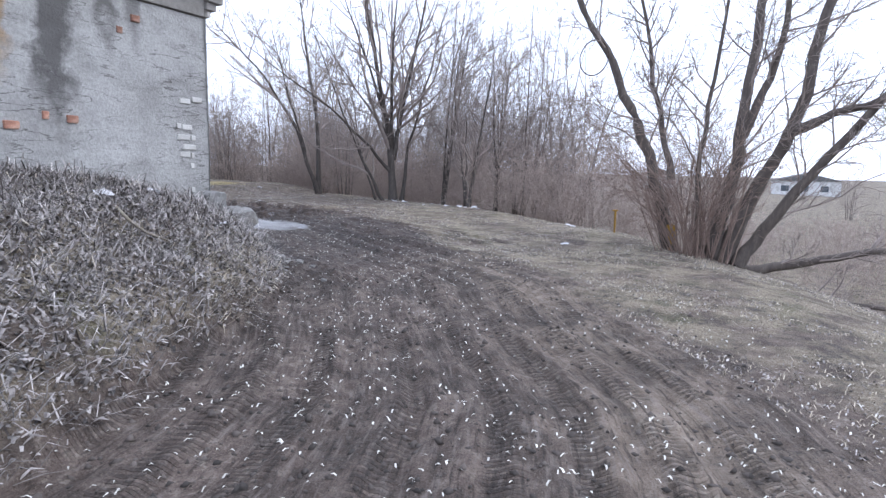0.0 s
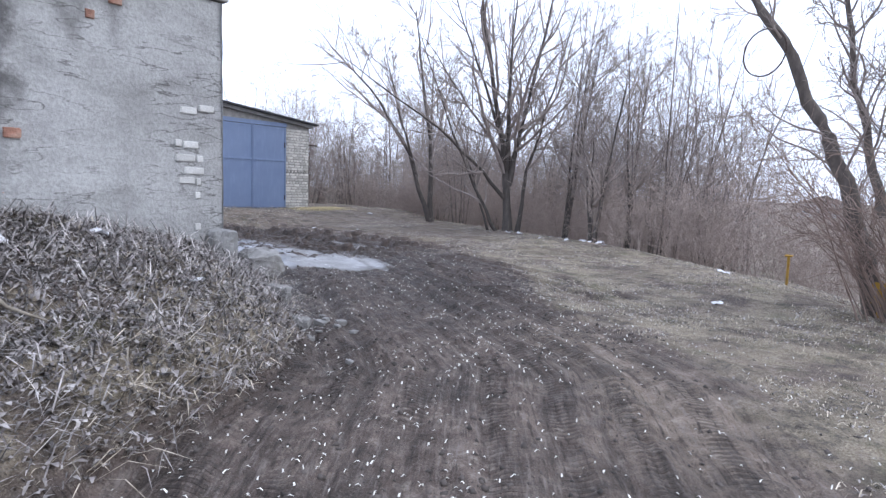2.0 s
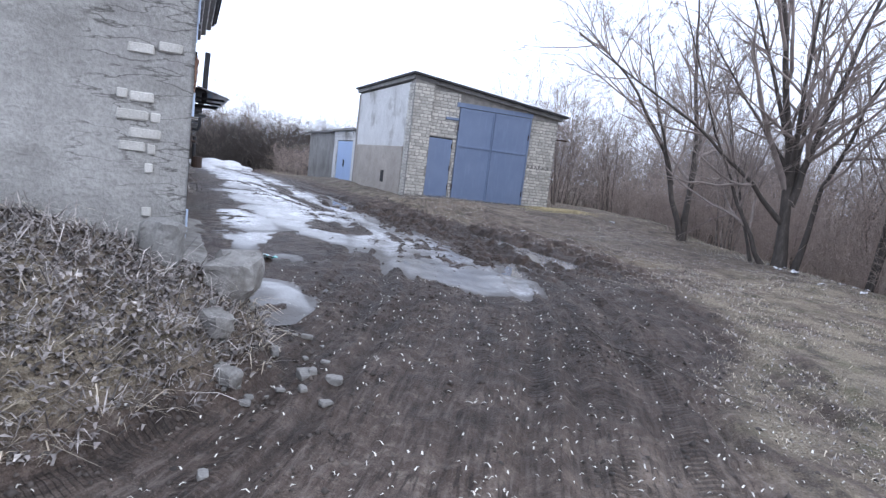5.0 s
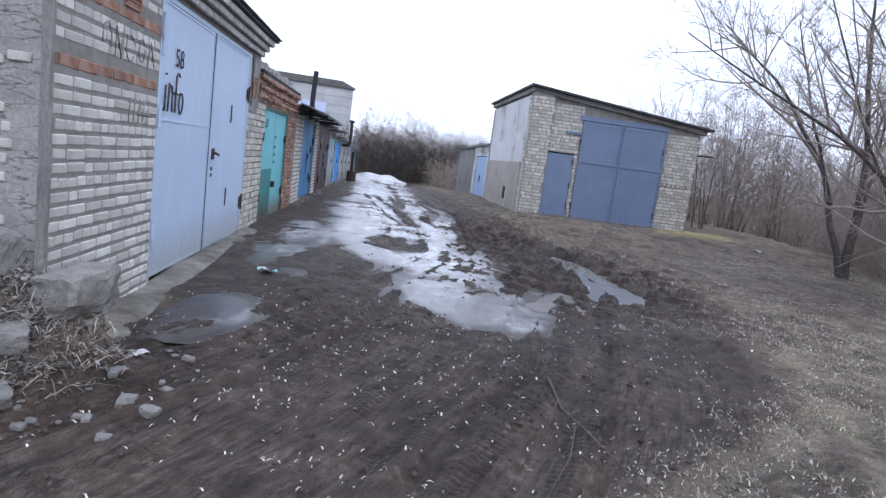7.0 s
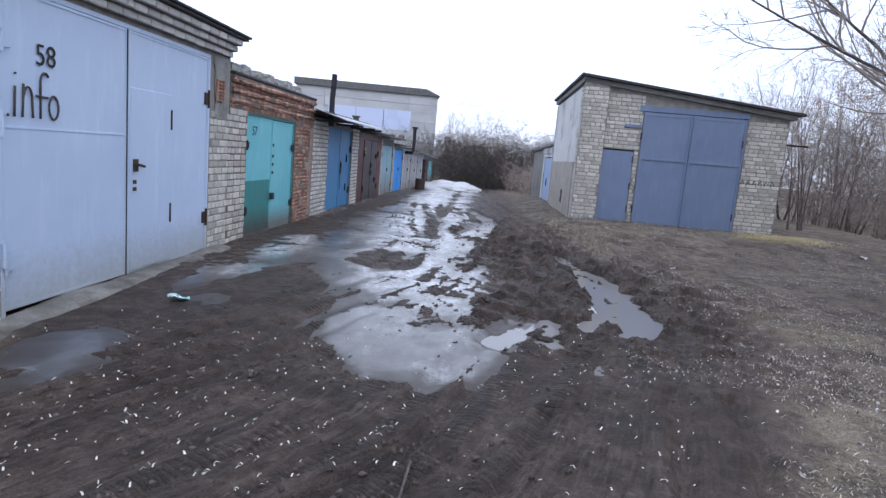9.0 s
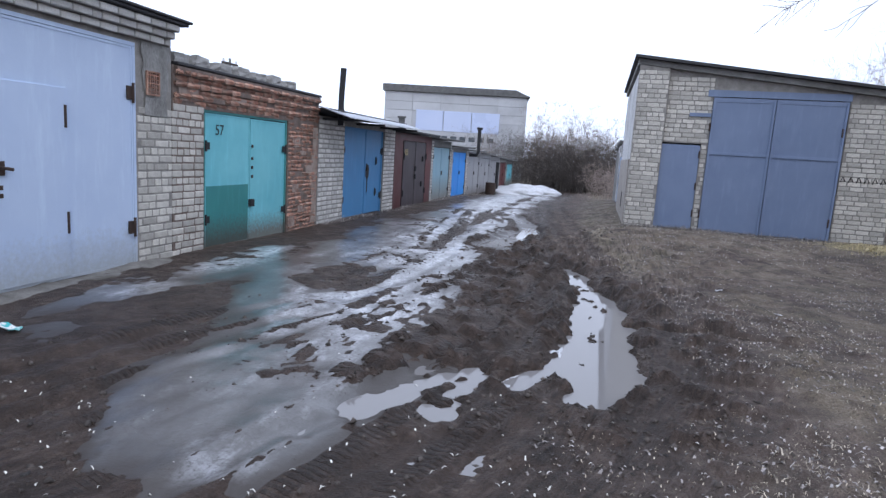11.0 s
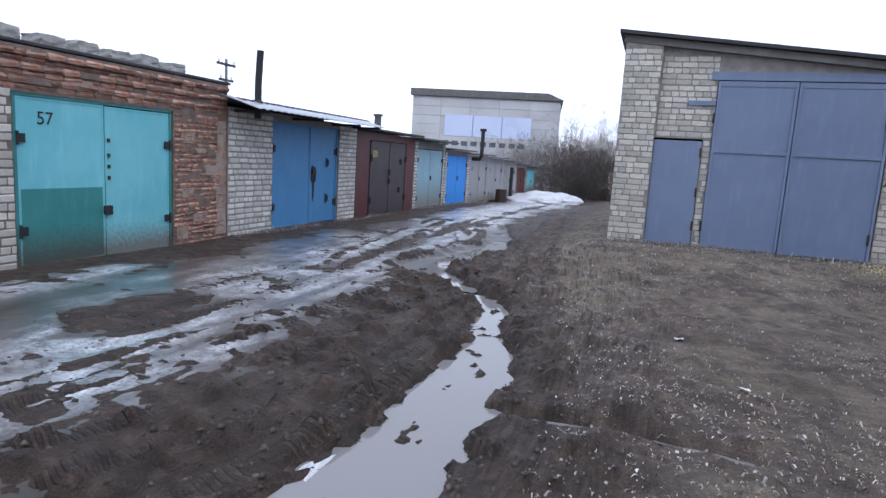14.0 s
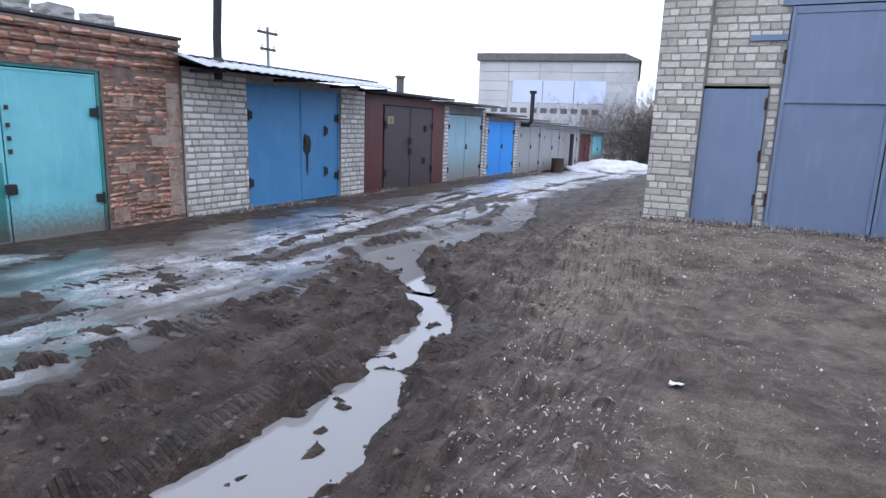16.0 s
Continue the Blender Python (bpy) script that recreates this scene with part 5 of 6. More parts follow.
gar.add("roof_slab", slope_slab(10.36, 15.8, GY - 0.12, 27.9, gtop(10.36) + 0.004, gtop(15.8) + 0.004, 0.12), CONCRETE, None, "concrete roof slab edge")
gar.add("roof", slope_slab(10.28, 15.95, GY - 0.24, 28.0, gtop(10.28) + 0.13, gtop(15.95) + 0.13, 0.06), FELT, None, "thin black felt roof edge")
gl = gar.add("gate_leaf", boxes((12.005, 13.24, GY - 0.03, GY + 0.01, 0.72, 3.62), bevel=0.004), STEELBLUE, None, "steel blue leaf")
gr_ = gar.add("gate_leaf", boxes((13.255, 14.62, GY - 0.03, GY + 0.01, 0.72, 3.62), bevel=0.004), STEELBLUE, None, "steel blue leaf")
for lf, x0, x1 in ((gl, 12.005, 13.24), (gr_, 13.255, 14.62)):
    gar.add("rail", boxes((x0 + 0.02, x1 - 0.02, GY - 0.055, GY - 0.0305, 2.4, 2.46), bevel=0.003), STEELBLUE, lf)
    gar.add("edge_strip", boxes((x0, x0 + 0.045, GY - 0.056, GY - 0.0305, 0.72, 3.62), (x1 - 0.045, x1, GY - 0.056, GY - 0.0305, 0.72, 3.62), (x0 + 0.036, x1 - 0.036, GY - 0.042, GY - 0.0305, 3.53, 3.62), bevel=0.003), STEELBLUE, lf)
gw = gar.add("wicket", boxes((11.045, 11.85, GY - 0.02, GY + 0.02, 0.7, 2.58), bevel=0.005), STEELBLUE, None, "steel blue side door")
for z in (1.0, 1.6, 2.3):
    gar.add("hinge", tube_bm(bmesh.new(), [(11.84, GY - 0.035, z), (11.84, GY - 0.035, z + 0.16)], 0.016, 8), RUST, gw)
for x in (11.985, 14.57):
    for z in (1.0, 2.9):
        gar.add("hinge", tube_bm(bmesh.new(), [(x, GY - 0.05, z), (x, GY - 0.05, z + 0.18)], 0.018, 8), RUST, gl if x < 13 else gr_)
gar.add("lintel", slope_slab(11.88, 14.66, GY - 0.03, GY - 0.002, 3.64, 3.64, 0.14), STEELBLUE, None, "painted steel lintel")
gar.add("bar", boxes((11.55, 11.99, GY - 0.05, GY - 0.002, 3.2, 3.28), bevel=0.004), STEELBLUE)
gar.add("wire_arm", tube_bm(bmesh.new(), [(15.6, GY + 0.5, 3.1), (16.4, GY + 0.4, 3.1)], 0.025, 6), RUST)
lay(wg, gar.at, "silicate_grey", SILICATE_GREY, "-y", GY - 0.1, 10.4, 11.03, 0.45, 4.15, seed=41)
gar.add("pier", slope_wall(10.4, 11.04, GY - 0.1, GY - 0.002, -0.1, gtop(10.4), gtop(11.04)), MORTAR)
lay(wg, gar.at, "silicate_grey", SILICATE_GREY, "-x", 10.415, GY - 0.09, GY + 0.5, 0.45, 4.15, seed=42)
lay(wg, gar.at, "silicate_grey", SILICATE_GREY, "-y", GY, 11.06, 11.99, 2.64, 4.05, seed=43)
lay(wg, gar.at, "silicate_grey", SILICATE_GREY, "-y", GY, 11.87, 11.99, 0.6, 2.62, seed=44)
lay(wg, gar.at, "silicate_grey", SILICATE_GREY, "-y", GY, 11.9, 14.65, 3.79, 3.83, seed=45)
lay(wg, gar.at, "silicate_grey", SILICATE_GREY, "-y", GY, 14.66, 15.67, 0.5, 3.62, seed=46)
BAND = [[(0.05 * 3 * k, 0.0), (0.05 * 3 * k + 0.04, 0.13), (0.05 * 3 * k + 0.09, 0.02)] for k in range(6)]
scrawl(BAND, 0.01, lambda u, v: (14.68 + u, GY - 0.012, 1.98 + v), SPRAY, gar.add, parent=wg, label="illegible dark scrawl on the bricks")

# -- garages behind it
RX = 10.45
s1 = Built("garage", (13.0, 29.8, 0.4), "pale garage with sky blue gates behind the brick one", "garage")
walls(s1, ((RX, RX + 0.3, 27.85, 28.3, -0.3, 2.75), (RX, RX + 0.3, 31.2, 31.9, -0.3, 2.75), (RX, RX + 0.3, 28.3, 31.2, 2.35, 2.75), (RX + 0.3, 15, 31.6, 31.9, -0.3, 2.75), (15, 15.3, 27.85, 31.9, -0.3, 2.75),), PLASTER)
s1.add("roof", boxes((RX - 0.15, 15.4, 27.84, 31.95, 2.755, 2.85), bevel=0.01), CONCRETE)
for k in range(13):
    s1.add("block", boxes((RX - 0.05, RX - 0.002, 27.95 + 0.3 * k, 28.12 + 0.3 * k, 2.5, 2.72), bevel=0.004), PLASTER)
for a, b in ((28.33, 29.74), (29.76, 31.17)):
    s1.add("gate_leaf", boxes((RX + 0.03, RX + 0.07, a, b, 0.4, 2.32), bevel=0.004), SKYPAINT)
s1.add("lock", boxes((RX, RX + 0.028, 29.7, 29.85, 1.2, 1.5), bevel=0.005), BLACK)
s2 = Built("garage", (13.0, 35.0, 0.3), "grey stained concrete garage at the lane", "garage")
walls(s2, ((RX + 0.05, 15, 32.0, 38.5, -0.4, 2.7),), CONCRETE)
s2.add("roof", boxes((RX - 0.1, 15.2, 31.97, 38.7, 2.705, 2.8), bevel=0.01), SLATE)

# -- the hall beyond the row
hall = Built("industrial_hall", (-4.7, 74, -0.5), "tall pale concrete panel hall with milky glazing", "hall")
HX0, HX1, HY = -12.0, 2.2, 68.0
walls(hall, ((HX0, HX1, HY + 0.12, HY + 22, -0.8, 7.9),), PANEL)
HOLES = ((-8.8, -0.4, 4.15, 6.25), (-11.0, -0.6, 3.25, 3.85))
z = -0.8
while z < 7.8:
    x = HX0
    while x < HX1 - 0.1:
        x1, z1 = min(x + 2.83, HX1), min(z + 0.86, 7.9)
        if not any(h[0] < (x + x1) / 2 < h[1] and h[2] < (z + z1) / 2 < h[3] for h in HOLES[:1]):
            hall.add("panel", boxes((x + 0.015, x1 - 0.015, HY, HY + 0.118, z + 0.012, z1 - 0.012), bevel=0.01), PANEL)
        x = x1
    z += 0.86
for k in range(3):
    hall.add("glazing", boxes((-8.75 + 2.8 * k, -8.75 + 2.8 * k + 2.74, HY - 0.05, HY + 0.1, 4.2, 6.2), bevel=0.02), GLASSY, None, "milky blue glazing sheet")
for k in range(11):
    hall.add("window", boxes((-10.7 + 0.92 * k, -10.7 + 0.92 * k + 0.6, HY - 0.02, HY - 0.002, 3.3, 3.75), bevel=0.01), DARKPANE)
for k in range(12):
    hall.add("mullion", boxes((-10.88 + 0.92 * k, -10.76 + 0.92 * k, HY - 0.04, HY - 0.004, 3.22, 3.85), bevel=0.01), PANEL)
rb = bmesh.new()
vs = [rb.verts.new((x, y, zz)) for y in (HY - 0.25, HY + 22.3) for x, zz in ((HX0 - 0.2, 7.9), (HX1 + 0.2, 7.9), (HX1 + 0.2, 7.98), (HX1 - 1.2, 8.55), (HX0 - 0.2, 8.55))]
rb.faces.new(vs[:5][::-1]), rb.faces.new(vs[5:])
for k in range(5):
    rb.faces.new((vs[k], vs[(k + 1) % 5], vs[5 + (k + 1) % 5], vs[5 + k]))
hall.add("roof", rb, SLATE, None, "grey sheet roof")
hall.root.matrix_basis = pose(HX1, HY, 0, 0, 0, 9.5) @ pose(-HX1, -HY, 0) @ Matrix.Translation(hall.at)

# -- poles and far houses
def utility_pole(x, y, z, h, label, arms=True):
    p = Built("utility_pole", (x, y, z), label, "utility pole")
    p.add("pole", tube_bm(bmesh.new(), [(x, y, z - 0.5), (x, y, z + h)], 0.09, 10, 0.06), CONCRETE)
    if arms:
        for k, dz in enumerate((0.25, 0.95)):
            p.add("crossarm", boxes((x - 0.06, x + 0.06, y - 0.6 + 0.15 * k, y + 0.6 - 0.15 * k, z + h - dz - 0.05, z + h - dz + 0.05)), BARK)
            for s in (-0.52 + 0.15 * k, 0.52 - 0.15 * k):
                p.add("insulator", tube_bm(bmesh.new(), [(x, y + s, z + h - dz + 0.05), (x, y + s, z + h - dz + 0.2)], 0.05, 8), PAPER)
    return p


utility_pole(-8.0, 33.3, 0.0, 5.9, "concrete power pole with crossarms behind the garages")
utility_pole(3.6, 67.2, -0.3, 4.2, "plain wooden pole at the end of the lane", False)


def far_house(x, y, w, d, h, turn, label, wall, roof):
    z = float(ground_height(np.array([x]), np.array([y]))[0]) - 0.2
    g = thing("house", (x, y, z), label, "house", "far houses")
    g.rotation_euler = (0, 0, radians(turn))
    link("wall", boxes((-w / 2, w / 2, -d / 2, d / 2, 0, h)), wall, g)
    bm = bmesh.new()
    vs_ = [bm.verts.new(p) for p in ((-w / 2 - 0.3, -d / 2 - 0.3, h), (w / 2 + 0.3, -d / 2 - 0.3, h), (w / 2 + 0.3, d / 2 + 0.3, h), (-w / 2 - 0.3, d / 2 + 0.3, h), (-w / 2 - 0.3, 0, h + 1.6), (w / 2 + 0.3, 0, h + 1.6))]
    for f in ((0, 1, 5, 4), (2, 3, 4, 5), (0, 4, 3), (1, 2, 5), (3, 2, 1, 0)):
        bm.faces.new([vs_[i] for i in f])
    link("roof", bm, roof, g)
    for k in range(3):
        link("window", boxes((-w / 2 - 0.03, -w / 2 - 0.004, -d / 2 + d * (0.18 + 0.3 * k), -d / 2 + d * (0.3 + 0.3 * k), 1.0, 2.2)), DARKPANE, g)
    return g


far_house(150, -6, 8, 12, 3.2, 5, "far white house beyond the low ground", PLASTER, SLATE)
far_house(150, 24, 8, 9, 3.0, 12, "far pale house with a rusty roof", PLASTER, RUST)
far_house(160, -34, 7, 10, 3.0, -4, "far white house beyond the low ground", PLASTER, SLATE)

for k, (x, y, h_) in enumerate(((12.60, 4.14, 0.48), (10.90, 2.74, 0.5))):
    zz = float(ground_height(np.array([x]), np.array([y]))[0])
    p = Built("marker_post", (x, y, zz), "yellow painted pipe marker among willow shoots", "marker post", "yellow markers")
    p.add("post", tube_bm(bmesh.new(), [(x, y, zz - 0.2), (x, y, zz + h_)], 0.022, 10), YELLOW)
    p.add("plate", boxes((x - 0.035, x - 0.031, y - 0.09, y + 0.09, zz + h_ - 0.3, zz + h_ - 0.02)) if k else boxes((x - 0.06, x + 0.06, y - 0.06, y + 0.06, zz + h_, zz + h_ + 0.03), bevel=0.01), YELLOW)

# ---- trees and shrubs ----
def tubes(name, lines, material, sides=4):
    """One mesh of tapered twigs: lines of (points, radii)."""
    V, Fc, base = [], [], 0
    ang = np.arange(sides) * 2 * np.pi / sides
    for pts, rad in lines:
        p = np.asarray(pts, float)
        d = np.gradient(p, axis=0)
        d /= np.linalg.norm(d, axis=1, keepdims=True) + 1e-9
        ref = np.where(np.abs(d[:, 2:3]) > 0.9, np.array([[1.0, 0, 0]]), np.array([[0, 0, 1.0]]))
        u = np.cross(d, ref)
        u /= np.linalg.norm(u, axis=1, keepdims=True) + 1e-9
        w = np.cross(d, u)
        r = np.asarray(rad)[:, None, None]
        ring = p[:, None] + r * (np.cos(ang)[None, :, None] * u[:, None] + np.sin(ang)[None, :, None] * w[:, None])
        V.append(ring.reshape(-1, 3))
        n = len(p)
        i = (base + np.arange(n - 1)[:, None] * sides + np.arange(sides)[None]).ravel()
        j = (base + np.arange(n - 1)[:, None] * sides + (np.arange(sides)[None] + 1) % sides).ravel()
        Fc.append(np.stack([i, j, j + sides, i + sides], -1))
        base += n * sides
    return mesh_np(name, np.concatenate(V), np.concatenate(Fc), material, True)


def tangle(name, sets, material):
    """Boughs and twigs of one crown as one mesh."""
    V, Fc, base = [], [], 0
    for lines, sides in sets:
        if lines:
            me = tubes(name, lines, None, sides)
            v = np.empty(len(me.vertices) * 3, np.float32)
            me.vertices.foreach_get("co", v)
            f = np.empty(len(me.loops), np.int32)
            me.loops.foreach_get("vertex_index", f)
            V.append(v.reshape(-1, 3))
            Fc.append(f.reshape(-1, 4) + base)
            base += len(V[-1])
            bpy.data.meshes.remove(me)
    return mesh_np(name, np.concatenate(V), np.concatenate(Fc), material, True)


def wander(r, start, way, length, n, bend, lift):
    """A crooked line of n + 1 points that starts along way."""
    pts, d = [np.array(start, float)], np.array(way, float)
    for _ in range(n):
        d = d + r.normal(0, bend, 3) + np.array([0, 0, lift])
        d /= np.linalg.norm(d)
        pts.append(pts[-1] + d * length / n)
    return np.array(pts)


def sprout(r, line, rad, level, out, spec, cap=1.0):
    """Side branches from a line, level by level."""
    if level >= len(spec):
        return
    count, ratio, angle, start, bend, lift = spec[level]
    length = np.linalg.norm(np.diff(line, axis=0), axis=1).sum()
    for k in range(max(1, int(count * (0.7 + 0.6 * r.rand())))):
        t = start + (1 - start) * r.rand() ** 0.8
        f = t * (len(line) - 1)
        i = min(int(f), len(line) - 2)
        p = line[i] + (f - i) * (line[i + 1] - line[i])
        d = line[i + 1] - line[i]
        d = d / np.linalg.norm(d)
        side = np.cross(d, r.normal(0, 1, 3))
        side /= np.linalg.norm(side) + 1e-9
        a = radians(angle * (0.7 + 0.6 * r.rand()))
        way = math.cos(a) * d + math.sin(a) * side
        ln = length * ratio * (0.6 + 0.7 * r.rand()) * (1.15 - 0.55 * t)
        r0 = min(cap, max(0.004, rad[0] * (1 - 0.75 * t) * 0.55))
        n = 6 if level == 0 else 3
        q = wander(r, p, way, ln, n, bend, lift)
        rr = np.linspace(r0, max(0.0026, r0 * 0.25), n + 1)
        out[min(level, 1)].append((q, rr))
        sprout(r, q, rr, level + 1, out, spec, cap)


def tree_parts(seed, stems, spec, taper=0.82, cap=1.0):
    """Trunks and crown twigs of a bare tree about its foot: stems are (points, foot radius)."""
    r = np.random.RandomState(seed)
    trunk, out = [], [[], []]
    for pts, rad in stems:
        pts = np.asarray(pts, float)
        t = np.linspace(0, 1, len(pts))
        tt = np.linspace(0, 1, 3 * len(pts))
        line = np.stack([np.interp(tt, t, pts[:, k]) for k in range(3)], -1)
        line[1:] += r.normal(0, min(0.25 * rad + 0.008, 0.02), line[1:].shape)
        rr = rad * (1 - taper * tt) * (1 + 0.35 * np.exp(-tt * 14))
        trunk.append((line, rr))
        sprout(r, line, rr, 0, out, spec, cap)
    return trunk, out[0], out[1]


def plant(seed, at, stems, spec, label, twig=TWIG, name="tree", group="bare trees", bark=BARK, taper=0.82, cap=1.0):
    trunk, limbs, twigs = tree_parts(seed, stems, spec, taper, cap)
    root = thing(name, at, label, "tree" if name == "tree" else "shrub", group)
    link("trunk" if name == "tree" else "stem_clump", tubes("trunk", trunk, bark, 8 if name == "tree" else 4), bark, root, "rough grey-brown bark" if name == "tree" else "thin brown stems")
    link("crown", tangle("crown", ((limbs, 5 if name == "tree" else 3), (twigs, 3)), twig), twig, root, "bare branches and thin twigs")
    return root


def zat(x, y):
    return float(ground_height(np.array([float(x)]), np.array([float(y)]))[0])


def auto_stems(seed, count, height, spread, rad, foot=0.1):
    r = np.random.RandomState(seed)
    out = []
    for k in range(count):
        a, lean = r.rand() * 2 * math.pi, spread * (0.25 + 0.75 * r.rand())
        h = height * (0.7 + 0.4 * r.rand())
        d = np.array([math.cos(a), math.sin(a), 0])
        b = foot * math.sqrt(r.rand())
        c = r.rand() * 2 * math.pi
        p = np.array([b * math.cos(c), b * math.sin(c), 0])
        out.append(([p, p + d * lean * 0.3 * h + [0, 0, 0.45 * h], p + d * lean * 0.75 * h + [0, 0, h]], rad * (0.6 + 0.5 * r.rand())))
    return out


TREE_SPEC = [(12, 0.44, 42, 0.2, 0.14, 0.05), (9, 0.42, 40, 0.12, 0.18, 0.05), (6, 0.5, 38, 0.1, 0.2, 0.05)]
SHRUB_SPEC = [(7, 0.45, 50, 0.12, 0.22, 0.03), (5, 0.5, 46, 0.1, 0.24, 0.02)]

# the leaning willow by the bank: stems as they stand
WA = (11.0, 2.0, -0.1)
wil = [([(0.0, 0.72, 0.0), (0.0, 0.95, 0.9), (0.0, 1.22, 1.9), (0.0, 1.62, 2.8), (0.0, 2.07, 3.75), (-0.1, 2.55, 4.5), (-0.2, 3.0, 5.8)], 0.125),
    ([(0.0, 0.1, 0.0), (0.05, -0.15, 1.3), (0.05, -0.32, 2.6), (0.1, -0.45, 4.8), (0.1, -0.55, 6.6)], 0.13),
    ([(0.05, -0.1, 0.0), (0.1, -0.62, 1.4), (0.1, -1.1, 2.4), (0.05, -1.5, 4.6), (0.1, -1.75, 6.4)], 0.14),
    ([(0.05, -0.4, 0.0), (0.1, -0.85, 0.75), (0.1, -1.35, 1.55), (0.1, -2.35, 2.95), (0.2, -3.4, 4.2)], 0.115),
    ([(0.1, -1.1, 2.4), (0.15, -1.6, 2.62), (0.2, -2.35, 2.9), (0.3, -3.6, 3.55)], 0.085),
    ([(0.1, -0.2, -0.1), (0.2, -0.9, -0.05), (0.25, -1.7, 0.2), (0.3, -2.6, 0.42), (0.4, -3.8, 0.6)], 0.1),
    ([(0.3, -1.0, -0.45), (0.35, -1.9, -0.55), (0.4, -3.2, -0.6)], 0.07),
    ([(-0.15, 0.8, 1.5), (-0.1, 1.05, 2.6), (-0.12, 1.3, 3.6), (-0.2, 1.6, 5.2)], 0.06),
    ([(0.05, 0.25, 0.1), (-0.1, 0.35, 1.8), (0.0, 0.2, 3.4), (-0.1, 0.0, 5.4)], 0.055),
    ([(0.05, -0.3, 2.3), (0.2, -0.68, 3.2), (0.25, -0.85, 4.4), (0.25, -0.9, 6.0)], 0.08)]
r_w = np.random.RandomState(12)
shoots = []
for k in range(84):
    a, ln = r_w.rand() * 2 * math.pi, 0.9 + 2.1 * r_w.rand()
    d = np.array([math.cos(a), math.sin(a), 0])
    f = np.array([-0.1, 0.55 - 0.6 * r_w.rand() ** 2, 0]) + d * 0.5 * r_w.rand()
    shoots.append(([f, f + d * 0.22 * ln + [-0.03, 0.14, 0.55 * ln], f + d * (0.55 * ln) + [-0.08, 0.36, 0.95 * ln]], 0.008 + 0.01 * r_w.rand()))
plant(3, WA, wil, [(15, 0.3, 45, 0.2, 0.14, 0.03), (10, 0.44, 42, 0.15, 0.18, 0.02), (6, 0.5, 40, 0.2, 0.2, 0.02)], "leaning many-stemmed bare willow on the bank", bark=WILLOW, taper=0.6, cap=0.02)
plant(4, (WA[0] - 0.25, WA[1], WA[2]), shoots, [(7, 0.36, 38, 0.2, 0.16, 0.03), (4, 0.45, 40, 0.2, 0.2, 0.02)], "thin reddish shoots round the willow's foot", OSIER, "shrub", "willow shoots", OSIER)

# the tree at the bend
TB = (16.3, 12.3, zat(16.3, 12.3) - 0.05)
fr = np.array([0.728, -0.685, 0])


def lean(*steps_):
    return [tuple(1.08 * (u * fr + np.array([w * 0.685, w * 0.728, z]))) for u, w, z in steps_]


stems_b = [(lean((0, 0, 0), (-0.05, 0, 1.4), (-0.3, 0, 2.8), (-0.75, -0.2, 5.0), (-1.2, -0.3, 7.6)), 0.13),
    (lean((-0.02, 0, 1.3), (0.2, 0, 2.6), (0.8, 0.2, 5.0), (1.3, 0.3, 7.4)), 0.085),
    (lean((-0.05, 0, 0.9), (-0.95, -0.35, 1.8), (-2.2, -0.95, 2.75), (-4.4, -1.9, 4.1)), 0.06),
    (lean((-0.3, 0, 0), (-0.9, -0.2, 1.1), (-1.7, -0.5, 2.7), (-2.6, -0.9, 5.0)), 0.055),
    (lean((0.3, 0.1, 0), (0.5, 0.3, 1.5), (1.2, 0.6, 3.6), (2.0, 0.8, 6.4)), 0.07),
    (lean((-0.1, 0, 1.7), (-0.2, -0.5, 3.0), (-0.3, -1.0, 4.6), (-0.2, -1.3, 6.8)), 0.065),
    (lean((0.0, 0.1, 1.5), (0.1, 0.7, 3.2), (0.2, 1.2, 6.6)), 0.07),
    (lean((-0.15, 0, 2.0), (-1.1, 0.2, 3.3), (-2.4, 0.3, 5.2)), 0.045),
    (lean((-0.3, 0, 2.7), (-1.0, -0.3, 4.4), (-1.9, -0.5, 6.6)), 0.05),
    (lean((-0.5, 0.2, 0), (-1.0, 0.3, 1.6), (-1.5, 0.6, 3.4)), 0.035)]
plant(105, TB, stems_b, TREE_SPEC, "spreading bare tree with several trunks at the bend")
for k, (x, y, h) in enumerate(((17.4, 11.0, 7.0), (17.8, 9.2, 5.8), (16.4, 9.6, 4.0))):
    plant(6 + k, (x, y, zat(x, y) - 0.05), auto_stems(61 + k, 4, h, 0.3, 0.06), TREE_SPEC, "slim bare tree beside the spreading one")

AX, AY = 17.2, 16.2
plant(12, (AX, AY, zat(AX, AY) - 0.05), [([(0, 0, 0), (-0.6, 0.4, 2.2), (-1.5, 1.1, 4.2), (-2.9, 2.0, 5.8)], 0.08), ([(0.05, 0, 0), (0.1, 0.1, 2.6), (-0.3, 0.3, 5.4), (-0.4, 0.5, 7.2)], 0.09), ([(-0.4, 0.3, 1.6), (-1.3, 0.2, 3.4), (-2.2, 0.1, 5.6)], 0.05), ([(0.1, 0.1, 0), (0.9, 0.8, 3.0), (1.4, 1.2, 6.2)], 0.06)], TREE_SPEC, "bare tree leaning out beside the brick garage")
kinds = []
for k in range(4):
    t = plant(20 + k, (0, 0, 0), auto_stems(70 + k, 5 + k % 2, 6.8, 0.4, 0.043, 0.5), [(11, 0.46, 52, 0.08, 0.2, 0.04), (7, 0.46, 48, 0.12, 0.22, 0.03), (4, 0.5, 42, 0.1, 0.22, 0.03)], "slender bare tree in the thicket", group="trees of the thicket", bark=SAPLING)
    kinds.append(t)
shrubs = []
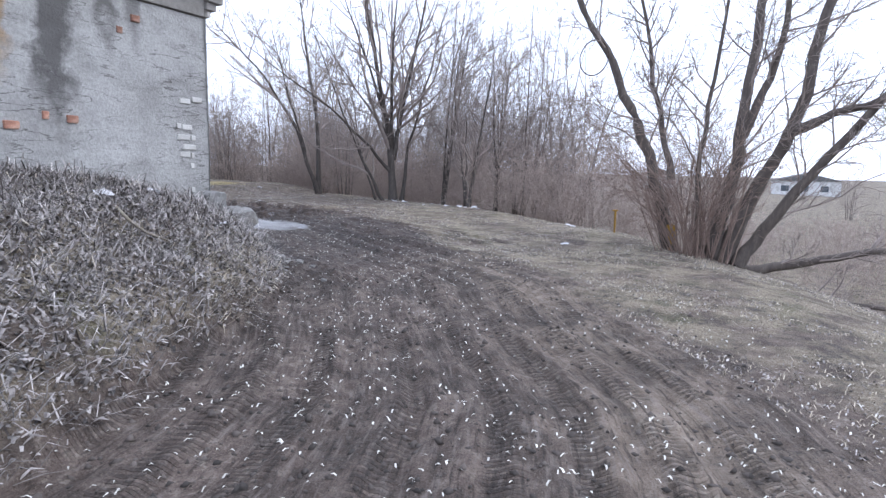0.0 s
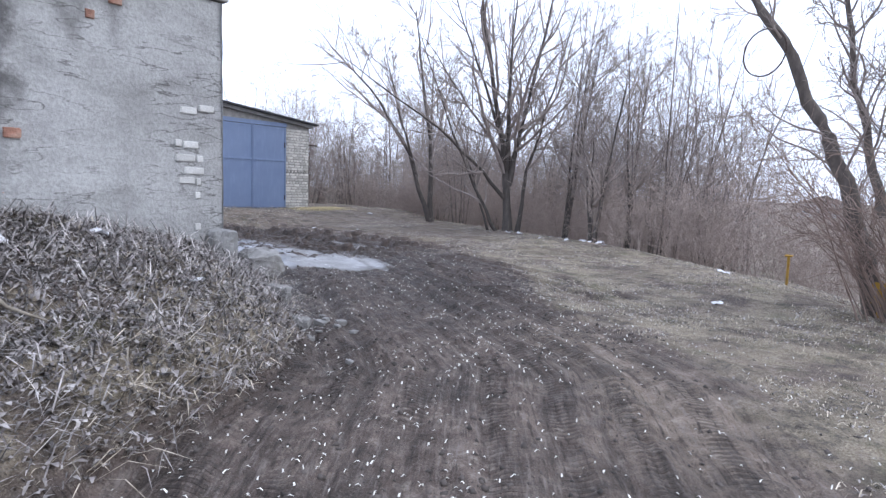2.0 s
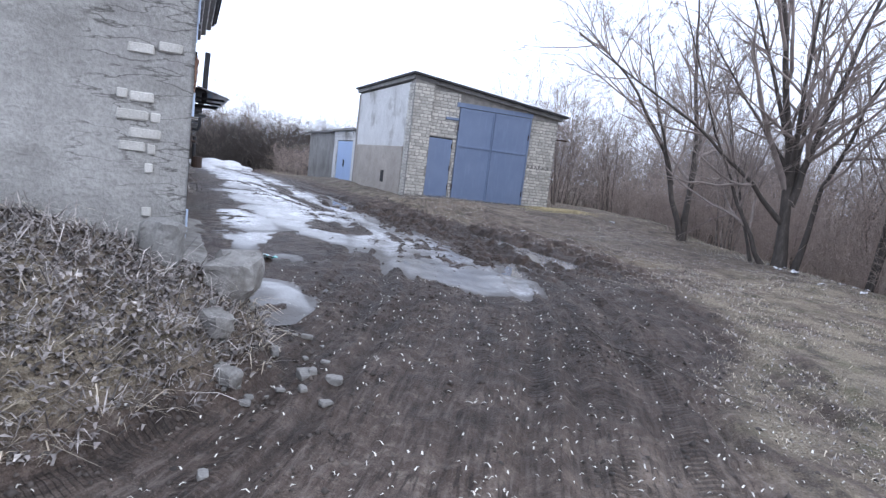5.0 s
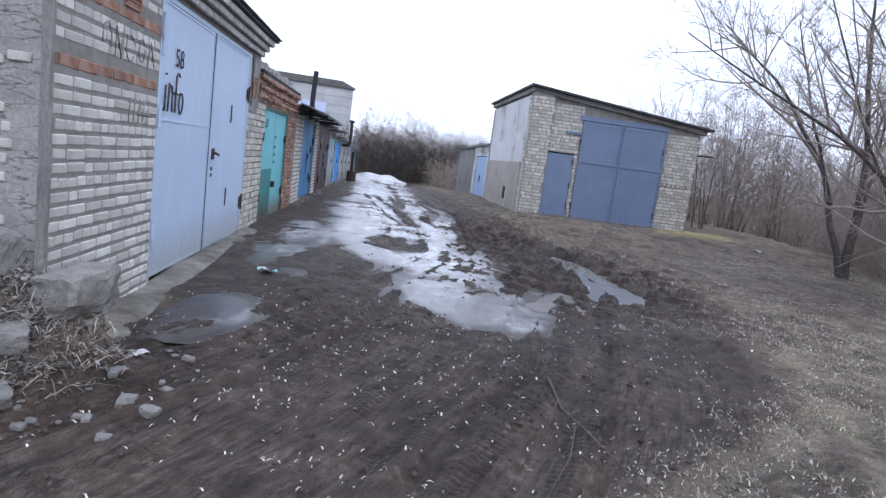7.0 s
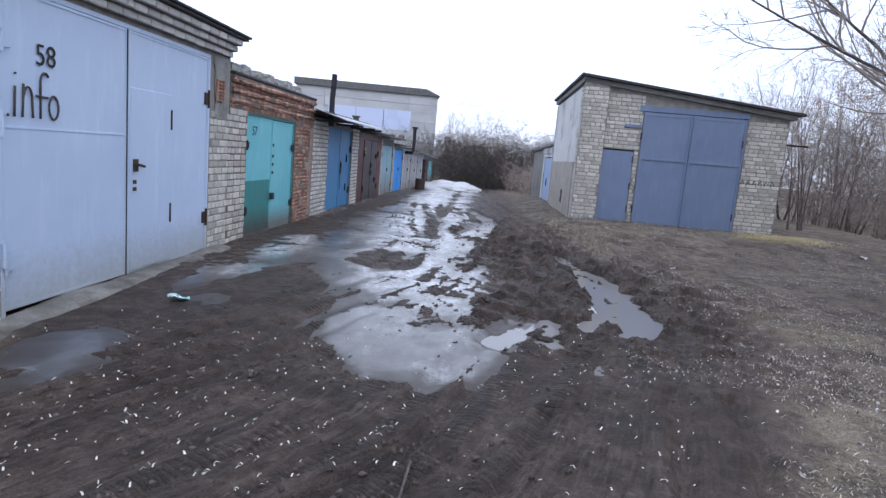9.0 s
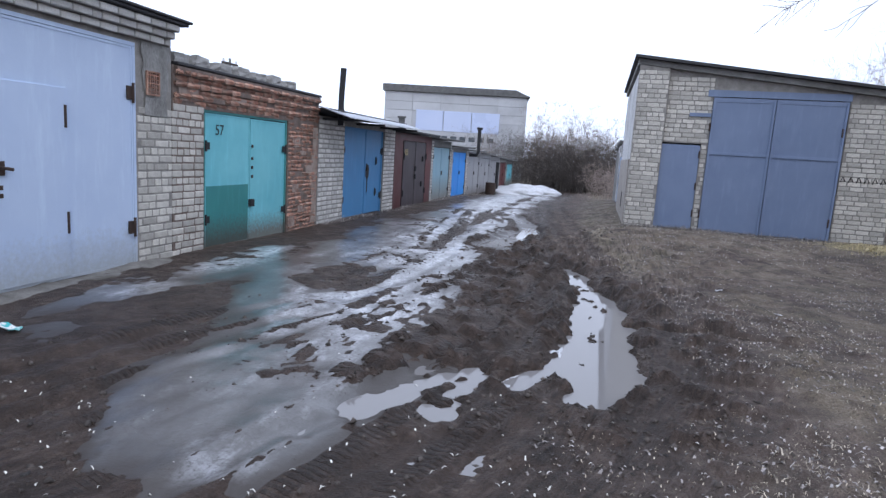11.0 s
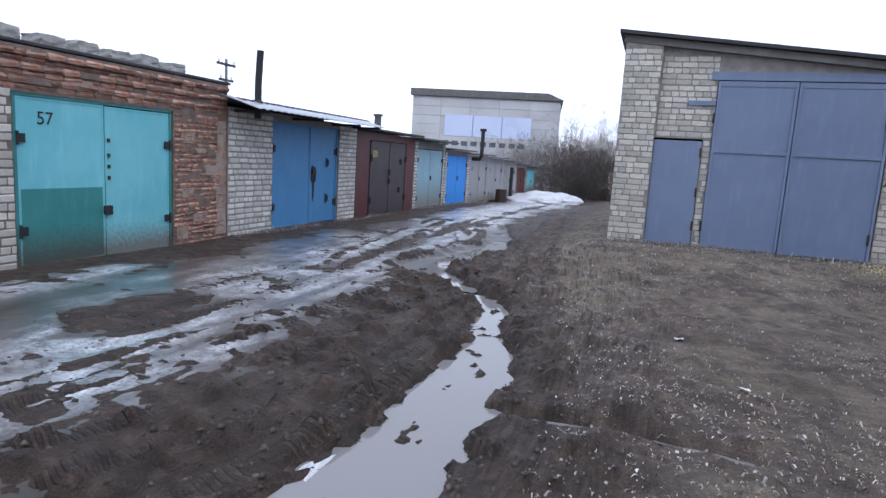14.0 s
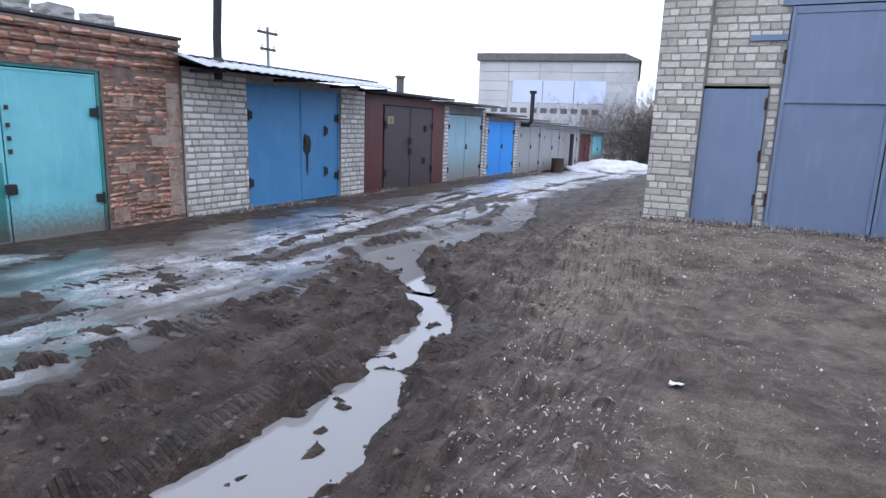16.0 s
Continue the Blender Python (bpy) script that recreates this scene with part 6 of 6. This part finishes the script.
for k in range(4):
    t = plant(40 + k, (0, 0, 0), auto_stems(90 + k, 17, 2.1, 0.85, 0.0085, 1.2), SHRUB_SPEC, "tangled leafless shrub on the bank", SHOOT, "shrub", "leafless shrubs", SHOOT)
    shrubs.append(t)
brush = []
for k in range(3):
    brush.append(plant(50 + k, (0, 0, 0), auto_stems(190 + k, 16, 3.0, 0.8, 0.013, 1.6), [(11, 0.46, 52, 0.06, 0.22, 0.03), (6, 0.5, 48, 0.1, 0.24, 0.02)], "tall tangle of leafless brush at the foot of the trees", SHOOT, "shrub", "leafless shrubs", SHOOT))
dark_brush = []
for k in range(2):
    dark_brush.append(plant(56 + k, (0, 0, 0), auto_stems(196 + k, 18, 3.0, 0.8, 0.016, 2.0), [(11, 0.46, 52, 0.06, 0.22, 0.03), (6, 0.5, 48, 0.1, 0.24, 0.02)], "dark leafless brush closing the end of the lane", BARK, "shrub", "brush at the lane end", BARK))
used = set()


def put(pool_, k, x, y, s, turn):
    m = pose(x, y, zat(x, y) - 0.06, 0, 0, turn) @ Matrix.Diagonal((s, s, s, 1))
    src = pool_[k % len(pool_)]
    if src.name in used:
        ob = copy_thing(src, pose(x, y, zat(x, y) - 0.06, 0, 0, turn))
    else:
        ob = src
        used.add(src.name)
        ob.matrix_basis = pose(x, y, zat(x, y) - 0.06, 0, 0, turn)
    ob.scale = (s, s, s)
    return ob


rt = random.Random(5)
# belt of trees behind the bank, from the bend round behind the detached garage
belt = [(13.0, 3.6), (16.2, 8.4), (17.6, 13.0), (19.0, 18.0), (20.0, 24.0), (19.5, 30.0), (18.5, 37.0)]
for k in range(52):
    t = rt.random() * (len(belt) - 1)
    i = int(t)
    x = belt[i][0] + (t - i) * (belt[i + 1][0] - belt[i][0]) + 2.0 + rt.random() * 13
    y = belt[i][1] + (t - i) * (belt[i + 1][1] - belt[i][1]) + rt.uniform(-1.5, 1.5)
    if i < 1 and rt.random() < 0.6:
        continue
    put(kinds, k, x, y, rt.uniform(0.62, 1.0), rt.random() * 360)
rk = random.Random(15)
for k in range(11):
    t = 0.7 + rk.random() * (len(belt) - 1.75)
    i = int(t)
    x = belt[i][0] + (t - i) * (belt[i + 1][0] - belt[i][0]) + 1.2 + rk.random() * 7
    y = belt[i][1] + (t - i) * (belt[i + 1][1] - belt[i][1]) + rk.uniform(-1.2, 1.2)
    put(kinds, k, x, y, rk.uniform(0.8, 1.2), rk.random() * 360)
for k in range(66):
    t = rt.random() ** 0.8 * (len(belt) - 1.01)
    i = int(t)
    x = belt[i][0] + (t - i) * (belt[i + 1][0] - belt[i][0]) + 0.3 + rt.random() ** 1.4 * 8
    y = belt[i][1] + (t - i) * (belt[i + 1][1] - belt[i][1]) + rt.uniform(-1.5, 1.5)
    put(shrubs, k, x, y, rt.uniform(0.5, 1.25), rt.random() * 360)
for k in range(26):
    t = rt.random() * (len(belt) - 2.5)
    i = int(t)
    x = belt[i][0] + (t - i) * (belt[i + 1][0] - belt[i][0]) + 0.9 + rt.random() * 4.5
    y = belt[i][1] + (t - i) * (belt[i + 1][1] - belt[i][1]) + rt.uniform(-1.2, 1.2)
    put(brush, k, x, y, rt.uniform(0.6, 1.05), rt.random() * 360)
for k in range(34):
    put(kinds, k, rt.uniform(17.5, 34), rt.uniform(15, 38), rt.uniform(0.6, 0.95), rt.random() * 360)
# beyond the end of the lane
for k in range(26):
    put(kinds, k, rt.uniform(3, 26), rt.uniform(58, 84), rt.uniform(0.5, 0.85), rt.random() * 360)
for k in range(44):
    put(dark_brush, k, rk.uniform(2.6, 15), rk.uniform(47.5, 60), rk.uniform(0.8, 1.3), rk.random() * 360)
for k in range(9):
    put(kinds, k, rk.uniform(4, 12), rk.uniform(50, 58), rk.uniform(0.6, 0.8), rk.random() * 360)
for k in range(6):
    put(shrubs, k, rt.uniform(10.0, 11.5), rt.uniform(39, 48), rt.uniform(0.7, 1.0), rt.random() * 360)
for k in range(5):
    put(kinds, k, rt.uniform(-1, 2.2), rt.uniform(58, 64), rt.uniform(0.45, 0.6), rt.random() * 360)
# low ground to the south and east
for k in range(26):
    put(kinds, k, rt.uniform(30, 75), rt.uniform(-25, 40), rt.uniform(0.7, 1.1), rt.random() * 360)
for k in range(40):
    put(shrubs, k, rt.uniform(13.5, 34), rt.uniform(-12, 3.5), rt.uniform(0.5, 0.9), rt.random() * 360)

ringo = bmesh.new()
R_ = 0.33
tube_bm(ringo, [(R_ * math.cos(a), R_ * math.sin(a), 0) for a in np.linspace(0.15, 2 * math.pi + 0.1, 30)], 0.012, 6)
ring = link("wire_ring", ringo, RUST)
ring.matrix_world = pose(WA[0] - 0.06, WA[1] + 2.37, 3.68, 90, 0, 68)
tagged(ring, "rusty wire hoop hanging on a willow stem", "wire hoop")

# ---- grass, stalks and husks on the ground ----
def blades(name, n, pick, material, length, lean, width, seed, label, category):
    """Bent dry blades scattered where pick() keeps them."""
    r = np.random.RandomState(seed)
    x, y = pick(r, n)
    n = len(x)
    z = ground_height(x, y)
    a, ln = r.rand(n) * 2 * np.pi, length[0] + (length[1] - length[0]) * r.rand(n) ** 2
    t = lean[0] + (lean[1] - lean[0]) * r.rand(n)
    dx, dy = np.cos(a), np.sin(a)
    w = width * (0.6 + 0.8 * r.rand(n))
    px, py = -dy * w, dx * w
    m = np.stack([x + dx * ln * 0.5 * np.sin(t), y + dy * ln * 0.5 * np.sin(t), z + ln * 0.55 * np.cos(t) + 0.008], -1)
    e = np.stack([x + dx * ln * np.sin(t + 0.25), y + dy * ln * np.sin(t + 0.25), z + ln * np.clip(np.cos(t + 0.35), 0.02, 1) + 0.006], -1)
    s = np.stack([px, py, 0 * px], -1)
    b = np.stack([x, y, z - 0.005], -1)
    V = np.stack([b - s, b + s, m + s * 0.8, m - s * 0.8, e + s * 0.15, e - s * 0.15], 1).reshape(-1, 3)
    k = np.arange(n)[:, None] * 6
    Fc = np.concatenate([k + [0, 1, 2, 3], k + [3, 2, 4, 5]])
    me = mesh_np(name, V, Fc, material)
    return tagged(new(name, me), label, category, kind="stuff")


def on_bank(r, n):
    x, y = r.uniform(-4, 5.0, n), r.uniform(2.2, 7.2, n)
    up = base_height(x, y)[3]
    k = up > 0.02 + 0.1 * r.rand(n)
    return x[k], y[k]


def on_verge(r, n):
    x, y = r.uniform(1, 22, n), r.uniform(-4, 24, n)
    _, e, f, up = base_height(x, y)
    s, _ = along(x, y, DRIVE)
    court = smooth(x, 9.4, 11.2) * smooth(y, 9.5, 13.0)
    k = (s > 2.1 + 0.7 * smooth(y, 5.5, 8.0) + 0.9 * fbm(x, y, 0.9, 3, 91)) & (e < 3.5) & (r.rand(n) < 1 - 0.82 * court * smooth(e, -0.3, -1.6)) & ~((x > 10.3) & (x < 15.8) & (y > 20.85)) & (r.rand(n) < 0.06 + smooth(fbm(x, y, 0.8, 4, 131, 0.6), -0.12, 0.2))
    g, _ = along(x, y, GULLY)
    k &= np.abs(g) > 0.6 + (0.9 + 0.8 * fbm(x, y, 1.1, 3, 91)) * smooth(y, 17, 15)
    return x[k], y[k]


def on_road(r, n):
    x, y = r.uniform(-2, 13, n), r.uniform(0.5, 15, n)
    s, _ = along(x, y, DRIVE)
    up = base_height(x, y)[3]
    dens = smooth(y, 11.5, 6.5) * (0.25 + 0.75 * smooth(fbm(x, y, 0.6, 2, 141), -0.3, 0.3)) * smooth(np.abs(s), 3.2, 1.8)
    k = (up < 0.05) & (r.rand(n) < dens)
    return x[k], y[k]


blades("dead_leaves", 60000, on_bank, LITTER, (0.03, 0.09), (0.9, 1.5), 0.015, 11, "curled dead leaves matted on the bank", "dead leaves")
blades("dead_stalks", 60000, on_bank, LITTER, (0.05, 0.4), (0.7, 1.5), 0.0035, 1, "matted dead weeds and leaf litter on the bank", "dead weeds")
def bank_foot(r, n):
    x, y = on_bank(r, n)
    up = base_height(x, y)[3]
    k = r.rand(len(x)) < np.maximum(0.1, smooth(up, 0.55, 0.15)) * smooth(fbm(x, y, 1.2, 3, 133), -0.2, 0.2)
    return x[k], y[k]


blades("straw_stalks", 34000, bank_foot, STRAW, (0.1, 0.42), (1.05, 1.5), 0.004, 22, "long pale straw lying along the bank's foot", "straw")
blades("dead_grass", 60000, bank_foot, STRAW, (0.04, 0.16), (0.8, 1.5), 0.003, 2, "dry straw-coloured grass on the bank", "dead grass")
blades("dead_leaves", 45000, on_verge, LITTER, (0.02, 0.05), (1.1, 1.5), 0.009, 12, "dead leaves strewn on the verge", "dead leaves")
blades("dead_grass", 230000, on_verge, STRAW, (0.02, 0.085), (0.9, 1.5), 0.0032, 3, "short dry trampled grass on the verge", "dead grass")
blades("dead_stalks", 40000, on_verge, LITTER, (0.03, 0.1), (1.0, 1.5), 0.004, 4, "dead leaves and stalks on the verge", "dead leaves")
blades("husks", 15000, on_road, HUSK, (0.025, 0.05), (1.25, 1.5), 0.005, 5, "pale fallen seed husks scattered over the mud", "seed husks")


def wall_foot(r, n):
    h = n // 4
    x = np.concatenate([4.2 + np.abs(r.normal(0, 0.1, n - h)), r.uniform(10.35, 15.6, h)])
    y = np.concatenate([r.uniform(16.8, 38, n - h), 20.92 - np.abs(r.normal(0, 0.12, h))])
    k = r.rand(n) < smooth(fbm(x, y, 0.6, 3, 191), -0.1, 0.35)
    return x[k], y[k]


blades("dead_weeds", 12000, wall_foot, LITTER, (0.03, 0.14), (0.3, 1.4), 0.005, 31, "withered weeds along the foot of the garages", "dead weeds")


def on_court(r, n):
    x, y = r.uniform(9.5, 16.5, n), r.uniform(9.5, 20.8, n)
    _, e, f, up = base_height(x, y)
    g, _ = along(x, y, GULLY)
    k = (e < -0.2) & (np.abs(g) > 0.7) & (r.rand(n) < smooth(fbm(x, y, 0.9, 3, 181), -0.35, 0.3))
    return x[k], y[k]


blades("straw_bits", 15000, on_court, STRAW, (0.012, 0.034), (1.1, 1.5), 0.003, 15, "short bits of bright straw on trampled earth", "straw")
blades("husks", 1100, on_court, HUSK, (0.012, 0.026), (1.2, 1.5), 0.004, 16, "pale fallen seed husks on trampled earth", "seed husks")
blades("dead_leaves", 9000, on_court, LITTER, (0.02, 0.05), (1.2, 1.5), 0.008, 17, "dark scraps of dead leaf on trampled earth", "dead leaves")

def straw_spot(r, n):
    x, y = 15.5 + r.normal(0, 0.55, n), 20.1 + r.normal(0, 0.32, n)
    k = (y < 20.9) | (x > 15.75)
    return x[k], y[k]


BRIGHT_STRAW = surface("bright_straw", [(0.3, (0.42, 0.34, 0.18)), (0.7, (0.66, 0.56, 0.34))], 9, fine=200, relief=0, rand=0.4)
blades("spilt_straw", 5000, straw_spot, BRIGHT_STRAW, (0.03, 0.12), (0.9, 1.5), 0.006, 41, "yellow straw spilt at the brick garage's corner", "straw")

# ---- stones, litter, fallen wood ----
RUBBLE = surface("rubble", [(0.3, (0.2, 0.19, 0.18)), (0.7, (0.4, 0.39, 0.37))], 9, fine=60, relief=0.8, stain=((0.1, 0.085, 0.07), 0.48, 0.65, 0.7), stain_scale=5)


def stone(x, y, w, d, h, seed, label, material=CONCRETE, turn=0):
    ob = lump("stone", w, d, h, seed, material, 0.2)
    ob.location, ob.rotation_euler = (x, y, zat(x, y) - 0.22 * h), (0.1, 0.06, radians(turn))
    return tagged(ob, label, "stone", "rubble at the corner")


stone(4.3, 7.62, 0.34, 0.22, 0.2, 1, "squarish broken concrete block at the garage corner", RUBBLE, 12)
stone(4.48, 7.12, 0.48, 0.34, 0.3, 2, "large broken mossy concrete lump at the garage corner", RUBBLE, -15)
stone(4.02, 7.0, 0.26, 0.2, 0.3, 7, "broken concrete lump against the wall", CONCRETE, 75)
stone(4.42, 6.4, 0.2, 0.11, 0.1, 3, "pale broken brick on the bank's foot", RUBBLE, 40)
stone(4.95, 6.75, 0.15, 0.1, 0.06, 4, "flat chip of render by the rut", RUBBLE, 10)
stone(5.12, 6.66, 0.12, 0.09, 0.06, 5, "flat chip of render by the rut", RUBBLE, 70)
stone(4.36, 6.62, 0.22, 0.16, 0.13, 6, "broken concrete lump at the bank's foot", RUBBLE, 30)
stone(4.3, 5.58, 0.07, 0.05, 0.035, 8, "small pale stone in the rut", RUBBLE, 0)


rs = random.Random(9)
for k in range(40):
    x, y, w = rs.uniform(4.3, 5.2), rs.uniform(6.3, 7.6), rs.uniform(0.03, 0.1)
    stone(x, y, w, w * rs.uniform(0.6, 1.0), w * rs.uniform(0.3, 0.6), 30 + k, "small chip of rubble at the garage corner", rs.choice((RUBBLE, CONCRETE)), rs.random() * 180)


def scrap(x, y, s, seed, label, material=PAPER):
    bm = bmesh.new()
    bmesh.ops.create_grid(bm, x_segments=5, y_segments=5, size=s)
    for v in bm.verts:
        v.co += Vector((0, 0, 0.6 * s * noise.noise(v.co * (2.5 / s) * 0.4 + Vector((seed * 5, 0, 0))))) + 0.25 * s * Vector((noise.noise(v.co * 9 + Vector((seed, 0, 0))), noise.noise(v.co * 9 - Vector((seed, 0, 0))), 0))
    bmesh.ops.solidify(bm, geom=bm.faces[:], thickness=0.002)
    ob = link("litter", bm, material)
    ob.location, ob.rotation_euler = (x, y, zat(x, y) + 0.25 * s + 0.012), (0.2, 0.1, seed)
    return tagged(ob, label, "litter", "scraps of litter")


for k, (x, y, s) in enumerate(((2.15, 6.2, 0.08), (2.85, 6.5, 0.06), (3.3, 6.1, 0.05), (11.5, 15.3, 0.04), (15.6, 9.0, 0.1), (15.9, 9.6, 0.08), (13.2, 5.3, 0.09), (16.6, 18.6, 0.08), (11.9, 14.0, 0.035), (4.7, 7.6, 0.06), (9.7, 4.4, 0.06))):
    scrap(x, y, s, k, "crumpled white scrap of paper or plastic on the ground")
for k in range(14):
    scrap(rt.uniform(14.6, 16.4), rt.uniform(8.6, 13.0), rt.uniform(0.03, 0.07), 20 + k, "pale scrap of litter under the trees")
scrap(5.1, 10.35, 0.09, 40, "crumpled white and turquoise bag on wet ground", surface("turquoise_bag", [(0.45, (0.05, 0.45, 0.45)), (0.55, (0.75, 0.78, 0.78))], 12, relief=0))


def fallen(name, lines, material, label):
    ob = new(name, tubes(name, lines, material, 5))
    return tagged(ob, label, "branch")


def drape(pts, lift=0.02):
    return [(x, y, zat(x, y) + lift) for x, y in pts]


fallen("fallen_branch", [(drape([(7.85, 7.7), (7.83, 7.2), (7.85, 6.7), (8.0, 6.2), (8.15, 5.8)]), [0.01, 0.009, 0.007, 0.005, 0.002]), (drape([(7.84, 6.9), (7.65, 6.4), (7.35, 5.9)]), [0.006, 0.005, 0.002]), (drape([(7.83, 7.3), (7.65, 6.9), (7.55, 6.7)]), [0.006, 0.004, 0.002])], WILLOW, "thin forked fallen branch lying on the mud")
fallen("fallen_branch", [(drape([(2.0, 5.82), (1.99, 5.66), (2.06, 5.55), (2.2, 5.47)], 0.06), [0.014, 0.013, 0.011, 0.006])], STRAW, "pale peeled crooked stick on the bank")


# ---- mud crumbs ----
def crumbs(n, seed):
    r = np.random.RandomState(seed)
    x, y = r.uniform(-2, 13, n), r.uniform(0, 20, n)
    s, _ = along(x, y, DRIVE)
    g, _ = along(x, y, GULLY)
    up = base_height(x, y)[3]
    k = (up < 0.1) & (r.rand(n) < np.maximum(smooth(np.abs(s), 2.8, 1.4) * (0.2 + 0.8 * smooth(fbm(x, y, 0.9, 3, 151), -0.1, 0.4)), smooth(np.abs(g), 1.6, 0.5)))
    x, y = x[k], y[k]
    n = len(x)
    z = ground_height(x, y)
    size = 0.005 + 0.024 * r.rand(n) ** 3
    o = np.array([[1, 0, 0], [-1, 0, 0], [0, 1, 0], [0, -1, 0], [0, 0, 0.8], [0, 0, -0.6]])
    V = np.stack([x, y, z], -1)[:, None] + size[:, None, None] * o[None] * r.uniform(0.6, 1.4, (n, 6, 3)) + size[:, None, None] * r.uniform(-0.25, 0.25, (n, 6, 3))
    f = np.array([[0, 2, 4], [2, 1, 4], [1, 3, 4], [3, 0, 4], [2, 0, 5], [1, 2, 5], [3, 1, 5], [0, 3, 5]])
    F = (np.arange(n)[:, None, None] * 6 + f[None]).reshape(-1, 3)
    return tagged(new("mud_crumbs", mesh_np("mud_crumbs", V.reshape(-1, 3), F, CRUMB)), "loose crumbs and clods of dark mud", "mud", kind="stuff")


CRUMB = surface("mud_crumb", [(0.3, (0.04, 0.033, 0.029)), (0.7, (0.12, 0.1, 0.088))], 7, relief=0, rand=0.5)
crumbs(75000, 3)
